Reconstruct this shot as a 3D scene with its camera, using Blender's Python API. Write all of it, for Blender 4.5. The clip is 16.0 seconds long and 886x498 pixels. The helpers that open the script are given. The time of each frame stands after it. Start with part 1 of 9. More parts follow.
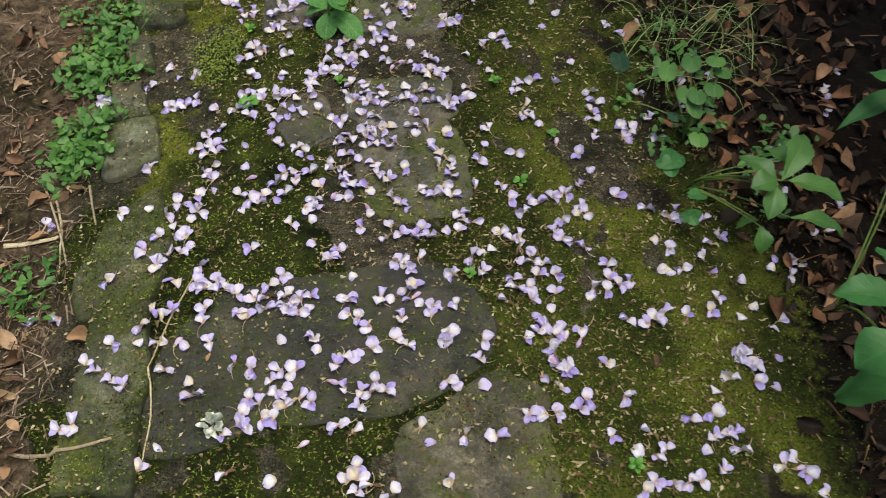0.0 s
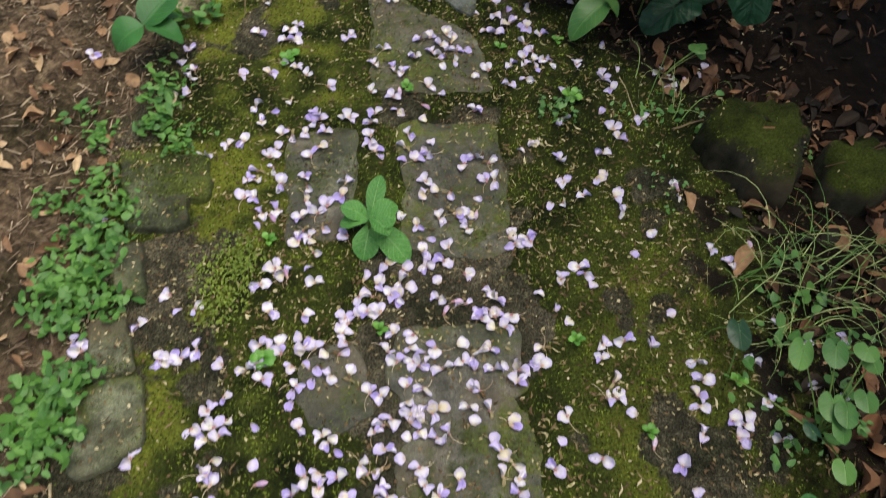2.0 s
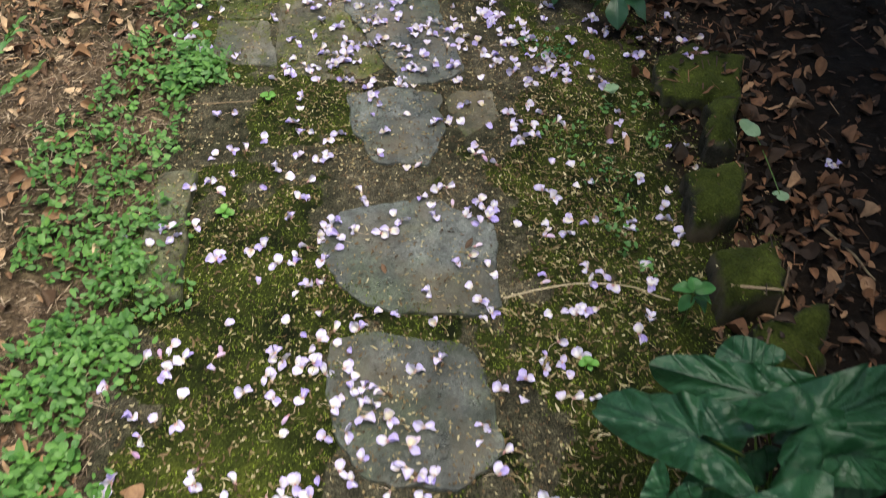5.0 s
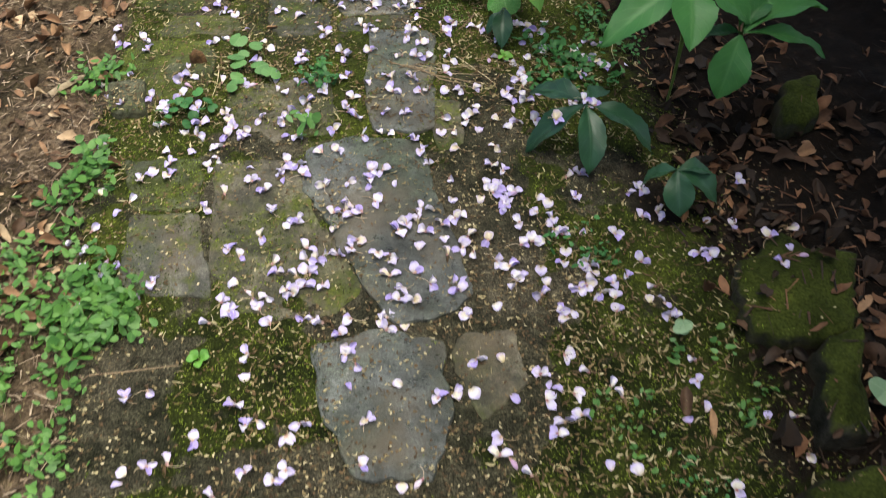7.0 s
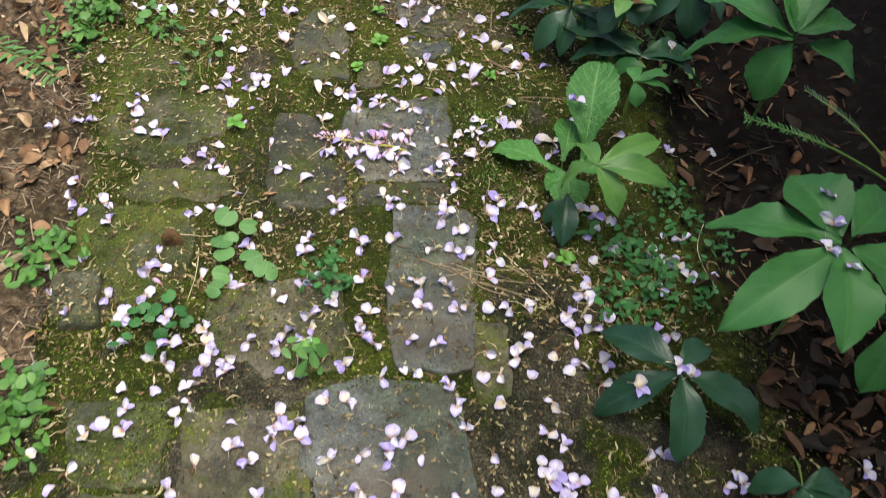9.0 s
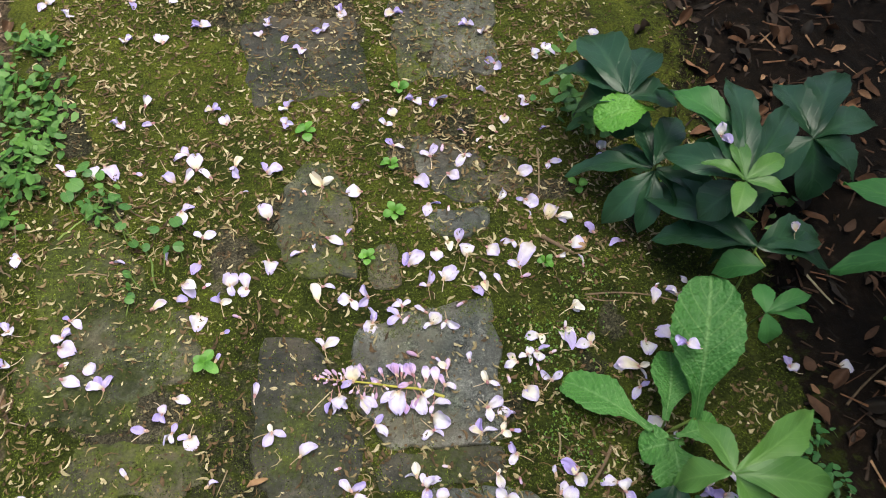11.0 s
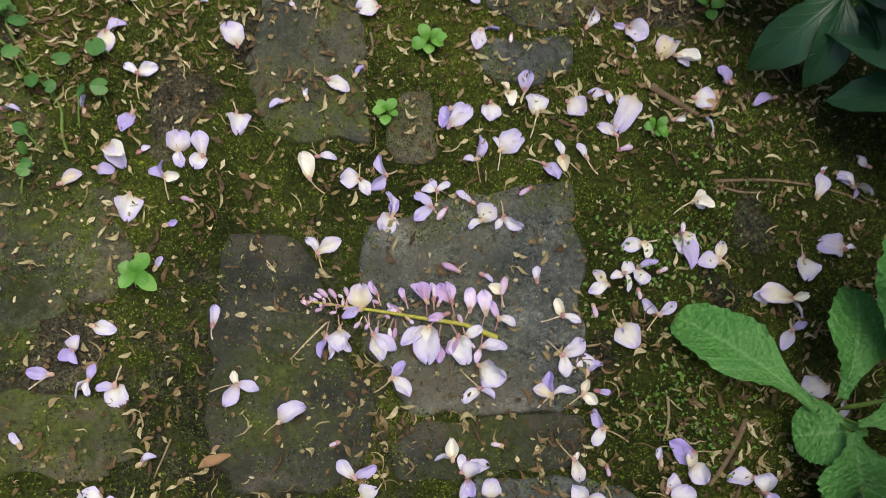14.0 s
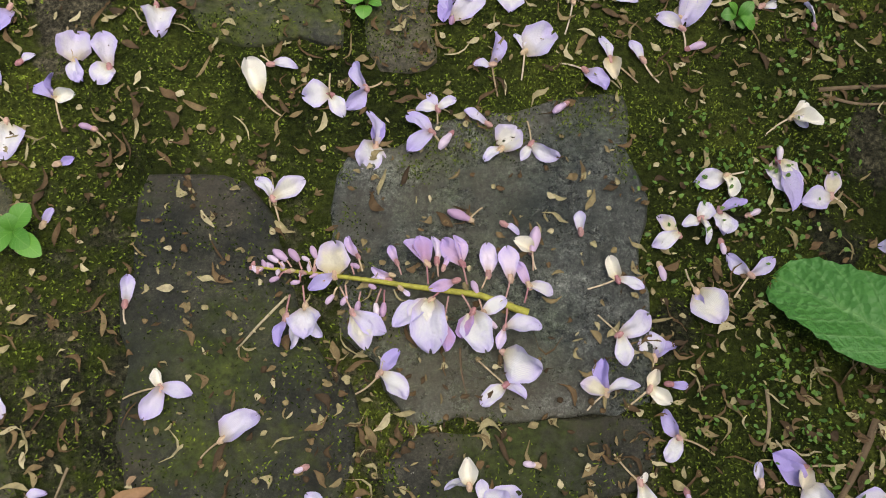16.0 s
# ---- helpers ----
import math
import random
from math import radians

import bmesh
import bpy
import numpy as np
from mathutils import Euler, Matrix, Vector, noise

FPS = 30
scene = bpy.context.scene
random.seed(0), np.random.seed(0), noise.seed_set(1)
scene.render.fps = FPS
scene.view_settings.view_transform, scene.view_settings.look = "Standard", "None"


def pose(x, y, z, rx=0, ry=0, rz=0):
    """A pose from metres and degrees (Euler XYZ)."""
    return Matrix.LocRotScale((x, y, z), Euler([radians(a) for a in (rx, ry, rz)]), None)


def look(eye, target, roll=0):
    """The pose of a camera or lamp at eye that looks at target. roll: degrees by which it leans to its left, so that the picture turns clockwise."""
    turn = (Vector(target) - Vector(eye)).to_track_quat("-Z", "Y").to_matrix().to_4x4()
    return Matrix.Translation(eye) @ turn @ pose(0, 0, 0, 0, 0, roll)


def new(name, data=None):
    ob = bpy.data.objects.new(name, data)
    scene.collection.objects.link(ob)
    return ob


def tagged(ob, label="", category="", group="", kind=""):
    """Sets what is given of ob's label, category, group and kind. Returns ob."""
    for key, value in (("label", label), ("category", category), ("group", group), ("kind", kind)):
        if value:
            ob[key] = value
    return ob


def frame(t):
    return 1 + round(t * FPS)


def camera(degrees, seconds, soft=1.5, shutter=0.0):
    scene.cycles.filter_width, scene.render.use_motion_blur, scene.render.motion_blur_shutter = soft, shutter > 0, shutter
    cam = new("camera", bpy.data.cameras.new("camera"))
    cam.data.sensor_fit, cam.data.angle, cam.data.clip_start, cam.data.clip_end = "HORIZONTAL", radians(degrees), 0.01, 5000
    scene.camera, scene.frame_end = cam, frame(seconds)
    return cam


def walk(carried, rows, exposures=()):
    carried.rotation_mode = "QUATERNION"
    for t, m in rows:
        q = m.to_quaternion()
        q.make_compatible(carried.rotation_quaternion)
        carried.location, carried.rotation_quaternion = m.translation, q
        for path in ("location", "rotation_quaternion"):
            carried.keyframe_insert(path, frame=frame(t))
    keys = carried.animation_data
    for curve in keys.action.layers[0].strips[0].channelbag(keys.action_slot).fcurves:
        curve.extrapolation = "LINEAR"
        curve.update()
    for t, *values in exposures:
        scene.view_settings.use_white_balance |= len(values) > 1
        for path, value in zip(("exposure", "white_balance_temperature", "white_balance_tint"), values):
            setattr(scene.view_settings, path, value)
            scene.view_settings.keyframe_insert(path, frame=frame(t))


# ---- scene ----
cam = camera(57.4, 16.0, soft=0.95, shutter=0.3)
PATH = [
    (0, (0.004, -0.001, 1.079), (0.061, 1.432, -0.969), 2.2),
    (0.5, (-0.054, 0.112, 1.070), (-0.010, 1.447, -1.044), 4.2),
    (1, (-0.035, 0.278, 1.081), (-0.163, 1.575, -1.052), 1.3),
    (1.5, (-0.051, 0.425, 1.061), (-0.159, 1.680, -1.099), 3.0),
    (2, (-0.099, 0.590, 1.083), (-0.043, 1.944, -1.019), 6.0),
    (2.5, (-0.124, 0.701, 1.081), (-0.018, 2.076, -1.004), 6.9),
    (3, (-0.091, 0.880, 1.089), (-0.152, 2.276, -0.985), 3.9),
    (3.5, (-0.103, 1.061, 1.099), (-0.176, 2.435, -0.990), 2.7),
    (4, (-0.154, 1.226, 1.110), (-0.057, 2.744, -0.875), 4.0),
    (4.5, (-0.173, 1.406, 1.106), (-0.098, 2.925, -0.877), 2.7),
    (5, (-0.140, 1.614, 1.121), (-0.160, 3.239, -0.779), 0.5),
    (5.2, (-0.144, 1.669, 1.107), (-0.152, 3.305, -0.782), -0.1),
    (7.3, (-0.208, 2.490, 1.084), (-0.134, 3.989, -0.916), 0.5),
    (7.5, (-0.231, 2.559, 1.086), (-0.077, 4.053, -0.912), 2.0),
    (8, (-0.293, 2.671, 1.067), (-0.033, 4.128, -0.948), 5.7),
    (8.5, (-0.283, 2.816, 1.056), (-0.104, 4.231, -0.998), 5.9),
    (9, (-0.261, 2.940, 1.061), (-0.176, 4.382, -0.979), 4.9),
    (9.5, (-0.311, 3.098, 1.052), (-0.110, 4.514, -0.998), 6.1),
    (10, (-0.345, 3.236, 1.050), (-0.069, 4.625, -1.010), 8.5),
    (10.2, (-0.336, 3.302, 1.039), (-0.110, 4.704, -1.020), 7.7),
    (12.3, (-0.370, 3.671, 0.824), (-0.260, 4.748, -1.430), 5.7),
    (12.5, (-0.369, 3.695, 0.802), (-0.283, 4.730, -1.471), 5.5),
    (13, (-0.355, 3.714, 0.760), (-0.311, 4.707, -1.534), 4.6),
    (13.5, (-0.351, 3.723, 0.712), (-0.271, 4.633, -1.615), 7.0),
    (14, (-0.354, 3.736, 0.669), (-0.263, 4.553, -1.693), 7.7),
    (14.5, (-0.359, 3.760, 0.586), (-0.239, 4.462, -1.811), 10.0),
    (15, (-0.360, 3.781, 0.536), (-0.256, 4.426, -1.877), 9.2),
    (15.5, (-0.360, 3.789, 0.511), (-0.242, 4.439, -1.900), 10.6),
    (16, (-0.354, 3.795, 0.479), (-0.242, 4.467, -1.926), 9.5),
]
walk(cam, [(t, look(eye, target, roll)) for t, eye, target, roll in PATH], exposures=[(0, 1.26, 6650, 2), (2, 1.36, 6650, 2), (3.2, 1.42, 6650, 2), (4.5, 1.88, 6650, 2), (8.5, 1.86, 6650, 2), (10.2, 1.90, 6650, 2), (12.3, 1.33, 6650, 2), (16, 1.25, 6650, 2)])

# ---- light ----
world = bpy.data.worlds.new("sky")
scene.world = world
world.use_nodes = True
nt = world.node_tree
sky = nt.nodes.new("ShaderNodeTexSky")
sky.sky_type, sky.sun_disc = "NISHITA", False
sky.sun_elevation, sky.sun_rotation = radians(80), radians(96)
sky.air_density, sky.dust_density, sky.ozone_density = 0.7, 4.0, 0.5
nt.links.new(sky.outputs[0], nt.nodes["Background"].inputs[0])
nt.nodes["Background"].inputs[1].default_value = 0.075
sun_data = bpy.data.lights.new("sun", "SUN")
sun_data.energy, sun_data.angle, sun_data.color = 1.5, radians(55), (1.0, 0.96, 0.88)
sun = new("sun", sun_data)
sun.matrix_world = look((0.9, 2.1, 5.0), (0, 2.2, 0))


# ---- materials ----
def shader(name):
    m = bpy.data.materials.new(name)
    m.use_nodes = True
    t = m.node_tree
    return m, t, t.nodes["Principled BSDF"]


def node(t, kind, **sockets):
    n = t.nodes.new("ShaderNode" + kind)
    for key, value in sockets.items():
        s = n.inputs[key.replace("_", " ")]
        if hasattr(value, "is_output"):
            t.links.new(value, s)
        else:
            s.default_value = value
    return n


def ramp(t, fac, stops):
    n = t.nodes.new("ShaderNodeValToRGB")
    e = n.color_ramp.elements
    while len(e) < len(stops):
        e.new(0.5)
    for el, (p, c) in zip(e, stops):
        el.position, el.color = p, (*c, 1)
    t.links.new(fac, n.inputs[0])
    return n.outputs[0]


def mix(t, fac, a, b, blend="MIX"):
    n = t.nodes.new("ShaderNodeMix")
    n.data_type, n.blend_type = "RGBA", blend
    for i, v in ((0, fac), (6, a), (7, b)):
        if hasattr(v, "is_output"):
            t.links.new(v, n.inputs[i])
        else:
            n.inputs[i].default_value = v if i == 0 else (*v, 1)
    return n.outputs[2]


def mathn(t, op, a, b=0.0, clamp=False):
    n = t.nodes.new("ShaderNodeMath")
    n.operation, n.use_clamp = op, clamp
    for i, v in enumerate((a, b)):
        if hasattr(v, "is_output"):
            t.links.new(v, n.inputs[i])
        else:
            n.inputs[i].default_value = v
    return n.outputs[0]


def place(t):
    """Metres in the world, the same for parts and joined pieces."""
    return t.nodes.new("ShaderNodeNewGeometry").outputs["Position"]


def noisy(t, scale, detail=6.0, rough=0.6):
    return node(t, "TexNoise", Vector=place(t), Scale=scale, Detail=detail, Roughness=rough).outputs["Fac"]


def bump(t, bsdf, heights, distance=0.002):
    last = None
    for h, strength, dist in heights:
        n = node(t, "Bump", Height=h, Strength=strength, Distance=dist)
        if last:
            t.links.new(last, n.inputs["Normal"])
        last = n.outputs[0]
    t.links.new(last, bsdf.inputs["Normal"])


def own_random(t):
    """A number from 0 to 1 for each piece, whether an object or an island of a joined mesh."""
    a = t.nodes.new("ShaderNodeObjectInfo").outputs["Random"]
    b = t.nodes.new("ShaderNodeNewGeometry").outputs["Random Per Island"]
    return mathn(t, "FRACT", mathn(t, "ADD", a, b))


# MOSS_LIT is the bright yellow-green that the lit mask blends in.
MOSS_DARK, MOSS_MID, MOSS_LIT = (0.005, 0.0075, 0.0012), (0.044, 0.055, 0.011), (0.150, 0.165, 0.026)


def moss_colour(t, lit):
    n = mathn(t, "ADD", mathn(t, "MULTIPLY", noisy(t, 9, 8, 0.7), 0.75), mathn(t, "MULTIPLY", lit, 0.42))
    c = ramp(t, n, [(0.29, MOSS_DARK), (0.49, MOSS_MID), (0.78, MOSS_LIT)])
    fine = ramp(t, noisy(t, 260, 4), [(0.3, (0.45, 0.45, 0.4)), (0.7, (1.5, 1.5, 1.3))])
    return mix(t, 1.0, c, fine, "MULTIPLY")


def ground_material():
    m, t, b = shader("mossy_ground")
    at = t.nodes.new("ShaderNodeAttribute")
    at.attribute_name = "cover_and_light"
    sep = t.nodes.new("ShaderNodeSeparateColor")
    t.links.new(at.outputs["Color"], sep.inputs[0])
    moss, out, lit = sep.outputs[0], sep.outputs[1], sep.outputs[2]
    bare = ramp(t, noisy(t, 34, 12, 0.8), [(0.34, (0.018, 0.017, 0.012)), (0.5, (0.062, 0.057, 0.042)), (0.66, (0.150, 0.136, 0.102))])
    speck = ramp(t, noisy(t, 300, 6, 0.85), [(0.41, (0.35, 0.35, 0.33)), (0.5, (0.95, 0.95, 0.95)), (0.59, (2.1, 2.05, 1.9))])
    bare = mix(t, 1.0, bare, speck, "MULTIPLY")
    stain = ramp(t, noisy(t, 5, 4), [(0.38, (0.42, 0.46, 0.36)), (0.62, (1.2, 1.15, 1.1))])
    bare = mix(t, 1.0, bare, stain, "MULTIPLY")
    soil = ramp(t, noisy(t, 45, 10, 0.75), [(0.34, (0.026, 0.018, 0.012)), (0.5, (0.104, 0.074, 0.050)), (0.66, (0.26, 0.192, 0.132))])
    # Right bed's humus, near black: part of the bed's shade is in its colour.
    shaded_humus = ramp(t, noisy(t, 38, 10, 0.75), [(0.3, (0.004, 0.003, 0.002)), (0.55, (0.014, 0.009, 0.006)), (0.75, (0.045, 0.029, 0.019))])
    soil = mix(t, at.outputs["Alpha"], shaded_humus, mix(t, 1.0, soil, stain, "MULTIPLY"))
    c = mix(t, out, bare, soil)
    edge = mathn(t, "ADD", moss, mathn(t, "MULTIPLY", mathn(t, "SUBTRACT", noisy(t, 55, 6), 0.5), 1.3))
    edge = ramp(t, edge, [(0.38, (0, 0, 0)), (0.62, (1, 1, 1))])
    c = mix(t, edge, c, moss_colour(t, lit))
    t.links.new(c, b.inputs["Base Color"])
    b.inputs["Roughness"].default_value = 0.9
    b.inputs["Specular IOR Level"].default_value = 0.12
    bump(t, b, [(noisy(t, 60, 8, 0.7), 1.0, 0.014), (noisy(t, 420, 5, 0.7), 0.9, 0.004)])
    return m


def stone_material(name, stops, moss_at, rough=0.62, spec=0.4, lit=0.75, grain=0.6, top=False):
    m, t, b = shader(name)
    c = ramp(t, noisy(t, 14, 10, 0.68), stops)
    fine = ramp(t, noisy(t, 700, 8, 0.85), [(0.36, (1 - 0.7 * grain,) * 3), (0.5, (1 - 0.1 * grain,) * 3), (0.64, (1 + 0.7 * grain,) * 3)])
    c = mix(t, 1.0, c, fine, "MULTIPLY")
    grit = ramp(t, noisy(t, 230, 8, 0.8), [(0.38, (1 - 0.55 * grain,) * 3), (0.5, (1.0,) * 3), (0.62, (1 + 0.6 * grain,) * 3)])
    c = mix(t, 1.0, c, grit, "MULTIPLY")
    flecks = node(t, "TexVoronoi", Vector=place(t), Scale=260.0)
    pale = ramp(t, mathn(t, "ADD", flecks.outputs["Distance"], mathn(t, "MULTIPLY", noisy(t, 60, 4), 0.5)), [(0.27, (1, 1, 1)), (0.34, (0, 0, 0))])
    c = mix(t, mathn(t, "MULTIPLY", pale, 0.55 * grain), c, (0.36, 0.35, 0.31))
    pits = ramp(t, noisy(t, 160, 8, 0.8), [(0.33, (0.25, 0.25, 0.22)), (0.42, (1, 1, 1))])
    c = mix(t, 1.0, c, pits, "MULTIPLY")
    grime = ramp(t, noisy(t, 24, 10, 0.78), [(0.38, (0.34, 0.35, 0.30)), (0.54, (1.0, 1.0, 1.0)), (0.70, (1.5, 1.5, 1.45))])
    c = mix(t, 1.0, c, grime, "MULTIPLY")
    wet = ramp(t, noisy(t, 3.6, 5, 0.6), [(0.40, (0.55, 0.55, 0.52)), (0.58, (1.12, 1.12, 1.12))])
    c = mix(t, 1.0, c, wet, "MULTIPLY")
    algae = ramp(t, noisy(t, 5.5, 6, 0.65), [(0.45, (1.0, 1.0, 1.0)), (0.62, (0.62, 0.72, 0.46))])
    c = mix(t, 1.0, c, algae, "MULTIPLY")
    brown = ramp(t, noisy(t, 7.5, 6, 0.6), [(0.48, (0, 0, 0)), (0.66, (1, 1, 1))])
    c = mix(t, mathn(t, "MULTIPLY", brown, 0.55), c, (0.105, 0.08, 0.05))
    own = mathn(t, "MULTIPLY", mathn(t, "SUBTRACT", t.nodes.new("ShaderNodeObjectInfo").outputs["Random"], 0.5), 0.10)
    mm = mathn(t, "ADD", mathn(t, "ADD", mathn(t, "MULTIPLY", noisy(t, 8, 8, 0.7), 0.75), mathn(t, "MULTIPLY", noisy(t, 60, 4), 0.25)), own)
    if top:
        up = t.nodes.new("ShaderNodeSeparateXYZ")
        t.links.new(t.nodes.new("ShaderNodeNewGeometry").outputs["Normal"], up.inputs[0])
        mm = mathn(t, "ADD", mm, mathn(t, "MULTIPLY", mathn(t, "SUBTRACT", up.outputs[2], 0.8), 0.35))
    mask = ramp(t, mm, [(moss_at, (0, 0, 0)), (moss_at + (0.16 if top else 0.10), (1, 1, 1))])
    c = mix(t, mask, c, moss_colour(t, mathn(t, "MULTIPLY", noisy(t, 3, 2), lit)))
    t.links.new(c, b.inputs["Base Color"])
    r = ramp(t, noisy(t, 30, 8, 0.75), [(0.34, (rough - 0.2,) * 3), (0.66, (rough + 0.2,) * 3)])
    t.links.new(mix(t, mask, r, (0.95, 0.95, 0.95)), b.inputs["Roughness"])
    b.inputs["Specular IOR Level"].default_value = spec
    bump(t, b, [(noisy(t, 18, 8, 0.65), 0.5, 0.008), (noisy(t, 130, 8, 0.7), 0.75, 0.003), (noisy(t, 420, 6, 0.8), 0.9, 0.0018)])
    return m


def leaf_material(name, dark, light, vein, rough=0.42, lateral=7.0, vein_power=0.2, spec=0.5, quilted=False, relief_at=0.25):
    m, t, b = shader(name)
    uv = t.nodes.new("ShaderNodeUVMap")
    sep = t.nodes.new("ShaderNodeSeparateXYZ")
    t.links.new(uv.outputs[0], sep.inputs[0])
    u, v = sep.outputs[0], mathn(t, "ABSOLUTE", mathn(t, "SUBTRACT", sep.outputs[1], 0.5))
    mid = mathn(t, "SUBTRACT", 1.0, mathn(t, "MULTIPLY", v, 22.0), clamp=True)
    wave = mathn(t, "FRACT", mathn(t, "SUBTRACT", mathn(t, "MULTIPLY", u, lateral), mathn(t, "MULTIPLY", v, lateral * 0.55)))
    side = mathn(t, "SUBTRACT", 1.0, mathn(t, "MULTIPLY", mathn(t, "ABSOLUTE", mathn(t, "SUBTRACT", wave, 0.5)), 9.0), clamp=True)
    lines = mathn(t, "MAXIMUM", mid, mathn(t, "MULTIPLY", side, 0.55))
    c = ramp(t, mathn(t, "ADD", mathn(t, "MULTIPLY", noisy(t, 20, 5), 0.6), mathn(t, "MULTIPLY", own_random(t), 0.4)), [(0.3, dark), (0.75, light)])
    c = mix(t, mathn(t, "MULTIPLY", lines, vein_power), c, vein)
    spots = ramp(t, noisy(t, 130, 3), [(0.70, (0, 0, 0)), (0.78, (1, 1, 1))])
    c = mix(t, mathn(t, "MULTIPLY", spots, 0.35), c, (0.22, 0.2, 0.10))
    t.links.new(c, b.inputs["Base Color"])
    b.inputs["Roughness"].default_value = rough
    b.inputs["Specular IOR Level"].default_value = spec
    relief = [(mathn(t, "SUBTRACT", 1.0, lines), relief_at, 0.006 * relief_at), (noisy(t, 300, 4), 0.25, 0.0006)]
    if relief_at > 0.3:
        relief.append((noisy(t, 75, 5, 0.55), 0.7, 0.005))
    if quilted:
        cells = node(t, "TexVoronoi", Vector=place(t), Scale=240.0)
        relief.append((cells.outputs["Distance"], 0.5, 0.003))
    bump(t, b, relief)
    tr = node(t, "BsdfTranslucent", Color=mix(t, 1.0, c, (1.3, 1.5, 0.5), "MULTIPLY"))
    ms = t.nodes.new("ShaderNodeMixShader")
    ms.inputs[0].default_value = 0.16
    out = t.nodes["Material Output"]
    t.links.new(b.outputs[0], ms.inputs[1])
    t.links.new(tr.outputs[0], ms.inputs[2])
    t.links.new(ms.outputs[0], out.inputs[0])
    return m


def mixed_uv(t):
    m = t.nodes.new("ShaderNodeMapping")
    m.inputs["Rotation"].default_value = (0, 0, radians(90))
    t.links.new(t.nodes.new("ShaderNodeUVMap").outputs[0], m.inputs[0])
    return m.outputs[0]


def petal_material(name, stops, rough=0.55, clear=0.20, tinge=0.55):
    m, t, b = shader(name)
    c = ramp(t, own_random(t), stops)
    sep = t.nodes.new("ShaderNodeSeparateXYZ")
    t.links.new(t.nodes.new("ShaderNodeUVMap").outputs[0], sep.inputs[0])
    u, v = sep.outputs[0], mathn(t, "ABSOLUTE", mathn(t, "SUBTRACT", sep.outputs[1], 0.5))
    rim = mathn(t, "ADD", mathn(t, "MULTIPLY", mathn(t, "MAXIMUM", u, mathn(t, "MULTIPLY", v, 2.0)), 0.8), mathn(t, "MULTIPLY", noisy(t, 130, 4), 0.5))
    rim = ramp(t, rim, [(0.72, (0, 0, 0)), (1.12, (1, 1, 1))])
    c = mix(t, mathn(t, "MULTIPLY", rim, tinge), c, (0.43, 0.34, 0.74))
    heart = ramp(t, u, [(0.0, (0.74, 0.66, 0.42)), (0.34, (1, 1, 1))])
    c = mix(t, 1.0, c, heart, "MULTIPLY")
    veins = ramp(t, node(t, "TexWave", Vector=mixed_uv(t), Scale=9.0, Distortion=1.5, Detail=2.0).outputs["Fac"], [(0.2, (0.93, 0.90, 0.97)), (0.7, (1.03, 1.03, 1.02))])
    c = mix(t, 1.0, c, veins, "MULTIPLY")
    t.links.new(c, b.inputs["Base Color"])
    b.inputs["Roughness"].default_value = rough
    b.inputs["Specular IOR Level"].default_value = 0.3
    bump(t, b, [(noisy(t, 170, 3), 0.6, 0.0022), (noisy(t, 420, 4), 0.4, 0.0008)])
    tr = node(t, "BsdfTranslucent", Color=c)
    ms = t.nodes.new("ShaderNodeMixShader")
    ms.inputs[0].default_value = clear
    t.links.new(b.outputs[0], ms.inputs[1])
    t.links.new(tr.outputs[0], ms.inputs[2])
    t.links.new(ms.outputs[0], t.nodes["Material Output"].inputs[0])
    return m


def scrap_material(name, stops, rough=0.8, scale=90):
    m, t, b = shader(name)
    c = ramp(t, own_random(t), stops)
    fine = ramp(t, noisy(t, scale, 6, 0.7), [(0.3, (0.6, 0.57, 0.55)), (0.7, (1.25, 1.25, 1.2))])
    t.links.new(mix(t, 1.0, c, fine, "MULTIPLY"), b.inputs["Base Color"])
    b.inputs["Roughness"].default_value = rough
    b.inputs["Specular IOR Level"].default_value = 0.3
    bump(t, b, [(noisy(t, scale * 3, 5), 0.5, 0.001)])
    return m


def moss_material():
    m, t, b = shader("moss_tufts")
    r = own_random(t)
    c = mix(t, 1.0, moss_colour(t, mathn(t, "MULTIPLY", r, 0.9)), ramp(t, r, [(0.0, (0.3, 0.36, 0.3)), (0.6, (0.85, 0.95, 0.85)), (1.0, (1.2, 1.4, 1.2))]), "MULTIPLY")
    t.links.new(c, b.inputs["Base Color"])
    b.inputs["Roughness"].default_value = 0.75
    b.inputs["Specular IOR Level"].default_value = 0.12
    return m


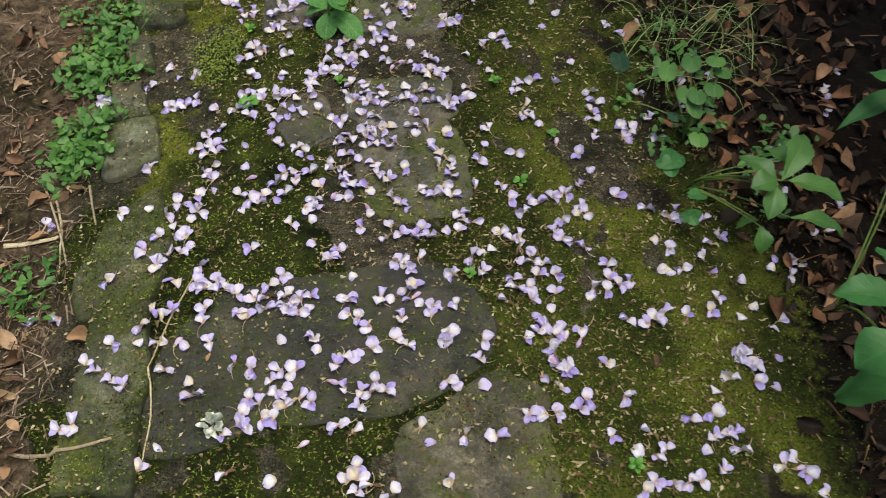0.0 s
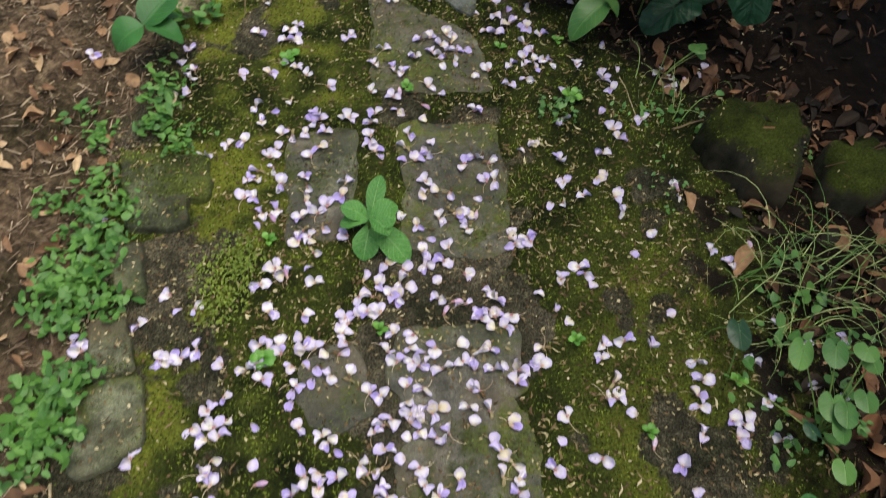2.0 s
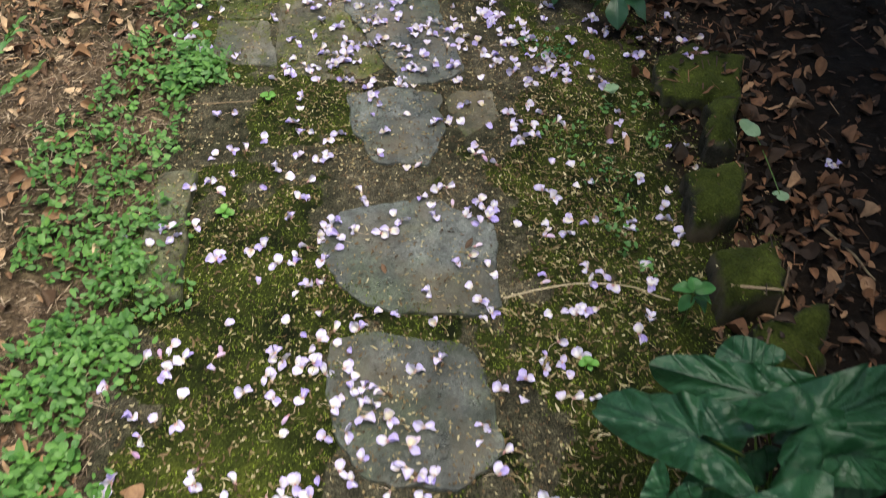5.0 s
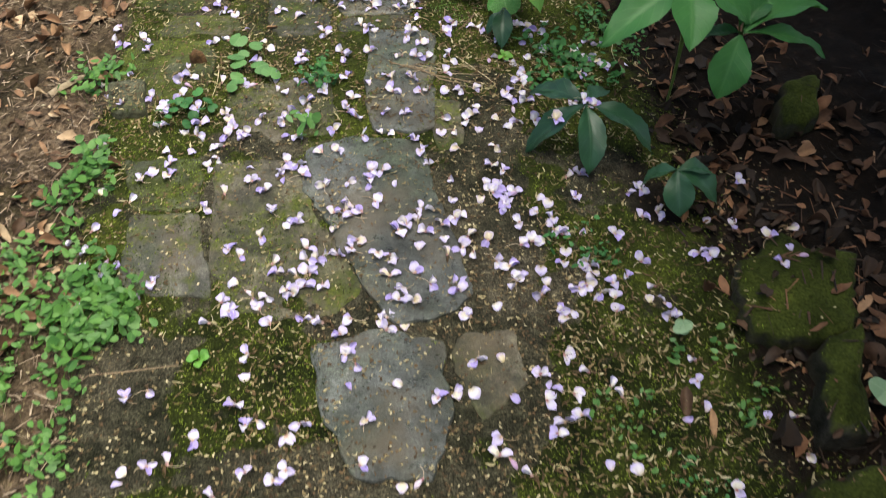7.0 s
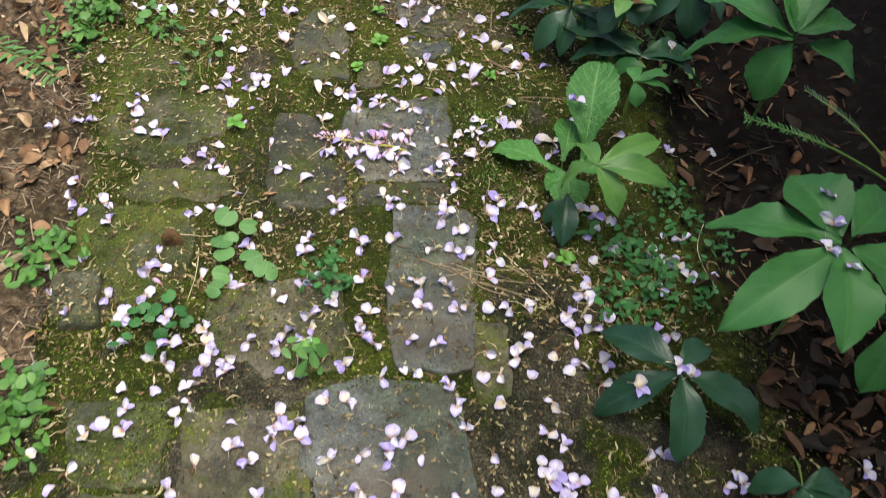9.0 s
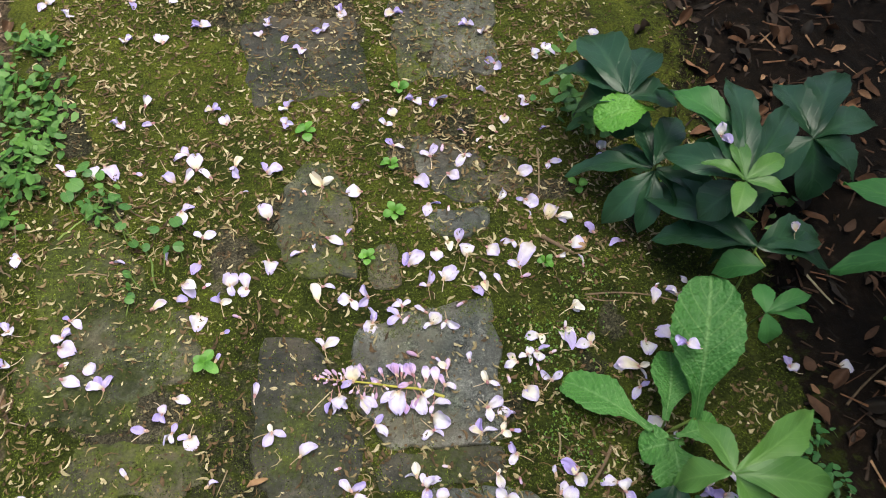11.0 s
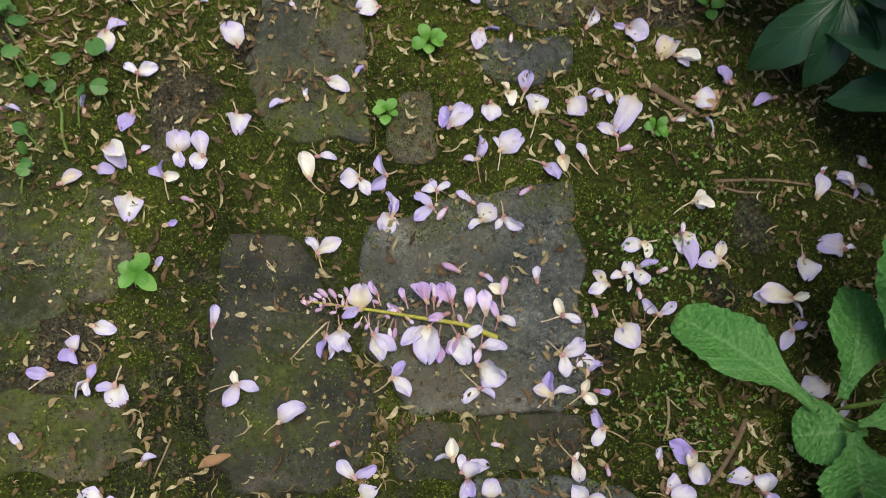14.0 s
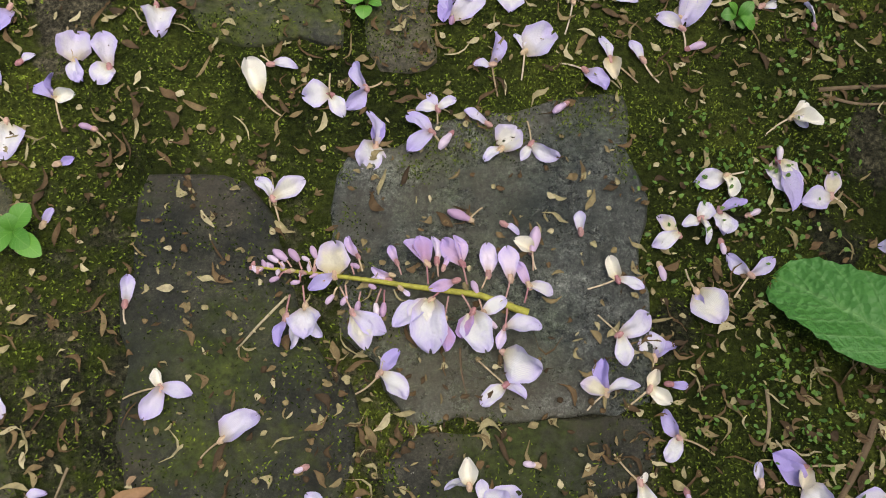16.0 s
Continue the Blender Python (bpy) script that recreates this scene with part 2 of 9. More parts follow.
M = {
    "ground": ground_material(),
    "slate": stone_material("grey_slate", [(0.3, (0.053, 0.057, 0.055)), (0.5, (0.092, 0.098, 0.094)), (0.72, (0.154, 0.160, 0.151))], 0.64, 0.40, 0.6, 0.6, 0.95),
    "grey": stone_material("grey_brown_slab", [(0.3, (0.046, 0.044, 0.035)), (0.5, (0.097, 0.090, 0.074)), (0.72, (0.168, 0.155, 0.126))], 0.515, 0.55, 0.5, 0.75, 0.9),
    "brown": stone_material("earthy_slab", [(0.3, (0.045, 0.040, 0.027)), (0.5, (0.104, 0.090, 0.063)), (0.72, (0.198, 0.173, 0.126))], 0.485, 0.65, 0.4, 0.75, 0.8),
    "edge": stone_material("weathered_edging", [(0.3, (0.050, 0.053, 0.034)), (0.5, (0.115, 0.117, 0.078)), (0.72, (0.21, 0.207, 0.146))], 0.57, 0.8, 0.3),
    "wet": stone_material("damp_grey_slab", [(0.3, (0.056, 0.060, 0.055)), (0.5, (0.102, 0.105, 0.098)), (0.72, (0.196, 0.197, 0.183))], 0.63, 0.32, 0.8, 0.6, 1.5),
    "dark": stone_material("dark_stained_slab", [(0.3, (0.016, 0.015, 0.011)), (0.5, (0.034, 0.031, 0.024)), (0.72, (0.078, 0.066, 0.048))], 0.52, 0.5, 0.5, 0.3, 1.0),
    "green": stone_material("mossy_edging", [(0.3, (0.045, 0.048, 0.030)), (0.5, (0.105, 0.108, 0.068)), (0.72, (0.20, 0.20, 0.135))], 0.43, 0.75, 0.35, 0.5, 0.9),
    "sand": stone_material("sandy_stone", [(0.3, (0.12, 0.10, 0.06)), (0.5, (0.20, 0.17, 0.11)), (0.72, (0.31, 0.27, 0.19))], 0.72, 0.85, 0.2),
    "clay": stone_material("red_clay", [(0.3, (0.15, 0.060, 0.035)), (0.5, (0.24, 0.105, 0.065)), (0.72, (0.33, 0.165, 0.11))], 0.9, 0.8, 0.3, 0.3, 0.6),
    "rock": stone_material("mossy_rock", [(0.3, (0.012, 0.011, 0.009)), (0.5, (0.030, 0.028, 0.022)), (0.72, (0.055, 0.049, 0.039))], 0.30, 0.85, 0.12, 0.22, 0.35, True),
    "leaf_dark": leaf_material("dark_leaf", (0.010, 0.038, 0.018), (0.024, 0.072, 0.034), (0.05, 0.12, 0.055), 0.36, 6.0, 0.3, 0.45),
    # Arum veins coloured dark to paint the shade in its sunken creases.
    "leaf_arum": leaf_material("arum_leaf", (0.009, 0.044, 0.017), (0.019, 0.076, 0.030), (0.004, 0.022, 0.009), 0.40, 6.0, 0.75, 0.40, False, 0.5),
    "leaf_tiny": leaf_material("tiny_leaf", (0.050, 0.115, 0.014), (0.125, 0.225, 0.030), (0.2, 0.3, 0.06), 0.6),
    "leaf_lime": leaf_material("feathery_moss", (0.085, 0.130, 0.012), (0.175, 0.230, 0.024), (0.2, 0.25, 0.04), 0.7),
    "sheath": leaf_material("arum_sheath", (0.20, 0.30, 0.05), (0.32, 0.42, 0.10), (0.42, 0.50, 0.16), 0.45, 3.0),
    "leaf_mid": leaf_material("green_leaf", (0.022, 0.085, 0.022), (0.052, 0.165, 0.044), (0.12, 0.25, 0.08), 0.46, 7.0, 0.2, 0.28),
    "leaf_bright": leaf_material("fresh_leaf", (0.036, 0.112, 0.022), (0.092, 0.205, 0.042), (0.20, 0.35, 0.10), 0.48, 9.0),
    "leaf_quilted": leaf_material("crinkled_leaf", (0.038, 0.140, 0.024), (0.080, 0.225, 0.044), (0.24, 0.40, 0.16), 0.5, 8.0, 0.4, 0.4, True, 0.32),
    "leaf_tender": leaf_material("tender_leaf", (0.065, 0.190, 0.022), (0.125, 0.290, 0.040), (0.26, 0.42, 0.12), 0.45, 7.0, 0.25, 0.45),
    "leaf_conifer": leaf_material("conifer_leaf", (0.10, 0.19, 0.015), (0.21, 0.33, 0.03), (0.3, 0.4, 0.06), 0.5),
    "leaf_weed": leaf_material("weed_leaf", (0.034, 0.110, 0.016), (0.095, 0.215, 0.034), (0.17, 0.30, 0.09), 0.55, 5.0, 0.15),
    "leaf_crisp": leaf_material("crisp_leaf", (0.055, 0.190, 0.020), (0.110, 0.300, 0.035), (0.24, 0.42, 0.10), 0.45, 8.0, 0.3, 0.4, True, 0.32),
    "leaf_clover": leaf_material("clover_leaf", (0.060, 0.150, 0.040), (0.110, 0.230, 0.066), (0.24, 0.38, 0.14), 0.6),
    "lichen": scrap_material("grey_lichen", [(0.0, (0.30, 0.34, 0.29)), (0.5, (0.46, 0.50, 0.44)), (1.0, (0.62, 0.64, 0.58))], 0.9, 200),
    "straw": scrap_material("pale_straw", [(0.0, (0.34, 0.27, 0.17)), (1.0, (0.50, 0.42, 0.29))], 0.7, 200),
    "leaf_pale": leaf_material("grey_green_leaf", (0.12, 0.21, 0.11), (0.21, 0.31, 0.18), (0.34, 0.42, 0.28), 0.6),
    "stalk": scrap_material("green_stalk", [(0.0, (0.07, 0.13, 0.025)), (1.0, (0.15, 0.21, 0.05))], 0.5),
    "banner": petal_material("lilac_white_petal", [(0.0, (0.699, 0.681, 0.681)), (0.35, (0.668, 0.645, 0.680)), (0.66, (0.560, 0.508, 0.672)), (0.84, (0.690, 0.660, 0.590)), (1.0, (0.607, 0.534, 0.386))]),
    "wing": petal_material("violet_petal", [(0.0, (0.335, 0.270, 0.610)), (0.3, (0.450, 0.396, 0.655)), (0.6, (0.600, 0.562, 0.690)), (0.85, (0.690, 0.678, 0.685)), (1.0, (0.330, 0.260, 0.580))]),
    "bud": petal_material("mauve_bud", [(0.0, (0.44, 0.26, 0.45)), (0.5, (0.60, 0.44, 0.66)), (1.0, (0.76, 0.66, 0.78))]),
    "calyx": scrap_material("mauve_calyx", [(0.0, (0.32, 0.14, 0.17)), (0.6, (0.45, 0.27, 0.26)), (1.0, (0.50, 0.38, 0.25))], 0.6, 300),
    "cream": petal_material("cream_petal", [(0.0, (0.72, 0.62, 0.42)), (0.5, (0.84, 0.78, 0.64)), (1.0, (0.88, 0.85, 0.78))], 0.6, 0.22, 0.08),
    "pedicel": scrap_material("tan_pedicel", [(0.0, (0.30, 0.22, 0.14)), (0.5, (0.46, 0.36, 0.25)), (1.0, (0.55, 0.45, 0.36))], 0.7, 300),
    "raceme": scrap_material("yellow_green_stem", [(0.0, (0.26, 0.26, 0.04)), (1.0, (0.36, 0.33, 0.06))], 0.6, 300),
    "scrap": scrap_material("withered_scraps", [(0.0, (0.04, 0.024, 0.012)), (0.35, (0.12, 0.074, 0.036)), (0.65, (0.21, 0.162, 0.084)), (0.87, (0.31, 0.27, 0.155)), (1.0, (0.46, 0.40, 0.27))], 0.75, 200),
    "dead": scrap_material("dead_leaf", [(0.0, (0.010, 0.007, 0.005)), (0.4, (0.040, 0.022, 0.013)), (0.75, (0.120, 0.056, 0.029)), (0.92, (0.22, 0.108, 0.055)), (1.0, (0.36, 0.22, 0.13))], 0.7, 60),
    "tan": scrap_material("tan_leaf", [(0.0, (0.06, 0.034, 0.02)), (0.4, (0.17, 0.092, 0.052)), (0.75, (0.30, 0.18, 0.10)), (1.0, (0.44, 0.33, 0.22))], 0.7, 60),
    "mulch": scrap_material("mulch", [(0.0, (0.022, 0.015, 0.011)), (0.4, (0.090, 0.062, 0.043)), (0.75, (0.20, 0.145, 0.103)), (1.0, (0.38, 0.30, 0.225))], 0.85, 80),
    "twig": scrap_material("dry_twig", [(0.0, (0.10, 0.065, 0.04)), (0.5, (0.21, 0.155, 0.10)), (1.0, (0.36, 0.30, 0.21))], 0.8, 120),
    "grass": scrap_material("grass_blade", [(0.0, (0.05, 0.12, 0.02)), (0.5, (0.14, 0.23, 0.06)), (1.0, (0.34, 0.38, 0.17))], 0.5),
    "moss": moss_material(),
}


# ---- tools for meshes ----
TABLE = np.random.default_rng(5).random((256, 256))


def vnoise(x, y, seed=0):
    x, y = np.asarray(x, float) + seed * 17.3 + 500, np.asarray(y, float) + seed * 9.1 + 500
    i, j = np.floor(x).astype(int), np.floor(y).astype(int)
    a, b = x - i, y - j
    a, b = a * a * (3 - 2 * a), b * b * (3 - 2 * b)
    g = lambda p, q: TABLE[(i + p) % 256, (j + q) % 256]
    return (g(0, 0) * (1 - a) + g(1, 0) * a) * (1 - b) + (g(0, 1) * (1 - a) + g(1, 1) * a) * b


def fbm(x, y, seed=0):
    x, y = np.asarray(x, float), np.asarray(y, float)
    return sum(vnoise(x * 2 ** k, y * 2 ** k, seed + k) * 0.5 ** (k + 1) for k in range(4)) / 0.9375


def smooth(v, lo, hi):
    s = np.clip((np.asarray(v, float) - lo) / (hi - lo), 0, 1)
    return s * s * (3 - 2 * s)


def mesh_of(name, verts, faces, mats, index=None, uv=None, soft=True):
    """A mesh from arrays: faces all triangles or all quads in one array, or a list of both."""
    me = bpy.data.meshes.new(name)
    if isinstance(faces, np.ndarray):
        n, k = faces.shape
        flat, starts = faces.ravel(), np.arange(n) * k
    else:
        flat = np.array([i for f in faces for i in f])
        starts = np.cumsum([0] + [len(f) for f in faces[:-1]])
        n = len(faces)
    me.vertices.add(len(verts))
    me.vertices.foreach_set("co", np.asarray(verts, np.float32).ravel())
    me.loops.add(len(flat))
    me.loops.foreach_set("vertex_index", np.asarray(flat, np.int32))
    me.polygons.add(n)
    me.polygons.foreach_set("loop_start", np.asarray(starts, np.int32))
    me.polygons.foreach_set("use_smooth", np.full(n, soft))
    for m in mats:
        me.materials.append(m)
    if index is not None:
        me.polygons.foreach_set("material_index", np.asarray(index, np.int32))
    if uv is not None:
        layer = me.uv_layers.new(name="UVMap")
        layer.data.foreach_set("uv", np.asarray(uv, np.float32)[flat].ravel())
    me.update(calc_edges=True)
    return me


def joined(pieces):
    """Pieces of (verts, faces) as one pair of arrays."""
    vs, fs, n = [], [], 0
    for v, f in pieces:
        vs.append(v)
        fs.append(np.asarray(f) + n)
        n += len(v)
    return np.concatenate(vs), np.concatenate(fs)


def part_of(name, mesh, parent, label=""):
    ob = new(name, mesh)
    ob.parent = parent
    return tagged(ob, label)


def thing(name, at, label, category, group=""):
    ob = new(name)
    ob.location = at
    ob.empty_display_size = 0.02
    return tagged(ob, label, category, group)


def quads(nu, nv):
    i, j = np.meshgrid(np.arange(nu - 1), np.arange(nv - 1), indexing="ij")
    a = (i * nv + j).ravel()
    return np.stack([a, a + nv, a + nv + 1, a + 1], 1)


def tube(points, radius, sides=5):
    """A tapering tube along points; radius a number or one for each point."""
    p = np.asarray(points, float)
    r = np.broadcast_to(np.asarray(radius, float), len(p))
    d = np.gradient(p, axis=0)
    d /= np.linalg.norm(d, axis=1)[:, None] + 1e-9
    up = np.where(np.abs(d[:, 2:3]) > 0.9, np.array([[1.0, 0, 0]]), np.array([[0, 0, 1.0]]))
    s = np.cross(d, up)
    s /= np.linalg.norm(s, axis=1)[:, None]
    n = np.cross(s, d)
    a = np.linspace(0, 2 * np.pi, sides + 1)
    v = p[:, None] + r[:, None, None] * (np.cos(a)[None, :, None] * s[:, None] + np.sin(a)[None, :, None] * n[:, None])
    return v.reshape(-1, 3), quads(len(p), sides + 1)


# ---- the lie of the land ----
LEFT = ((0.0, -0.50), (0.7, -0.54), (1.0, -0.57), (1.35, -0.60), (1.8, -0.60), (2.1, -0.65), (2.6, -0.70), (3.0, -0.70), (3.5, -0.79), (3.9, -0.81), (4.3, -0.92), (4.9, -1.02))
RIGHT = ((0.0, 0.52), (0.7, 0.52), (1.0, 0.40), (1.4, 0.37), (1.65, 0.34), (1.85, 0.08), (2.1, 0.13), (2.5, 0.30), (2.8, 0.27), (3.2, 0.20), (3.5, 0.17), (3.9, 0.12), (4.4, 0.05))


def left_of(y):
    return np.interp(y, *zip(*LEFT))


def right_of(y):
    return np.interp(y, *zip(*RIGHT))


def inside(x, y):
    """1 on the path, 0 on the beds beside it."""
    wob = (fbm(np.asarray(x) * 12, np.asarray(y) * 12, 3) - 0.5) * 0.09
    return smooth(x - left_of(y) + wob, -0.05, 0.0) * smooth(right_of(y) - x + wob * 2, -0.06, 0.10)


def height(x, y):
    p = inside(x, y)
    lumps = (fbm(x * 7, y * 7, 11) - 0.5)
    fine = (fbm(x * 40, y * 40, 12) - 0.5)
    return p * (0.0045 * lumps + 0.0025 * fine) + (1 - p) * (-0.022 + 0.05 * lumps + 0.012 * fine)


STEP, X0, X1, Y0, Y1 = 0.0125, -1.35, 1.05, 0.1, 4.95
GRID = height(*np.meshgrid(np.arange(X0, X1, STEP), np.arange(Y0, Y1, STEP), indexing="ij"))


def lie_of(x, y):
    """The height of the ground sheet itself at each place."""
    a, b = (x - X0) / STEP, (y - Y0) / STEP
    i, j = np.clip(a.astype(int), 0, GRID.shape[0] - 2), np.clip(b.astype(int), 0, GRID.shape[1] - 2)
    a, b = np.clip(a - i, 0, 1), np.clip(b - j, 0, 1)
    return (GRID[i, j] * (1 - a) + GRID[i + 1, j] * a) * (1 - b) + (GRID[i, j + 1] * (1 - a) + GRID[i + 1, j + 1] * a) * b


def moss_at(x, y):
    p = inside(x, y)
    n = 0.62 * fbm(x * 5, y * 5, 21) + 0.38 * fbm(x * 17, y * 17, 22)
    n = 0.5 + (n - 0.5) * 1.7
    band = np.exp(-((x - left_of(y) - 0.19 + (fbm(x * 6, y * 6, 35) - 0.5) * 0.3) / 0.19) ** 2) * (1.0 + 0.3 * smooth(y, 1.5, 1.1)) * (1 - 0.7 * smooth(y, 2.45, 2.75) * smooth(y, 3.5, 3.2))
    right = smooth(x, 0.0 - 0.12 * smooth(y, 2.2, 2.6), 0.12 - 0.10 * smooth(y, 2.2, 2.6)) * (0.9 + 0.35 * smooth(y, 2.2, 2.6)) * smooth(y, 3.95, 3.5) + smooth(x, -0.27, -0.20) * smooth(y, 3.6, 3.8) * 1.5
    far = smooth(y, 3.3, 3.8) * 1.5 - smooth(y, 4.0, 4.3) * 0.3
    m = smooth(n + 0.24 * np.maximum(np.maximum(band, right), far) + 0.07 * smooth(y, 1.4, 1.7) * smooth(y, 2.6, 2.3), 0.50, 0.68)
    beyond = smooth(x - right_of(y), 0.22, 0.0) * 0.75
    worn = 1 - 0.6 * np.exp(-((x + 0.482) / 0.22) ** 2 - ((y - 3.82) / 0.22) ** 2)
    return m * np.maximum(p, beyond * (x > 0)) * worn


# How bright the moss is; past y 4.05 the lift paints open-sky light.
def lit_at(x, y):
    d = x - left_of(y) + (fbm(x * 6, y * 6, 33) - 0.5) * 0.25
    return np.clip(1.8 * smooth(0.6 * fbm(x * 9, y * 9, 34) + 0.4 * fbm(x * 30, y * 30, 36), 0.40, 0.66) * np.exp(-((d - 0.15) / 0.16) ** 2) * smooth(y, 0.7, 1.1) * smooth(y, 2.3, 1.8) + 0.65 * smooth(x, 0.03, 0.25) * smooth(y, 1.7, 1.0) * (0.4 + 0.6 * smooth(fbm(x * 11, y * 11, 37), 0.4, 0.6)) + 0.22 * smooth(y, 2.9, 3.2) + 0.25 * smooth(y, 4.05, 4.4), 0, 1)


def build_ground():
    xs = np.concatenate([[-80, -30, -10, -5, -3, -2, -1.6], np.arange(X0, X1, STEP), [1.3, 1.7, 2.5, 4, 8, 20, 80]])
    ys = np.concatenate([[-80, -30, -10, -5, -2, -1, -0.4], np.arange(Y0, Y1, STEP), [5.3, 6, 7, 9, 14, 30, 80]])
    x, y = np.meshgrid(xs, ys, indexing="ij")
    z = height(x, y)
    v = np.stack([x, y, z], -1).reshape(-1, 3)
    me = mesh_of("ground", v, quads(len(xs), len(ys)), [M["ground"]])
    # Blue carries the painted moss brightness, alpha the dry left earth.
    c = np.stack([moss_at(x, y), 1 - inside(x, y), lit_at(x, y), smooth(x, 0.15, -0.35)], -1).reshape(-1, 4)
    me.color_attributes.new("cover_and_light", "FLOAT_COLOR", "POINT").data.foreach_set("color", c.astype(np.float32).ravel())
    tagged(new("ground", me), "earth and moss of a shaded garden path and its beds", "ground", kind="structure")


build_ground()
SLABS = []


def slab_outline(corners, rng, rough=0.004, step=0.012):
    """The plan of a worn stone: its corners joined by slightly broken, rounded edges."""
    c = np.asarray(corners, float)
    pts = []
    for a, b in zip(c, np.roll(c, -1, 0)):
        n = max(2, int(np.linalg.norm(b - a) / step))
        pts += [a + (b - a) * k / n for k in range(n)]
    p = np.array(pts)
    for _ in range(1):
        p = 0.5 * p + 0.25 * (np.roll(p, 1, 0) + np.roll(p, -1, 0))
    mid = p.mean(0)
    s = rng.random() * 50
    out = (p - mid) / (np.linalg.norm(p - mid, axis=1)[:, None] + 1e-6)
    return p + out * ((fbm(p[:, 0] * 60 + s, p[:, 1] * 60) - 0.5) * rough * 2 + (fbm(p[:, 0] * 14 + s, p[:, 1] * 14) - 0.5) * rough * 2.5)[:, None]


def stone_mesh(name, plan, top, low, mat, lumps=0.003, bevel=0.006, tilt=(0, 0)):
    """A stone with that plan: sides, a worn edge and an uneven top."""
    n, mid = len(plan), plan.mean(0)
    shrink = lambda k: mid + (plan - mid) * k
    size = np.linalg.norm(plan - mid, axis=1).mean()
    rings = [(1.0, low), (1.0, top - bevel), (1 - 0.35 * bevel / size, top - 0.35 * bevel), (1 - 1.1 * bevel / size, top), (0.8, top), (0.55, top), (0.3, top)]
    vs = []
    for k, z in rings:
        q = shrink(k)
        h = z + (lumps * (fbm(q[:, 0] * 22, q[:, 1] * 22, 31) - 0.5) * 2 + tilt[0] * (q[:, 0] - mid[0]) + tilt[1] * (q[:, 1] - mid[1]) if z > low else 0)
        vs.append(np.column_stack([q, np.broadcast_to(h, n)]))
    v = np.concatenate(vs + [[[*mid, top]]])
    i = np.arange(n)
    j = (i + 1) % n
    f = [tuple(r) for k in range(len(rings) - 1) for r in np.column_stack([k * n + i, k * n + j, (k + 1) * n + j, (k + 1) * n + i])]
    f += [(a, b, len(v) - 1) for a, b in zip((len(rings) - 1) * n + i, (len(rings) - 1) * n + j)]
    return mesh_of(name, v, f, [mat])


STONE_RNG = np.random.default_rng(8)


CLEAN = {"slate": 0.0, "grey": 0.3, "brown": 0.6, "edge": 0.3, "green": 0.9, "dark": 0.32, "wet": 0.0, "sand": 0.0}


def lay(name, kind, parent, corners, top=0.008, label="", rough=0.009, bevel=0.003):
    plan = slab_outline(corners, STONE_RNG, rough)
    tilt = STONE_RNG.normal(0, 0.005, 2)
    top = top + STONE_RNG.uniform(-0.0008, 0.0012)
    SLABS.append((plan, top, CLEAN[kind]))
    return part_of(name, stone_mesh(name, plan, top, -0.04, M[kind], 0.002, bevel, tilt), parent, label)


def within(plan, x, y):
    c = np.zeros(np.shape(x), bool)
    for (x0, y0), (x1, y1) in zip(plan, np.roll(plan, -1, 0)):
        cross = ((y0 > y) != (y1 > y)) & (x < (x1 - x0) * (y - y0) / (y1 - y0 + 1e-12) + x0)
        c ^= cross
    return c


def on_slab(x, y):
    """The top of the slab at each place, or -1 where there is none."""
    z = np.full(np.shape(x), -1.0)
    for plan, top, _ in SLABS:
        box = (x > plan[:, 0].min()) & (x < plan[:, 0].max()) & (y > plan[:, 1].min()) & (y < plan[:, 1].max())
        if box.any():
            hit = np.zeros(np.shape(x), bool)
            hit[box] = within(plan, x[box], y[box])
            z[hit] = np.maximum(z[hit], top)
    return z


def overgrown(x, y):
    """How much of the moss creeps over the slab at each place; 1 off the slabs."""
    g = np.ones(np.shape(x))
    for plan, _, share in SLABS:
        box = (x > plan[:, 0].min()) & (x < plan[:, 0].max()) & (y > plan[:, 1].min()) & (y < plan[:, 1].max())
        if box.any():
            hit = np.zeros(np.shape(x), bool)
            hit[box] = within(plan, x[box], y[box])
            hx, hy = x[hit], y[hit]
            rim = np.min((hx[:, None] - plan[::4, 0]) ** 2 + (hy[:, None] - plan[::4, 1]) ** 2, 1) ** 0.5 if len(hx) else hx
            creep = smooth(rim + (fbm(hx * 25, hy * 25, 92) - 0.5) * 0.06, 0.026, 0.006)
            g[hit] = np.maximum(share + 0.5 * (1 - share) * smooth(fbm(hx * 30, hy * 30, 91), 0.52, 0.68) * (share > 0), creep)
    return g


def surface(x, y):
    x, y = np.atleast_1d(np.asarray(x, float)), np.atleast_1d(np.asarray(y, float))
    return np.maximum(lie_of(x, y), on_slab(x, y))


# ---- the path and its stones ----
path = tagged(new("pavement"), "worn grey paving slabs sunk in moss and earth", "pavement", kind="structure")
lay("slab", "grey", path, [(-0.126, 1.145), (0.039, 1.159), (0.067, 1.054), (-0.083, 0.984), (-0.150, 1.063)], 0.0027, "grey-brown worn slab")
lay("slab", "grey", path, [(-0.269, 1.071), (-0.198, 1.118), (-0.149, 1.003), (-0.214, 0.960), (-0.266, 1.010)], 0.0027, "grey-brown worn slab")
lay("slab", "grey", path, [(-0.236, 1.776), (-0.131, 1.827), (-0.030, 1.780), (0.002, 1.640), (-0.112, 1.618), (-0.214, 1.619)], 0.0027, "grey-brown worn slab")
lay("slab", "slate", path, [(-0.350, 2.660), (-0.180, 2.704), (-0.052, 2.634), (-0.052, 2.432), (-0.229, 2.418), (-0.327, 2.480), (-0.371, 2.550)], 0.0055, "smooth blue-grey slate slab")
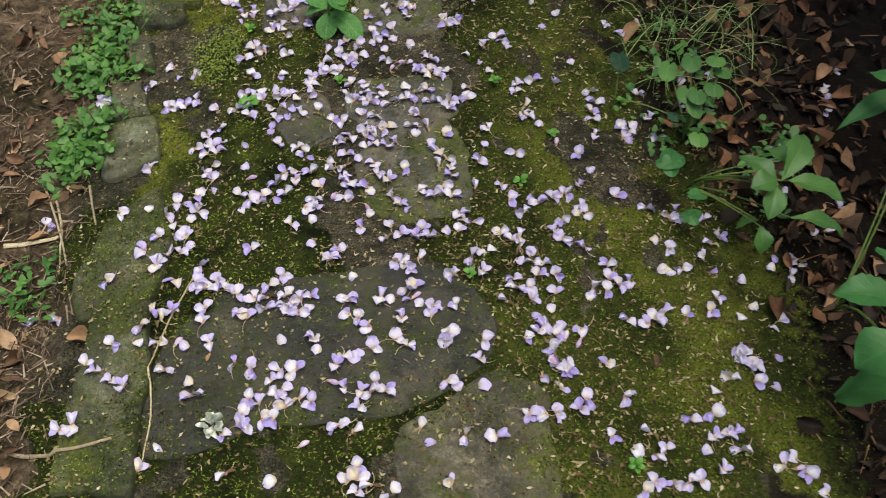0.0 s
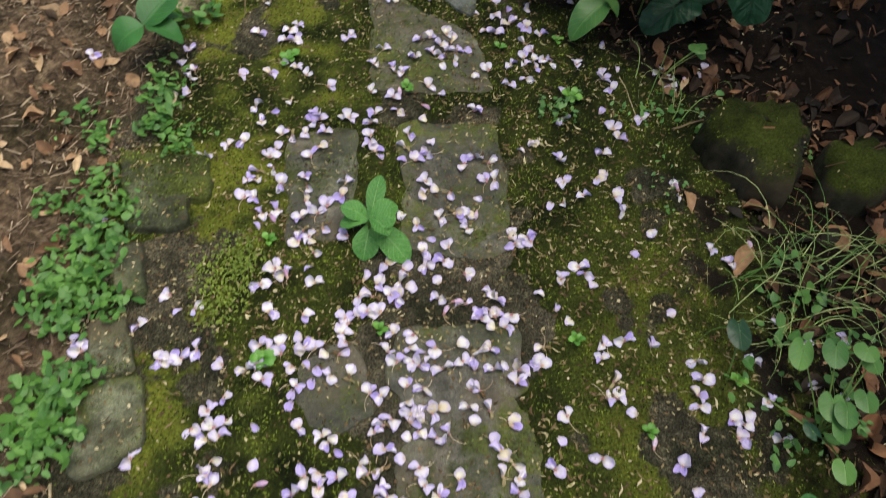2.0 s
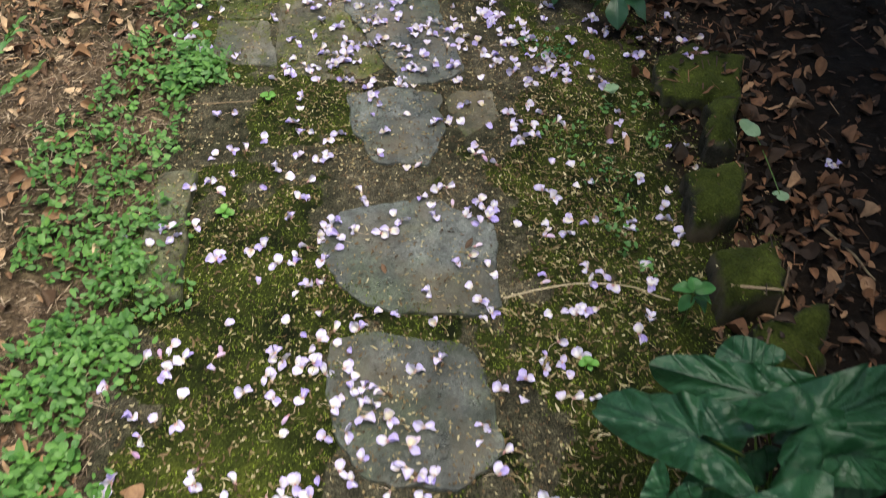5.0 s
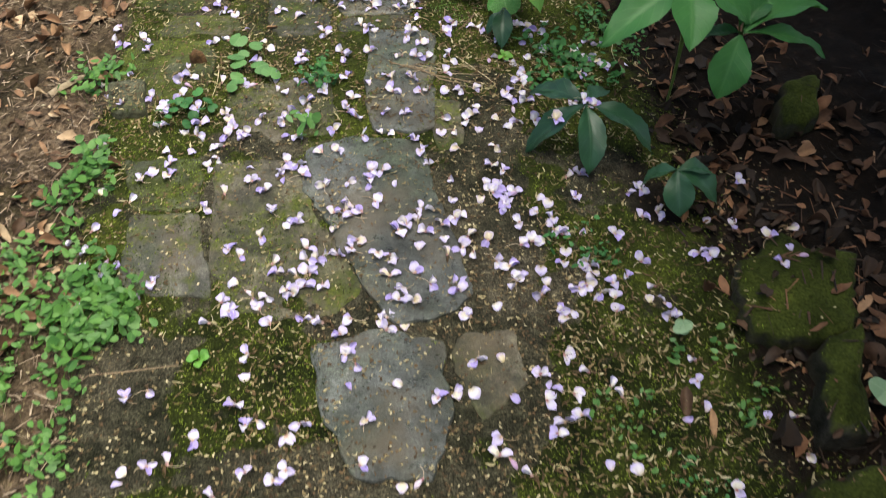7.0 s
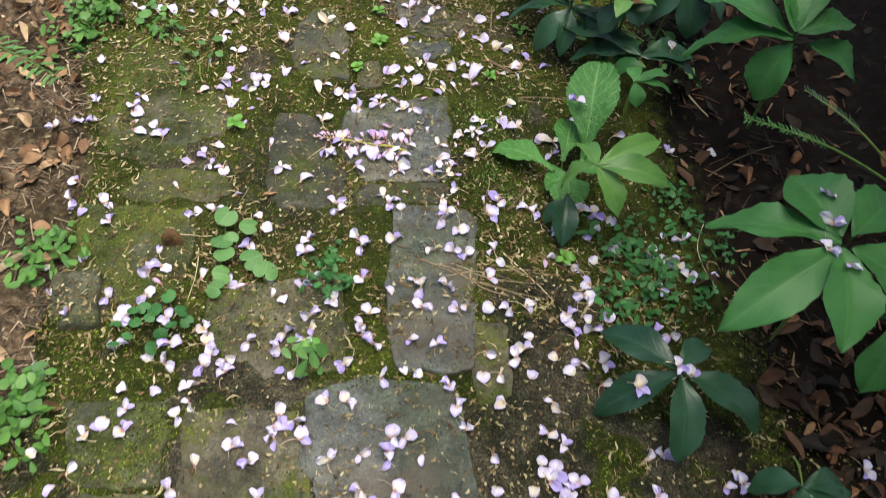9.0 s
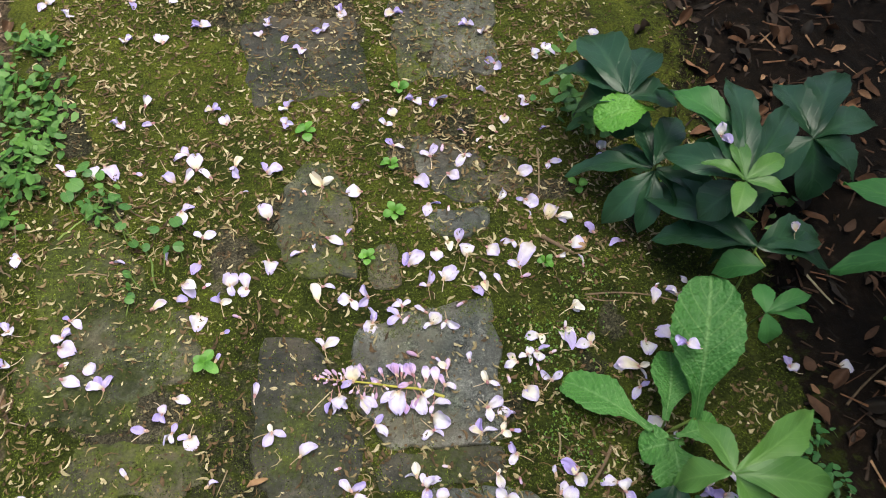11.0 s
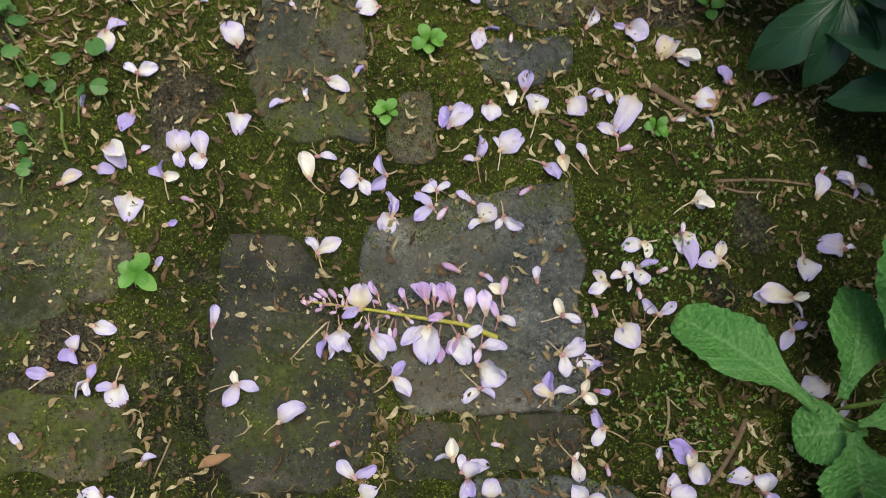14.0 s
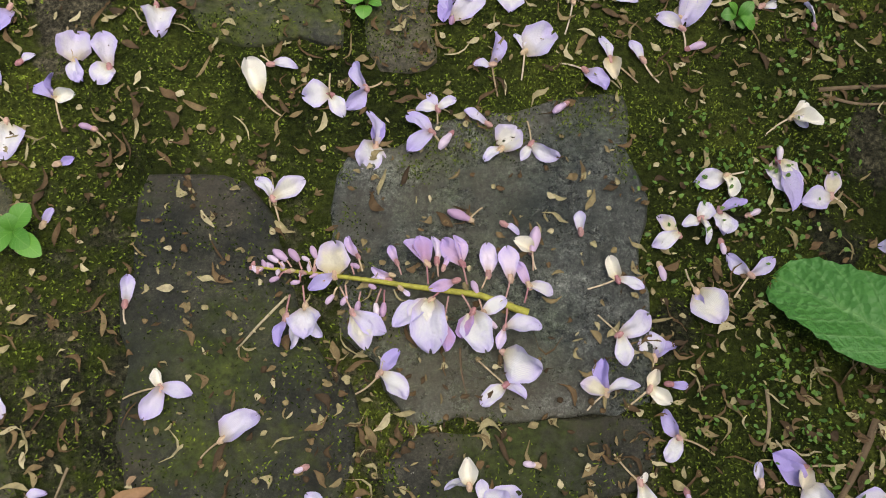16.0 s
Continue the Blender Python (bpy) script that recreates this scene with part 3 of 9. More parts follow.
lay("slab", "slate", path, [(-0.337, 2.367), (-0.284, 2.382), (-0.105, 2.362), (-0.071, 2.277), (-0.044, 2.180), (-0.114, 2.115), (-0.253, 2.120), (-0.316, 2.203)], 0.0055, "smooth blue-grey slate slab")
lay("slab", "grey", path, [(-0.269, 2.080), (-0.192, 2.094), (-0.188, 2.033), (-0.223, 1.920), (-0.250, 1.928), (-0.267, 2.020)], 0.0027, "grey-brown worn slab")
lay("slab", "slate", path, [(-0.144, 2.028), (-0.046, 2.067), (-0.025, 1.935), (-0.034, 1.830), (-0.071, 1.841), (-0.123, 1.901), (-0.142, 1.954)], 0.0055, "smooth blue-grey slate slab")
lay("slab", "grey", path, [(-0.394, 2.058), (-0.274, 2.077), (-0.263, 2.020), (-0.266, 1.899), (-0.363, 1.895), (-0.395, 1.988)], 0.0027, "grey-brown worn slab")
lay("slab", "grey", path, [(-0.255, 1.866), (-0.176, 1.874), (-0.145, 1.838), (-0.030, 1.773), (-0.022, 1.761), (-0.123, 1.778), (-0.215, 1.765)], 0.0027, "grey-brown worn slab")
lay("slab", "slate", path, [(-0.407, 3.424), (-0.321, 3.463), (-0.190, 3.443), (-0.170, 3.311), (-0.112, 3.103), (-0.166, 3.057), (-0.240, 3.042), (-0.287, 3.105), (-0.356, 3.246), (-0.408, 3.336)], 0.0055, "smooth blue-grey slate slab")
lay("slab", "slate", path, [(-0.302, 3.780), (-0.222, 3.779), (-0.159, 3.756), (-0.169, 3.467), (-0.282, 3.471), (-0.303, 3.568)], 0.0055, "smooth blue-grey slate slab")
lay("slab", "brown", path, [(-0.174, 3.561), (-0.117, 3.558), (-0.112, 3.438), (-0.163, 3.416), (-0.171, 3.480)], 0.0020, "earthy brown slab under thin moss")
lay("slab", "brown", path, [(-0.574, 3.404), (-0.415, 3.407), (-0.383, 3.269), (-0.304, 3.116), (-0.418, 3.096), (-0.546, 3.159)], 0.0020, "earthy brown slab under thin moss")
lay("slab", "brown", path, [(-0.577, 3.602), (-0.378, 3.632), (-0.353, 3.481), (-0.458, 3.446), (-0.565, 3.510)], 0.0020, "earthy brown slab under thin moss")
lay("slab", "grey", path, [(-0.365, 4.633), (-0.170, 4.641), (-0.180, 4.455), (-0.334, 4.436)], 0.0027, "grey-brown worn slab", 0.014)
lay("slab", "dark", path, [(-0.616, 4.571), (-0.410, 4.596), (-0.392, 4.416), (-0.569, 4.374)], 0.0026, "dark stained slab level with the moss", 0.014)
lay("slab", "grey", path, [(-0.349, 1.480), (-0.283, 1.531), (-0.229, 1.530), (-0.215, 1.395), (-0.235, 1.292), (-0.322, 1.274)], 0.0027, "grey-brown worn slab")
lay("slab", "grey", path, [(-0.163, 1.543), (0.013, 1.560), (0.029, 1.453), (0.039, 1.294), (-0.028, 1.267), (-0.136, 1.279)], 0.0027, "grey-brown worn slab")
lay("slab", "slate", path, [(-0.367, 3.006), (-0.257, 3.042), (-0.167, 3.007), (-0.150, 2.885), (-0.185, 2.789), (-0.294, 2.794), (-0.349, 2.885)], 0.0055, "smooth blue-grey slate slab")
lay("slab", "brown", path, [(-0.137, 3.028), (-0.049, 3.034), (-0.039, 2.937), (-0.112, 2.875), (-0.153, 2.958)], 0.0020, "earthy brown slab under thin moss")
lay("slab", "dark", path, [(-0.381, 0.399), (-0.406, 0.504), (-0.379, 0.597), (-0.305, 0.667), (-0.203, 0.699), (-0.096, 0.716), (0.012, 0.720), (0.083, 0.679), (0.120, 0.608), (0.105, 0.551), (0.029, 0.496), (-0.044, 0.461), (-0.147, 0.457), (-0.255, 0.432), (-0.320, 0.401)], 0.0026, "dark stained slab level with the moss")
lay("slab", "brown", path, [(-0.035, 0.448), (0.029, 0.485), (0.112, 0.537), (0.185, 0.505), (0.193, 0.411), (0.193, 0.333), (-0.033, 0.333)], 0.0020, "earthy brown slab under thin moss")
lay("slab", "grey", path, [(-0.125, 0.923), (-0.095, 1.014), (-0.053, 1.041), (0.045, 1.055), (0.085, 0.972), (0.084, 0.830), (-0.020, 0.808), (-0.083, 0.825)], 0.0027, "grey-brown worn slab")
lay("slab", "wet", path, [(-0.405, 3.979), (-0.375, 3.995), (-0.340, 4.010), (-0.287, 4.026), (-0.211, 4.037), (-0.208, 3.975), (-0.209, 3.916), (-0.209, 3.834), (-0.282, 3.826), (-0.353, 3.822), (-0.364, 3.846), (-0.390, 3.879), (-0.408, 3.927)], 0.003, "large damp grey slab under a fallen flower spray")
lay("slab", "dark", path, [(-0.350, 3.817), (-0.283, 3.822), (-0.208, 3.829), (-0.204, 3.791), (-0.243, 3.782), (-0.300, 3.777), (-0.361, 3.771), (-0.364, 3.798)], 0.0026, "dark damp slab beside the flower spray")
lay("slab", "dark", path, [(-0.515, 3.972), (-0.481, 3.979), (-0.443, 3.961), (-0.420, 3.931), (-0.420, 3.888), (-0.405, 3.858), (-0.380, 3.830), (-0.383, 3.787), (-0.433, 3.753), (-0.486, 3.745), (-0.519, 3.814), (-0.528, 3.878), (-0.524, 3.934)], 0.0026, "dark stained slab level with the moss", 0.014)
lay("slab", "grey", path, [(-0.490, 4.265), (-0.440, 4.277), (-0.404, 4.204), (-0.396, 4.133), (-0.396, 4.067), (-0.448, 4.062), (-0.505, 4.080), (-0.516, 4.162)], 0.0027, "grey-brown worn slab", 0.014)
lay("slab", "brown", path, [(-0.391, 4.110), (-0.340, 4.136), (-0.328, 4.050), (-0.377, 4.039)], 0.0020, "earthy brown slab under thin moss", 0.014)
lay("slab", "grey", path, [(-0.315, 4.316), (-0.253, 4.311), (-0.207, 4.290), (-0.203, 4.206), (-0.260, 4.189), (-0.298, 4.216)], 0.0027, "grey-brown worn slab", 0.014)
lay("slab", "slate", path, [(-0.304, 4.185), (-0.257, 4.183), (-0.205, 4.199), (-0.210, 4.149), (-0.249, 4.128), (-0.296, 4.138)], 0.003, "smooth blue-grey slate slab")
lay("slab", "brown", path, [(-0.672, 4.008), (-0.620, 4.024), (-0.597, 3.915), (-0.651, 3.910)], 0.0020, "earthy brown slab under thin moss", 0.014)
lay("slab", "brown", path, [(-0.747, 3.825), (-0.673, 3.837), (-0.589, 3.830), (-0.561, 3.782), (-0.742, 3.766)], 0.0020, "earthy brown slab under thin moss")
lay("slab", "brown", path, [(-0.196, 4.282), (-0.149, 4.293), (-0.146, 4.224), (-0.197, 4.214)], 0.0020, "earthy brown slab under thin moss", 0.014)
lay("slab", "green", path, [(-0.815, 4.126), (-0.748, 4.147), (-0.689, 4.073), (-0.628, 3.994), (-0.619, 3.921), (-0.696, 3.836), (-0.783, 3.843), (-0.816, 3.915)], 0.0027, "moss-covered corner slab of the path", 0.014)
lay("slab", "brown", path, [(-0.733, 3.800), (-0.601, 3.824), (-0.586, 3.769), (-0.715, 3.761)], 0.0020, "earthy brown slab under thin moss")
lay("slab", "green", path, [(-0.805, 3.747), (-0.627, 3.753), (-0.605, 3.694), (-0.606, 3.608), (-0.650, 3.573), (-0.793, 3.579)], 0.0027, "moss-covered slab at the edge of the path")
lay("slab", "grey", path, [(-0.697, 3.279), (-0.582, 3.283), (-0.533, 3.099), (-0.692, 3.108)], 0.0027, "grey-brown worn slab with patches of moss")
lay("slab", "green", path, [(-0.746, 3.410), (-0.598, 3.415), (-0.580, 3.289), (-0.701, 3.285)], 0.0027, "moss-covered slab at the edge of the path")
lay("slab", "brown", path, [(-0.563, 3.262), (-0.469, 3.293), (-0.420, 3.322), (-0.349, 3.234), (-0.291, 3.112), (-0.332, 3.067), (-0.421, 3.055), (-0.520, 3.081)], 0.0020, "earthy brown slab under thin moss")
edging = tagged(new("path_edging"), "rough mossy edging stones along the earth bed", "edging", kind="structure")
lay("edging_stone", "edge", edging, [(-0.562, 1.010), (-0.483, 1.039), (-0.452, 0.939), (-0.512, 0.887), (-0.549, 0.888)], 0.017, "lichen-grey edging stone", 0.008, 0.007)
lay("edging_stone", "edge", edging, [(-0.577, 1.114), (-0.527, 1.135), (-0.499, 1.042), (-0.552, 1.021)], 0.017, "lichen-grey edging stone", 0.008, 0.007)
lay("edging_stone", "edge", edging, [(-0.584, 1.241), (-0.536, 1.263), (-0.509, 1.169), (-0.556, 1.159)], 0.017, "lichen-grey edging stone", 0.008, 0.007)
lay("edging_stone", "green", edging, [(-0.542, 0.680), (-0.510, 0.797), (-0.442, 0.876), (-0.395, 0.716), (-0.426, 0.621), (-0.520, 0.608)], 0.017, "mossy green edging stone", 0.008, 0.007)
lay("edging_stone", "edge", edging, [(-0.604, 1.407), (-0.504, 1.432), (-0.477, 1.291), (-0.566, 1.277)], 0.017, "lichen-grey edging stone", 0.008, 0.007)
lay("edging_stone", "green", edging, [(-0.497, 0.622), (-0.424, 0.663), (-0.389, 0.528), (-0.389, 0.409), (-0.379, 0.345), (-0.490, 0.346), (-0.494, 0.492)], 0.017, "mossy green edging stone", 0.008, 0.007)
lay("edging_stone", "edge", edging, [(-0.658, 2.067), (-0.609, 2.093), (-0.586, 2.013), (-0.589, 1.922), (-0.619, 1.913)], 0.017, "lichen-grey edging stone", 0.008, 0.007)
lay("edging_stone", "sand", edging, [(-0.659, 1.837), (-0.622, 1.877), (-0.546, 1.833), (-0.538, 1.795), (-0.579, 1.767), (-0.649, 1.783)], 0.017, "crumbling sandy stone", 0.008, 0.007)
lay("edging_stone", "edge", edging, [(-0.708, 2.742), (-0.635, 2.750), (-0.632, 2.627), (-0.595, 2.431), (-0.676, 2.435), (-0.693, 2.570)], 0.017, "lichen-grey edging stone", 0.008, 0.007)
lay("edging_stone", "green", edging, [(-0.610, 1.426), (-0.468, 1.432), (-0.452, 1.345), (-0.585, 1.332)], 0.017, "mossy green edging stone", 0.008, 0.007)
lay("edging_stone", "edge", edging, [(-0.812, 3.607), (-0.739, 3.621), (-0.715, 3.523), (-0.783, 3.520)], 0.017, "lichen-grey edging stone", 0.008, 0.007)


def rock(corners, rise, label, kind="rock"):
    """A half-buried rock: a domed, broken lump over its plan."""
    plan = slab_outline(corners, STONE_RNG, 0.016, 0.012)
    mid = plan.mean(0)
    n = len(plan)
    vs = []
    for k, z in ((1.0, -0.06), (0.97, rise * 0.42), (0.90, rise * 0.72), (0.74, rise * 0.92), (0.5, rise * 1.03), (0.25, rise * 1.06)):
        q = mid + (plan - mid) * k
        h = z + ((fbm(q[:, 0] * 16, q[:, 1] * 16, 41) - 0.5) * 0.7 + (fbm(q[:, 0] * 45, q[:, 1] * 45, 42) - 0.5) * 0.22) * rise * (z > 0)
        vs.append(np.column_stack([q, h]))
    v = np.concatenate(vs + [[[*mid, rise * 1.04]]])
    i, j = np.arange(n), (np.arange(n) + 1) % n
    f = [tuple(r) for k in range(5) for r in np.column_stack([k * n + i, k * n + j, (k + 1) * n + j, (k + 1) * n + i])]
    f += [(a, b, len(v) - 1) for a, b in zip(5 * n + i, 5 * n + j)]
    v[:, :2] -= mid
    ob = new("rock", mesh_of("rock", v, f, [M[kind]]))
    ob.location = (*mid, 0)
    SLABS.append((plan, rise * 0.9, 0.0))
    return tagged(ob, label, "rock", "rocks beside the path")


rock([(0.365, 1.554), (0.416, 1.619), (0.550, 1.639), (0.559, 1.541), (0.515, 1.437), (0.444, 1.430)], 0.062, "moss-covered dark rock half sunk in the bed")
rock([(0.593, 1.547), (0.688, 1.586), (0.725, 1.482), (0.646, 1.421), (0.585, 1.443)], 0.034, "moss-covered dark rock half sunk in the bed")
rock([(0.308, 3.114), (0.411, 3.203), (0.518, 3.151), (0.474, 3.009), (0.302, 3.001)], 0.024, "moss-covered dark rock half sunk in the bed")
rock([(0.390, 2.978), (0.478, 3.012), (0.435, 2.821), (0.366, 2.819)], 0.035, "moss-covered dark rock half sunk in the bed")
rock([(0.305, 2.764), (0.438, 2.791), (0.404, 2.646), (0.306, 2.609)], 0.04, "moss-covered dark rock half sunk in the bed")
rock([(0.331, 2.553), (0.449, 2.583), (0.431, 2.446), (0.324, 2.429)], 0.05, "moss-covered dark rock half sunk in the bed")
rock([(0.363, 2.396), (0.495, 2.433), (0.453, 2.288), (0.337, 2.285)], 0.05, "moss-covered dark rock half sunk in the bed")
rock([(0.509, 3.567), (0.593, 3.592), (0.557, 3.467), (0.489, 3.451)], 0.035, "moss-covered dark rock half sunk in the bed")


rock([(-0.667, 3.676), (-0.662, 3.688), (-0.649, 3.695), (-0.632, 3.689), (-0.626, 3.678), (-0.641, 3.668), (-0.658, 3.663)], 0.024, "reddish-brown clay shard on mossy paving", "clay")


# ---- leaves ----
def leaf_grid(base, tip, width, style, arch=0.10, rng=None, nu=15, nv=9):
    """A leaf as a bent, veined sheet from its stalk to its tip."""
    base, tip = np.asarray(base, float), np.asarray(tip, float)
    d = tip - base
    length = np.linalg.norm(d)
    d /= length
    side = np.cross(d, (0, 0, 1.0))
    side = side / np.linalg.norm(side) if np.linalg.norm(side) > 0.05 else np.array([1.0, 0, 0])
    up = np.cross(side, d)
    roll = rng.normal(0, 0.16)
    side, up = side * np.cos(roll) + up * np.sin(roll), up * np.cos(roll) - side * np.sin(roll)
    u = np.linspace(0, 1, nu)[:, None]
    if style == "primrose":
        u = 1 - (1 - u) ** 1.5
    v = np.linspace(-1, 1, nv)[None, :]
    half = width / 2
    along, ruffle, fold, quilt, teeth = u + 0 * v, 0.0, 0.18, 0.0, 0.0
    if style == "lance":
        w = np.sin(np.pi * u ** 1.08) ** 0.9 + 0.05 * (1 - u)
        teeth, fold, quilt, ruffle = 0.022, 0.32, 0.018, 0.026
    elif style == "oval":
        w = np.sin(np.pi * u ** 0.8) ** 0.62 + 0.05 * (1 - u)
        fold, quilt, ruffle = 0.32, 0.012, 0.015
    elif style == "spoon":
        w = np.sin(np.pi * (0.02 + 0.97 * u ** 1.45)) ** 0.62 + 0.06 * (1 - u)
        fold = 0.12
    elif style == "primrose":
        w = 0.16 + 0.84 * smooth(u, 0.08, 0.6) * np.sqrt(np.clip(1 - ((u - 0.6).clip(0) / 0.4) ** 2, 0, 1))
        w = w * np.sqrt(np.clip((1 - u) / 0.02, 0, 1))
        teeth, quilt, ruffle, fold = 0.03, 0.028, 0.022, 0.22
    s = rng.random() * 30
    edge = 1 + teeth * np.cos(np.pi * np.arange(nu))[:, None] * (np.abs(v) > 0.95)
    y = w * half * v * edge
    x = along * length
    z = arch * length * np.sin(np.pi * np.clip(along, 0, 1)) + fold * np.abs(y)
    z = z - 0.10 * length * np.clip(along, 0, 1) ** 3
    z = z + ruffle * length * np.sin(u * 13 + s + v * 1.5) * np.abs(v) ** 2
    z = z + quilt * half * 2 * np.cos((u * 9 - np.abs(v) * 2.4) * 2 * np.pi * 0.9)
    p = base + x[..., None] * d + y[..., None] * side + z[..., None] * up
    uv = np.stack([u + 0 * v, 0.5 + 0.5 * v + 0 * u], -1)
    return p.reshape(-1, 3), quads(nu, nv), uv.reshape(-1, 2)


ARUM = ((0, 0.96), (10, 0.94), (20, 0.86), (35, 0.71), (50, 0.60), (65, 0.54), (90, 0.53), (112, 0.61), (128, 0.73), (140, 0.71), (150, 0.50), (163, 0.20), (180, 0.06))
HEART = ((0, 0.74), (30, 0.74), (60, 0.76), (90, 0.74), (120, 0.68), (150, 0.56), (168, 0.36), (180, 0.18))


def lobed_grid(base, tip, width, style, rng, rings=22, spokes=120):
    """A broad leaf round the top of its stalk, with two lobes behind it."""
    base, tip = np.asarray(base, float), np.asarray(tip, float)
    d = tip - base
    length = np.linalg.norm(d)
    d /= length
    side = np.cross(d, (0, -0.42, 0.9) if style == "arum" else (0, 0, 1.0))
    side /= np.linalg.norm(side) + 1e-9
    up = np.cross(side, d)
    roll = rng.normal(0, 0.12)
    side, up = side * np.cos(roll) + up * np.sin(roll), up * np.cos(roll) - side * np.sin(roll)
    a = np.linspace(-np.pi, np.pi, spokes + 1)[None, :]
    deg, rad = zip(*(ARUM if style == "arum" else HEART))
    r = np.interp(np.degrees(np.abs(a)), deg, rad)
    k = np.linspace(0.02, 1, rings)[:, None]
    x, y = length * k * r * np.cos(a), k * r * np.sin(a)
    y = y * width / (2 * np.max(r * np.abs(np.sin(a))))
    ruffle = 0.075 if style == "arum" else 0.02
    s = rng.random() * 20
    z = ruffle * length * k ** 2 * (np.sin(4 * a + s) + 0.6 * np.sin(9 * a + 2 * s) + 0.35 * np.sin(17 * a + 3 * s)) - 0.16 * np.abs(y) * k - 0.12 * length * np.clip(x / length, 0, 1) ** 2
    if style == "arum":
        q = 3.53 * x / length + 2.47 - 2.97 * np.abs(y) / width
        z = z + 0.24 * np.minimum(np.abs(y), 0.03) + 0.038 * length * np.sqrt(np.abs(np.cos(np.pi * q))) * np.minimum(1, 1.6 * k)
        z = z + 0.05 * length * (fbm(x * 38 + s * 7, y * 38) - 0.5) * 2 * k
    p = base + x[..., None] * d + y[..., None] * side + (z + 0 * x)[..., None] * up
    uv = np.stack([(x / length + 0.7) / 1.7, 0.5 + 0.9 * y / width], -1)
    return p.reshape(-1, 3), quads(rings, spokes + 1), uv.reshape(-1, 2)


LEAF_RNG = np.random.default_rng(14)


def plant(name, label, category, style, kind, root, leaves, group="", creeping=False):
    """A plant with a stalk to each leaf. leaves: where the blade joins its stalk, where its tip is, and its width."""
    rx, ry = root
    rz = float(surface(rx, ry)[0]) - 0.004
    ob = thing(name, (rx, ry, rz), label, category, group)
    origin = np.array([rx, ry, rz])
    fine = style == "primrose"
    for jx, jy, jz, tx, ty, tz, width in leaves:
        join, tip = np.array([jx, jy, jz]), np.array([tx, ty, tz])
        if style in ("arum", "heart"):
            v, f, uv = lobed_grid(join - origin, tip - origin, width, style, LEAF_RNG, *((16, 90) if style == "arum" else (7, 32)))
        else:
            v, f, uv = leaf_grid(join - origin, tip - origin, width, style, LEAF_RNG.uniform(0.05, 0.12), LEAF_RNG, 27 if fine else 17, 13 if fine else 9)
        leaf = part_of("leaf", mesh_of("leaf", v, f, [M[kind]], uv=uv), ob)
        bend = join - origin
        k = np.linspace(0, 1, 7)[:, None]
        line = bend * k ** np.array([1.5, 1.5, 0.8])
        if creeping:
            foot = np.array([*(bend[:2] + LEAF_RNG.normal(0, 0.012, 2)), 0.002])
            line = foot + (bend - foot) * k ** np.array([1.2, 1.2, 0.8])
        thick = 0.0008 if creeping else 0.0010 + 0.012 * width
        sv, sf = tube(line, np.linspace(thick * 1.25, thick * 0.8, 7), 6)
        part_of("stalk", mesh_of("stalk", sv, sf, [M["stalk"]]), ob)
    return ob


plant("arum", "dark green arum with large ruffled arrow-shaped leaves", "arum", "arum", "leaf_arum", (0.27, 1.99), [(0.188, 1.907, 0.284, 0.027, 1.875, 0.200, 0.154),
    (0.337, 1.896, 0.289, 0.510, 1.928, 0.240, 0.147),
    (0.155, 1.926, 0.120, 0.050, 1.888, 0.050, 0.095),
    (0.395, 2.101, 0.150, 0.313, 2.033, 0.100, 0.110),
    (0.438, 1.911, 0.120, 0.365, 1.847, 0.060, 0.111),
    (0.241, 2.105, 0.140, 0.177, 2.053, 0.100, 0.101),
    (0.447, 1.797, 0.200, 0.454, 1.739, 0.100, 0.117),
    (0.228, 1.942, 0.100, 0.057, 1.902, 0.040, 0.066),
    (0.257, 1.935, 0.140, 0.265, 1.834, 0.060, 0.072),
    (0.338, 1.821, 0.070, 0.281, 1.795, 0.030, 0.085),
    (0.266, 2.204, 0.200, 0.228, 2.239, 0.200, 0.084)])
plant("arum", "arum leaves overlapping behind the flower sheath in shade", "arum", "arum", "leaf_arum", (0.33, 2.12), [(0.170, 2.089, 0.220, 0.054, 2.175, 0.160, 0.104),
    (0.263, 2.162, 0.200, 0.133, 2.225, 0.170, 0.084),
    (0.300, 2.094, 0.250, 0.488, 2.186, 0.220, 0.106),
    (0.513, 2.132, 0.160, 0.448, 2.044, 0.120, 0.120),
    (0.517, 2.138, 0.220, 0.599, 2.206, 0.220, 0.100),
    (0.505, 2.100, 0.220, 0.613, 2.155, 0.200, 0.090),
    (0.333, 2.146, 0.200, 0.447, 2.185, 0.180, 0.082),
    (0.346, 2.073, 0.220, 0.460, 2.073, 0.180, 0.090),
    (0.129, 2.029, 0.180, 0.102, 1.996, 0.120, 0.063)])
plant("hellebore", "young hellebore with five mid-green pointed leaflets", "hellebore", "lance", "leaf_mid", (0.3, 1.9), [(0.292, 1.774, 0.212, 0.216, 1.817, 0.200, 0.057),
    (0.292, 1.774, 0.212, 0.269, 1.870, 0.220, 0.052),
    (0.292, 1.774, 0.212, 0.384, 1.815, 0.220, 0.046),
    (0.292, 1.774, 0.212, 0.365, 1.721, 0.180, 0.047),
    (0.292, 1.774, 0.212, 0.263, 1.715, 0.180, 0.044)])
plant("seedling", "bright green seedling with oval leaves beside the arum", "seedling", "oval", "leaf_bright", (0.19, 1.88), [(0.197, 1.826, 0.100, 0.152, 1.879, 0.130, 0.048),
    (0.211, 1.824, 0.070, 0.146, 1.768, 0.020, 0.059),
    (0.204, 1.823, 0.080, 0.234, 1.795, 0.060, 0.025)])
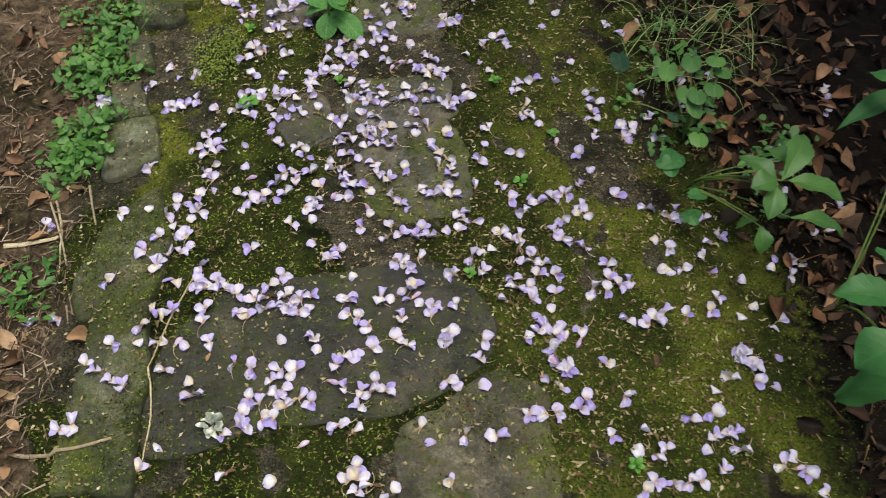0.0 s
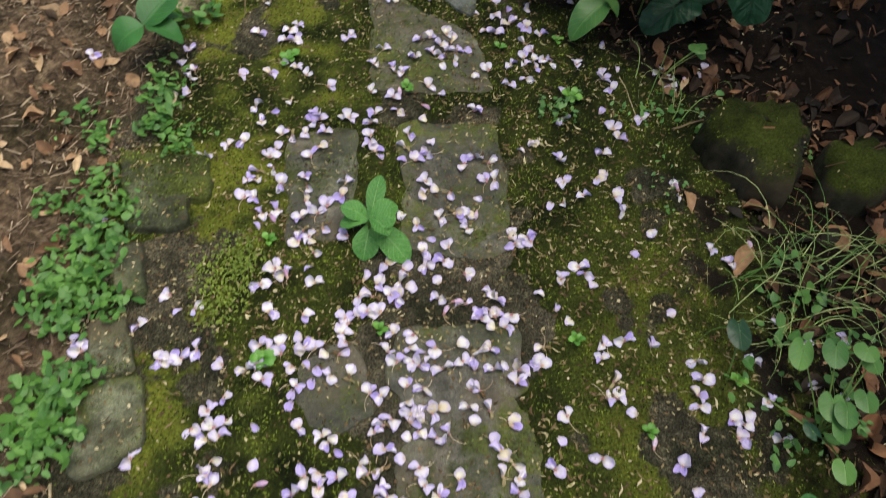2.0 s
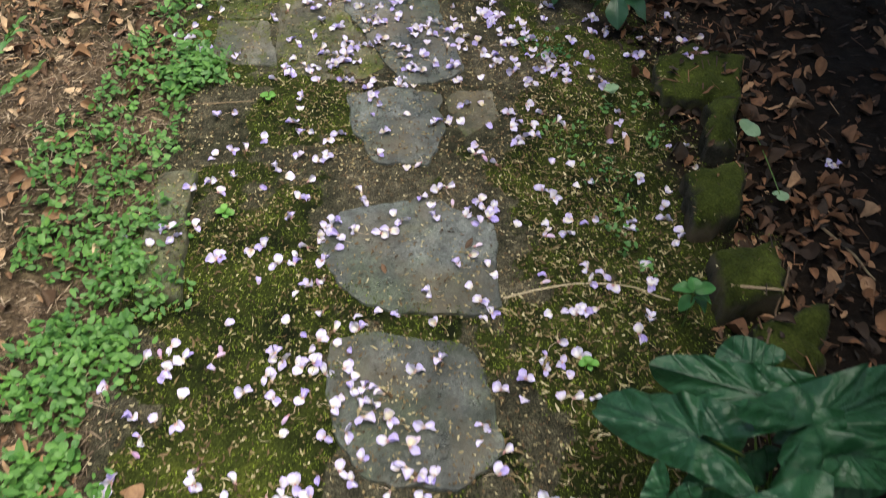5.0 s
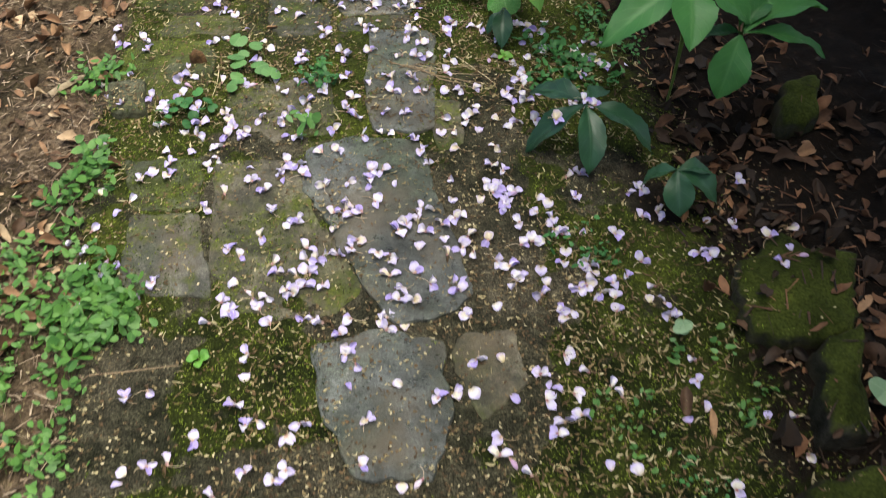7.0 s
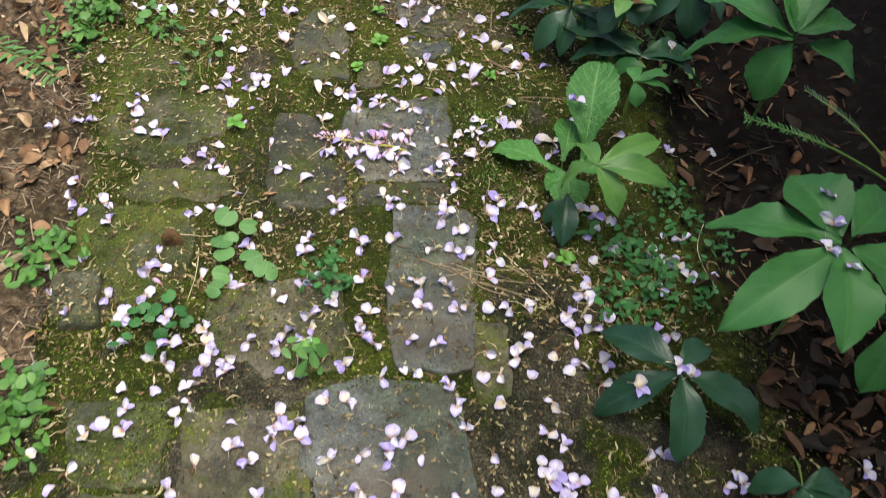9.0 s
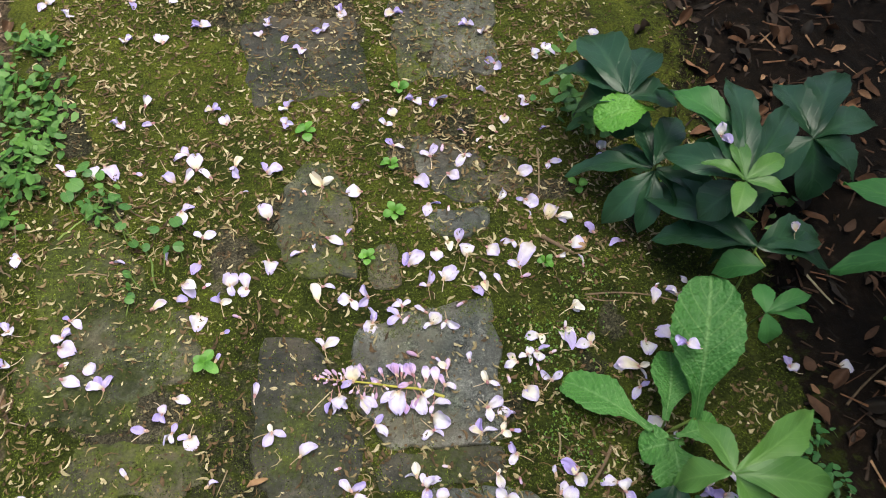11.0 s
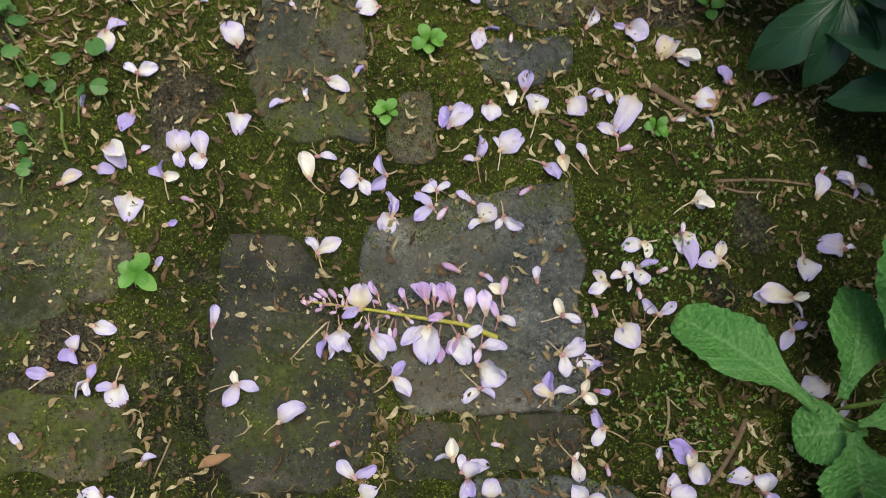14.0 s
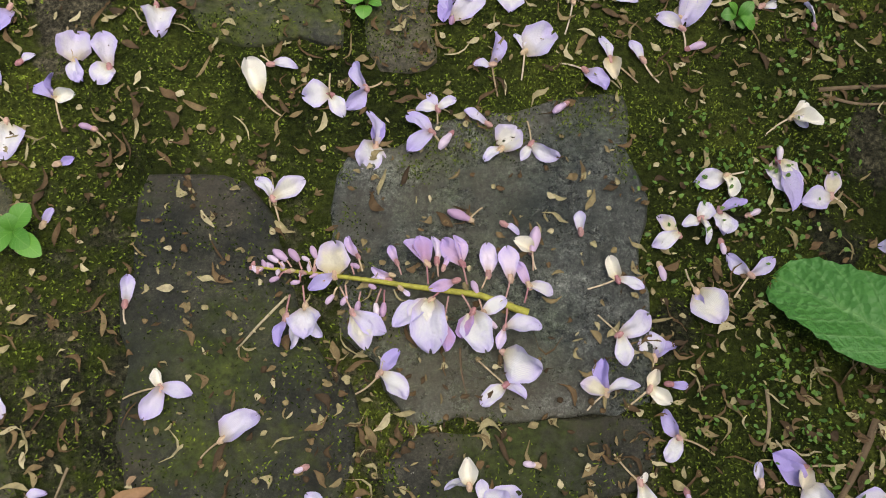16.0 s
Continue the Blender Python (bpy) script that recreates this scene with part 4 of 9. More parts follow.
plant("primrose", "bright green primrose with long crinkled leaves", "primrose", "primrose", "leaf_quilted", (-0.02, 3.83), [(-0.035, 3.829, 0.045, -0.129, 3.915, 0.012, 0.055),
    (-0.023, 3.835, 0.060, -0.003, 3.920, 0.075, 0.054),
    (-0.001, 3.812, 0.050, -0.051, 3.810, 0.030, 0.050),
    (-0.018, 3.810, 0.060, -0.013, 3.753, 0.050, 0.065),
    (-0.013, 3.816, 0.060, 0.043, 3.830, 0.060, 0.040),
    (0.011, 3.834, 0.070, 0.032, 3.977, 0.160, 0.086)])
plant("hellebore", "light green hellebore leaf of toothed leaflets", "hellebore", "lance", "leaf_bright", (0.05, 3.84), [(0.005, 3.741, 0.159, 0.121, 3.814, 0.150, 0.039),
    (0.005, 3.741, 0.159, 0.123, 3.729, 0.140, 0.046),
    (0.005, 3.741, 0.159, 0.046, 3.683, 0.110, 0.041),
    (0.005, 3.741, 0.159, -0.012, 3.810, 0.140, 0.034),
    (0.001, 3.741, 0.159, -0.044, 3.749, 0.100, 0.038)])
plant("hellebore", "dark green hellebore leaf lying close to the moss", "hellebore", "lance", "leaf_dark", (0.02, 3.79), [(-0.020, 3.766, 0.060, -0.028, 3.689, 0.020, 0.041),
    (-0.022, 3.757, 0.060, -0.058, 3.734, 0.020, 0.024)])
plant("hellebore", "large green hellebore with broad toothed leaflets and fallen flowers", "hellebore", "lance", "leaf_mid", (0.29, 3.55), [(0.245, 3.501, 0.300, 0.099, 3.414, 0.250, 0.065),
    (0.247, 3.509, 0.300, 0.107, 3.571, 0.260, 0.056),
    (0.250, 3.518, 0.300, 0.214, 3.621, 0.300, 0.084),
    (0.245, 3.501, 0.300, 0.239, 3.384, 0.260, 0.074),
    (0.259, 3.502, 0.300, 0.353, 3.451, 0.260, 0.074),
    (0.264, 3.518, 0.300, 0.367, 3.610, 0.280, 0.070)])
plant("hellebore", "green hellebore with slender spreading leaflets", "hellebore", "lance", "leaf_mid", (0.42, 3.6), [(0.341, 3.447, 0.240, 0.502, 3.514, 0.250, 0.051),
    (0.340, 3.445, 0.240, 0.501, 3.443, 0.200, 0.037),
    (0.334, 3.439, 0.240, 0.307, 3.382, 0.150, 0.067),
    (0.336, 3.445, 0.240, 0.274, 3.484, 0.200, 0.037),
    (0.336, 3.458, 0.240, 0.370, 3.588, 0.260, 0.038),
    (0.344, 3.457, 0.240, 0.398, 3.513, 0.260, 0.035),
    (0.352, 3.482, 0.240, 0.487, 3.664, 0.260, 0.064)])
plant("hellebore", "dark blue-green hellebore with five drooping leaflets", "hellebore", "lance", "leaf_dark", (0.1, 3.45), [(0.099, 3.432, 0.100, -0.010, 3.409, 0.012, 0.048),
    (0.100, 3.436, 0.100, 0.008, 3.522, 0.060, 0.052),
    (0.099, 3.432, 0.100, 0.103, 3.327, 0.030, 0.054),
    (0.099, 3.432, 0.100, 0.228, 3.375, 0.040, 0.055),
    (0.100, 3.436, 0.100, 0.150, 3.498, 0.080, 0.037)])
plant("hellebore", "small dark hellebore among brown fallen leaves", "hellebore", "lance", "leaf_dark", (0.27, 3.36), [(0.237, 3.289, 0.080, 0.184, 3.304, 0.030, 0.045),
    (0.237, 3.289, 0.080, 0.240, 3.226, 0.030, 0.051),
    (0.237, 3.289, 0.080, 0.317, 3.259, 0.030, 0.050),
    (0.237, 3.289, 0.080, 0.305, 3.300, 0.060, 0.036)])
plant("hellebore", "dark green plant with pale new leaflets at its heart", "hellebore", "lance", "leaf_dark", (0.1, 4.14), [(0.087, 4.098, 0.190, 0.020, 4.280, 0.180, 0.056),
    (0.087, 4.098, 0.190, 0.004, 4.168, 0.160, 0.042),
    (0.087, 4.098, 0.190, 0.198, 4.242, 0.180, 0.043),
    (0.088, 4.104, 0.190, 0.107, 4.275, 0.200, 0.045),
    (0.095, 4.106, 0.170, 0.117, 4.077, 0.150, 0.062),
    (0.095, 4.106, 0.170, 0.045, 4.087, 0.120, 0.053)])
plant("hellebore", "dark green hellebore crowding the path edge", "hellebore", "lance", "leaf_dark", (0.02, 4.36), [(-0.029, 4.263, 0.160, -0.118, 4.358, 0.120, 0.067),
    (-0.029, 4.263, 0.160, -0.093, 4.287, 0.100, 0.057),
    (-0.029, 4.263, 0.160, 0.026, 4.365, 0.160, 0.057),
    (-0.029, 4.263, 0.160, -0.021, 4.233, 0.100, 0.062),
    (-0.029, 4.263, 0.160, -0.064, 4.418, 0.140, 0.068),
    (-0.029, 4.263, 0.160, 0.055, 4.274, 0.140, 0.053)])
plant("hellebore", "dark green hellebore in deep shade", "hellebore", "lance", "leaf_dark", (0.2, 4.22), [(0.228, 4.208, 0.140, 0.150, 4.175, 0.080, 0.063),
    (0.228, 4.208, 0.140, 0.302, 4.170, 0.100, 0.063),
    (0.228, 4.208, 0.140, 0.355, 4.274, 0.120, 0.058),
    (0.228, 4.208, 0.140, 0.242, 4.155, 0.060, 0.067),
    (0.228, 4.208, 0.140, 0.307, 4.353, 0.140, 0.059),
    (0.228, 4.208, 0.140, 0.205, 4.320, 0.140, 0.054)])
plant("hellebore", "dark hellebore leaves under the lighter rosette", "hellebore", "lance", "leaf_dark", (0.12, 4.03), [(0.128, 4.057, 0.100, -0.020, 4.193, 0.060, 0.060),
    (0.128, 4.057, 0.100, 0.009, 4.110, 0.050, 0.061),
    (0.128, 4.057, 0.100, 0.245, 4.101, 0.070, 0.055),
    (0.128, 4.057, 0.100, 0.086, 4.080, 0.030, 0.052),
    (0.128, 4.057, 0.100, 0.258, 4.051, 0.050, 0.055)])
plant("seedling", "rosette of fresh green pointed leaves", "seedling", "lance", "leaf_bright", (0.09, 4.13), [(0.084, 4.090, 0.195, 0.060, 4.038, 0.200, 0.030),
    (0.085, 4.093, 0.195, 0.134, 4.073, 0.200, 0.021),
    (0.085, 4.093, 0.195, 0.146, 4.129, 0.200, 0.026),
    (0.085, 4.093, 0.195, 0.084, 4.170, 0.200, 0.024),
    (0.085, 4.093, 0.195, 0.036, 4.120, 0.200, 0.021)])
plant("seedling", "small plant with four light green leaflets", "seedling", "lance", "leaf_mid", (0.1, 3.96), [(0.088, 3.931, 0.152, 0.091, 3.974, 0.150, 0.025),
    (0.088, 3.931, 0.152, 0.154, 3.961, 0.150, 0.022),
    (0.088, 3.931, 0.152, 0.154, 3.929, 0.140, 0.021),
    (0.088, 3.931, 0.152, 0.096, 3.905, 0.120, 0.028)])
plant("hellebore", "large plant with long strap-like green leaves", "lily", "lance", "leaf_mid", (0.36, 4.02), [(0.306, 3.927, 0.260, 0.161, 3.977, 0.190, 0.067),
    (0.306, 3.927, 0.260, 0.187, 4.069, 0.240, 0.058),
    (0.306, 3.930, 0.270, 0.295, 4.078, 0.340, 0.062),
    (0.310, 3.930, 0.270, 0.353, 4.089, 0.340, 0.086),
    (0.308, 3.925, 0.270, 0.416, 3.967, 0.270, 0.047),
    (0.311, 3.927, 0.250, 0.273, 3.903, 0.150, 0.072),
    (0.336, 3.927, 0.250, 0.432, 3.906, 0.200, 0.064)])
plant("seedling", "single light green toothed leaf on a low stem", "seedling", "primrose", "leaf_crisp", (0.101, 4.370), [(0.010, 4.249, 0.150, -0.073, 4.231, 0.145, 0.062)])
plant("hellebore", "dark matt hellebore overhanging the mossy path edge", "hellebore", "lance", "leaf_dark", (0.02, 4.2), [(0.013, 4.184, 0.100, -0.102, 4.218, 0.050, 0.036),
    (0.013, 4.180, 0.100, -0.053, 4.138, 0.030, 0.044),
    (0.013, 4.180, 0.100, -0.004, 4.114, 0.040, 0.036),
    (0.016, 4.181, 0.100, 0.080, 4.093, 0.050, 0.054),
    (0.016, 4.184, 0.100, 0.115, 4.132, 0.070, 0.048),
    (0.014, 4.188, 0.100, -0.004, 4.260, 0.120, 0.034),
    (0.006, 4.174, 0.120, 0.057, 4.270, 0.120, 0.042),
    (0.013, 4.184, 0.100, -0.038, 4.244, 0.080, 0.028)])
plant("hellebore", "glossy green leaves reaching over the path edge", "hellebore", "lance", "leaf_mid", (0.1, 4.25), [(0.086, 4.166, 0.200, 0.017, 4.241, 0.200, 0.049),
    (0.121, 4.170, 0.160, 0.022, 4.159, 0.140, 0.045),
    (0.132, 4.026, 0.100, 0.072, 4.038, 0.070, 0.045),
    (0.138, 4.096, 0.100, 0.085, 4.082, 0.060, 0.035)])
plant("seedling", "fresh green rosette growing between the slabs", "seedling", "spoon", "leaf_quilted", (-0.19, 1.3), [(-0.188, 1.312, 0.030, -0.178, 1.382, 0.060, 0.029),
    (-0.188, 1.312, 0.030, -0.233, 1.325, 0.050, 0.037),
    (-0.187, 1.304, 0.050, -0.147, 1.325, 0.060, 0.037),
    (-0.191, 1.305, 0.040, -0.236, 1.304, 0.030, 0.030),
    (-0.187, 1.307, 0.030, -0.194, 1.252, 0.008, 0.042),
    (-0.183, 1.307, 0.030, -0.122, 1.256, 0.008, 0.044),
    (-0.181, 1.290, 0.070, -0.146, 1.293, 0.070, 0.043),
    (-0.185, 1.290, 0.070, -0.153, 1.265, 0.070, 0.034)])
plant("seedling", "young laurel seedling with three dark glossy leaves", "seedling", "oval", "leaf_mid", (-0.6, 1.75), [(-0.615, 1.655, 0.080, -0.568, 1.733, 0.100, 0.061),
    (-0.615, 1.655, 0.080, -0.665, 1.621, 0.050, 0.060),
    (-0.611, 1.655, 0.080, -0.546, 1.644, 0.060, 0.052),
    (-0.617, 1.659, 0.080, -0.562, 1.721, 0.050, 0.043)])
plant("weed", "weed with narrow bright green leaves", "weed", "lance", "leaf_bright", (0.46, 0.9), [(0.555, 0.800, 0.110, 0.508, 0.859, 0.120, 0.037),
    (0.566, 0.812, 0.110, 0.627, 0.910, 0.120, 0.042),
    (0.571, 0.812, 0.110, 0.668, 0.785, 0.100, 0.044),
    (0.555, 0.800, 0.110, 0.538, 0.751, 0.090, 0.035),
    (0.578, 0.762, 0.080, 0.679, 0.755, 0.050, 0.032),
    (0.534, 0.772, 0.060, 0.509, 0.780, 0.030, 0.033),
    (0.536, 0.760, 0.060, 0.541, 0.727, 0.030, 0.031),
    (0.552, 0.804, 0.120, 0.509, 0.792, 0.120, 0.039),
    (0.610, 0.844, 0.100, 0.566, 0.890, 0.100, 0.033),
    (0.593, 0.868, 0.100, 0.632, 0.857, 0.100, 0.022)])
plant("hellebore", "broad green hellebore leaves in the shade", "hellebore", "lance", "leaf_mid", (0.66, 0.66), [(0.620, 0.530, 0.200, 0.534, 0.551, 0.200, 0.057),
    (0.610, 0.481, 0.200, 0.552, 0.462, 0.160, 0.064),
    (0.629, 0.514, 0.200, 0.622, 0.628, 0.200, 0.044),
    (0.639, 0.428, 0.150, 0.579, 0.487, 0.040, 0.091),
    (0.839, 0.989, 0.150, 0.685, 0.926, 0.120, 0.037),
    (0.776, 0.886, 0.200, 0.715, 0.973, 0.200, 0.044)])
plant("violet", "violet plant with heart-shaped bright leaves", "violet", "heart", "leaf_bright", (0.48, 1.02), [(0.483, 1.108, 0.090, 0.475, 1.071, 0.090, 0.036),
    (0.528, 1.111, 0.090, 0.518, 1.089, 0.090, 0.036),
    (0.461, 1.027, 0.090, 0.452, 0.992, 0.090, 0.037),
    (0.510, 1.038, 0.090, 0.507, 1.010, 0.090, 0.035),
    (0.472, 1.012, 0.100, 0.467, 0.982, 0.100, 0.033),
    (0.470, 0.998, 0.085, 0.469, 0.966, 0.080, 0.033),
    (0.451, 1.120, 0.060, 0.435, 1.079, 0.060, 0.035),
    (0.544, 1.104, 0.070, 0.550, 1.079, 0.070, 0.035),
    (0.474, 0.949, 0.060, 0.471, 0.920, 0.060, 0.034)])
plant("violet", "violet with folded blue-green leaves beside the moss", "violet", "heart", "leaf_dark", (0.36, 1.1), [(0.364, 1.145, 0.060, 0.364, 1.103, 0.060, 0.037),
    (0.442, 0.997, 0.060, 0.430, 1.016, 0.060, 0.023)])
plant("clover", "clover with three round dull green leaflets", "clover", "heart", "leaf_mid", (0.42, 0.9), [(0.409, 0.877, 0.080, 0.373, 0.870, 0.080, 0.034),
    (0.409, 0.881, 0.080, 0.407, 0.917, 0.080, 0.033),
    (0.410, 0.877, 0.080, 0.441, 0.894, 0.080, 0.034),
    (0.408, 0.873, 0.080, 0.407, 0.842, 0.070, 0.032)])
plant("clover", "clover leaf low in the moss", "clover", "heart", "leaf_mid", (0.44, 0.8), [(0.437, 0.795, 0.040, 0.411, 0.788, 0.040, 0.025),
    (0.437, 0.795, 0.040, 0.445, 0.770, 0.040, 0.023),
    (0.437, 0.795, 0.040, 0.464, 0.810, 0.040, 0.023),
    (0.448, 0.831, 0.050, 0.457, 0.852, 0.050, 0.022),
    (0.448, 0.831, 0.050, 0.476, 0.828, 0.050, 0.022)])
plant("weed", "upright weed with soft oval leaves beside the stones", "weed", "oval", "leaf_mid", (0.26, 2.42), [(0.255, 2.417, 0.090, 0.221, 2.422, 0.090, 0.024),
    (0.255, 2.417, 0.090, 0.253, 2.438, 0.100, 0.024),
    (0.255, 2.417, 0.090, 0.293, 2.426, 0.090, 0.022),
    (0.264, 2.428, 0.060, 0.240, 2.414, 0.040, 0.024),
    (0.264, 2.428, 0.060, 0.286, 2.409, 0.040, 0.024),
    (0.257, 2.419, 0.080, 0.293, 2.417, 0.060, 0.022)])
plant("clover", "clover with grey-green folded leaves", "clover", "heart", "leaf_pale", (0.21, 3.05), [(0.202, 3.013, 0.030, 0.179, 3.002, 0.030, 0.021),
    (0.202, 3.013, 0.030, 0.223, 3.021, 0.030, 0.021),
    (0.202, 3.013, 0.030, 0.205, 2.998, 0.020, 0.021),
    (0.198, 3.014, 0.030, 0.198, 3.031, 0.030, 0.018)])
plant("weed", "grey-green ragwort seedling with lobed leaves", "weed", "heart", "leaf_pale", (0.5, 2.94), [(0.476, 2.902, 0.020, 0.450, 2.920, 0.030, 0.035),
    (0.476, 2.902, 0.020, 0.488, 2.867, 0.020, 0.035),
    (0.488, 2.707, 0.020, 0.511, 2.715, 0.020, 0.032)])
plant("seedling", "light green three-leaved seedling under the arum", "seedling", "heart", "leaf_bright", (0.33, 1.72), [(0.383, 1.736, 0.050, 0.356, 1.744, 0.050, 0.028),
    (0.384, 1.740, 0.050, 0.397, 1.756, 0.050, 0.023),
    (0.388, 1.738, 0.040, 0.404, 1.727, 0.030, 0.025)])


plant("seedling", "broad-leaved bright green seedling on a mossy slab", "seedling", "spoon", "leaf_tender", (-0.591, 3.938), [(-0.585, 3.934, 0.014, -0.597, 3.937, 0.022, 0.012),
    (-0.585, 3.934, 0.014, -0.575, 3.948, 0.022, 0.014),
    (-0.585, 3.934, 0.014, -0.572, 3.923, 0.022, 0.013),
    (-0.585, 3.934, 0.014, -0.565, 3.918, 0.022, 0.013),
    (-0.585, 3.934, 0.014, -0.593, 3.919, 0.022, 0.012),
    (-0.585, 3.934, 0.014, -0.586, 3.942, 0.022, 0.010)])
plant("ground_ivy", "creeping ground ivy with round scalloped leaves over the moss", "ground ivy", "heart", "leaf_bright", (-0.764, 4.186), [(-0.799, 4.243, 0.017, -0.781, 4.244, 0.026, 0.020),
    (-0.803, 4.211, 0.018, -0.784, 4.201, 0.019, 0.024),
    (-0.777, 4.167, 0.014, -0.770, 4.177, 0.024, 0.019),
    (-0.739, 4.186, 0.021, -0.752, 4.190, 0.020, 0.017),
    (-0.722, 4.172, 0.020, -0.729, 4.162, 0.026, 0.017),
    (-0.722, 4.138, 0.022, -0.726, 4.126, 0.025, 0.015),
    (-0.651, 4.149, 0.018, -0.641, 4.134, 0.022, 0.018),
    (-0.679, 4.133, 0.019, -0.670, 4.141, 0.016, 0.017),
    (-0.639, 4.107, 0.017, -0.651, 4.105, 0.020, 0.018),
    (-0.686, 4.106, 0.015, -0.677, 4.109, 0.017, 0.013),
    (-0.700, 4.062, 0.018, -0.707, 4.059, 0.025, 0.014),
    (-0.696, 4.044, 0.015, -0.699, 4.043, 0.025, 0.012),
    (-0.690, 4.023, 0.019, -0.700, 4.021, 0.020, 0.015),
    (-0.769, 4.228, 0.019, -0.762, 4.212, 0.023, 0.014),
    (-0.808, 4.192, 0.017, -0.799, 4.176, 0.018, 0.018),
    (-0.704, 4.114, 0.014, -0.692, 4.099, 0.026, 0.013),
    (-0.658, 4.102, 0.016, -0.650, 4.105, 0.023, 0.012),
    (-0.787, 4.229, 0.021, -0.776, 4.227, 0.020, 0.014),
    (-0.692, 4.028, 0.015, -0.688, 4.035, 0.019, 0.012)], creeping=True)
plant("clover", "clover patch with broad round light green leaves", "clover", "heart", "leaf_clover", (-0.547, 3.660), [(-0.563, 3.723, 0.026, -0.576, 3.700, 0.022, 0.039),
    (-0.523, 3.704, 0.025, -0.546, 3.703, 0.029, 0.035),
    (-0.563, 3.679, 0.018, -0.577, 3.658, 0.027, 0.035),
    (-0.559, 3.656, 0.019, -0.539, 3.636, 0.028, 0.032),
    (-0.516, 3.645, 0.017, -0.493, 3.660, 0.017, 0.042),
    (-0.488, 3.621, 0.021, -0.485, 3.650, 0.019, 0.039),
    (-0.552, 3.618, 0.015, -0.572, 3.614, 0.026, 0.035),
    (-0.557, 3.587, 0.022, -0.578, 3.594, 0.017, 0.032),
    (-0.550, 3.681, 0.018, -0.561, 3.694, 0.023, 0.025)], creeping=True)
plant("clover", "low clover patch among fallen flowers", "clover", "heart", "leaf_mid", (-0.650, 3.531), [(-0.671, 3.547, 0.020, -0.674, 3.536, 0.022, 0.019),
    (-0.658, 3.554, 0.013, -0.668, 3.562, 0.017, 0.021),
    (-0.643, 3.550, 0.017, -0.628, 3.541, 0.021, 0.023),
    (-0.626, 3.573, 0.020, -0.614, 3.562, 0.021, 0.023),
    (-0.600, 3.549, 0.019, -0.613, 3.546, 0.027, 0.024),
    (-0.591, 3.533, 0.013, -0.603, 3.540, 0.016, 0.021),
    (-0.624, 3.509, 0.016, -0.628, 3.518, 0.025, 0.021),
    (-0.631, 3.487, 0.017, -0.643, 3.486, 0.024, 0.024),
    (-0.666, 3.530, 0.015, -0.658, 3.517, 0.018, 0.019),
    (-0.668, 3.503, 0.023, -0.676, 3.496, 0.025, 0.019),
    (-0.691, 3.522, 0.020, -0.690, 3.534, 0.014, 0.017),
    (-0.612, 3.527, 0.018, -0.611, 3.513, 0.027, 0.017),
    (-0.686, 3.491, 0.019, -0.688, 3.481, 0.026, 0.017),
    (-0.644, 3.534, 0.021, -0.647, 3.524, 0.022, 0.017)], creeping=True)


def spathe(a, b, girth, label):
    """The pale rolled flower sheath of the arum."""
    a, b = np.array(a), np.array(b)
    k = np.linspace(0, 1, 14)
    line = a + (b - a) * k[:, None] + np.array([0, 0, 0.006]) * np.sin(np.pi * k)[:, None]
    v, f = tube(line, girth * np.interp(k, (0, 0.12, 0.4, 0.7, 0.88, 0.96, 1), (0.40, 0.55, 0.85, 1.0, 0.85, 0.55, 0.1)), 12)
    around = np.tile(np.linspace(0, 6.283, 13), 14)
    out = v - np.repeat(line, 13, 0)
    v = v + out * (0.12 * np.cos(2 * around + 5 * np.repeat(k, 13)) + 0.16 * (np.cos(around - 1.0) > 0.86))[:, None] - a
    ob = thing("arum_flower", a, label, "flower")
    part_of("sheath", mesh_of("sheath", v, f, [M["sheath"]], uv=np.column_stack([np.repeat(k, 13), np.tile(np.linspace(0, 1, 13), 14)])), ob)
    s, g = tube(np.array([[0.0, 0, 0], [0.005, 0.03, -0.12], [0.0, 0.05, -a[2]]]), 0.004, 6)
    part_of("stalk", mesh_of("stalk", s, g, [M["stalk"]]), ob)


spathe((0.269, 1.882, 0.285), (0.290, 1.906, 0.325), 0.0125, "pale yellow-green rolled arum flower sheath among its leaves")
spathe((0.487, 1.945, 0.245), (0.506, 1.964, 0.275), 0.0125, "yellow-green arum flower sheath leaning over dark leaves")


def seedling(x, y, rng, size):
    z = float(surface(x, y)[0])
    ob = thing("seedling", (x, y, z), "tiny bright green seedling growing in the moss", "seedling", "seedlings in the path")
    n = rng.integers(4, 8)
    for k in range(n):
        a = k * 2.4 + rng.uniform(-0.3, 0.3)
        r = size * rng.uniform(0.8, 1.2)
        b = np.array([np.cos(a) * r * 0.15, np.sin(a) * r * 0.15, 0.006 + 0.004 * (k > 3)])
        t = np.array([np.cos(a) * r, np.sin(a) * r, 0.006 + rng.uniform(0.002, 0.012)])
        v, f, uv = leaf_grid(b, t, r * 0.75, "spoon", 0.15, rng, 9, 5)
        part_of("leaf", mesh_of("leaf", v, f, [M["leaf_tender"]], uv=uv), ob)
    sv, sf = tube([(0, 0, -0.004), (0.0005, 0, 0.003), (0, 0, 0.009)], 0.0012, 5)
    part_of("stalk", mesh_of("stalk", sv, sf, [M["stalk"]]), ob)


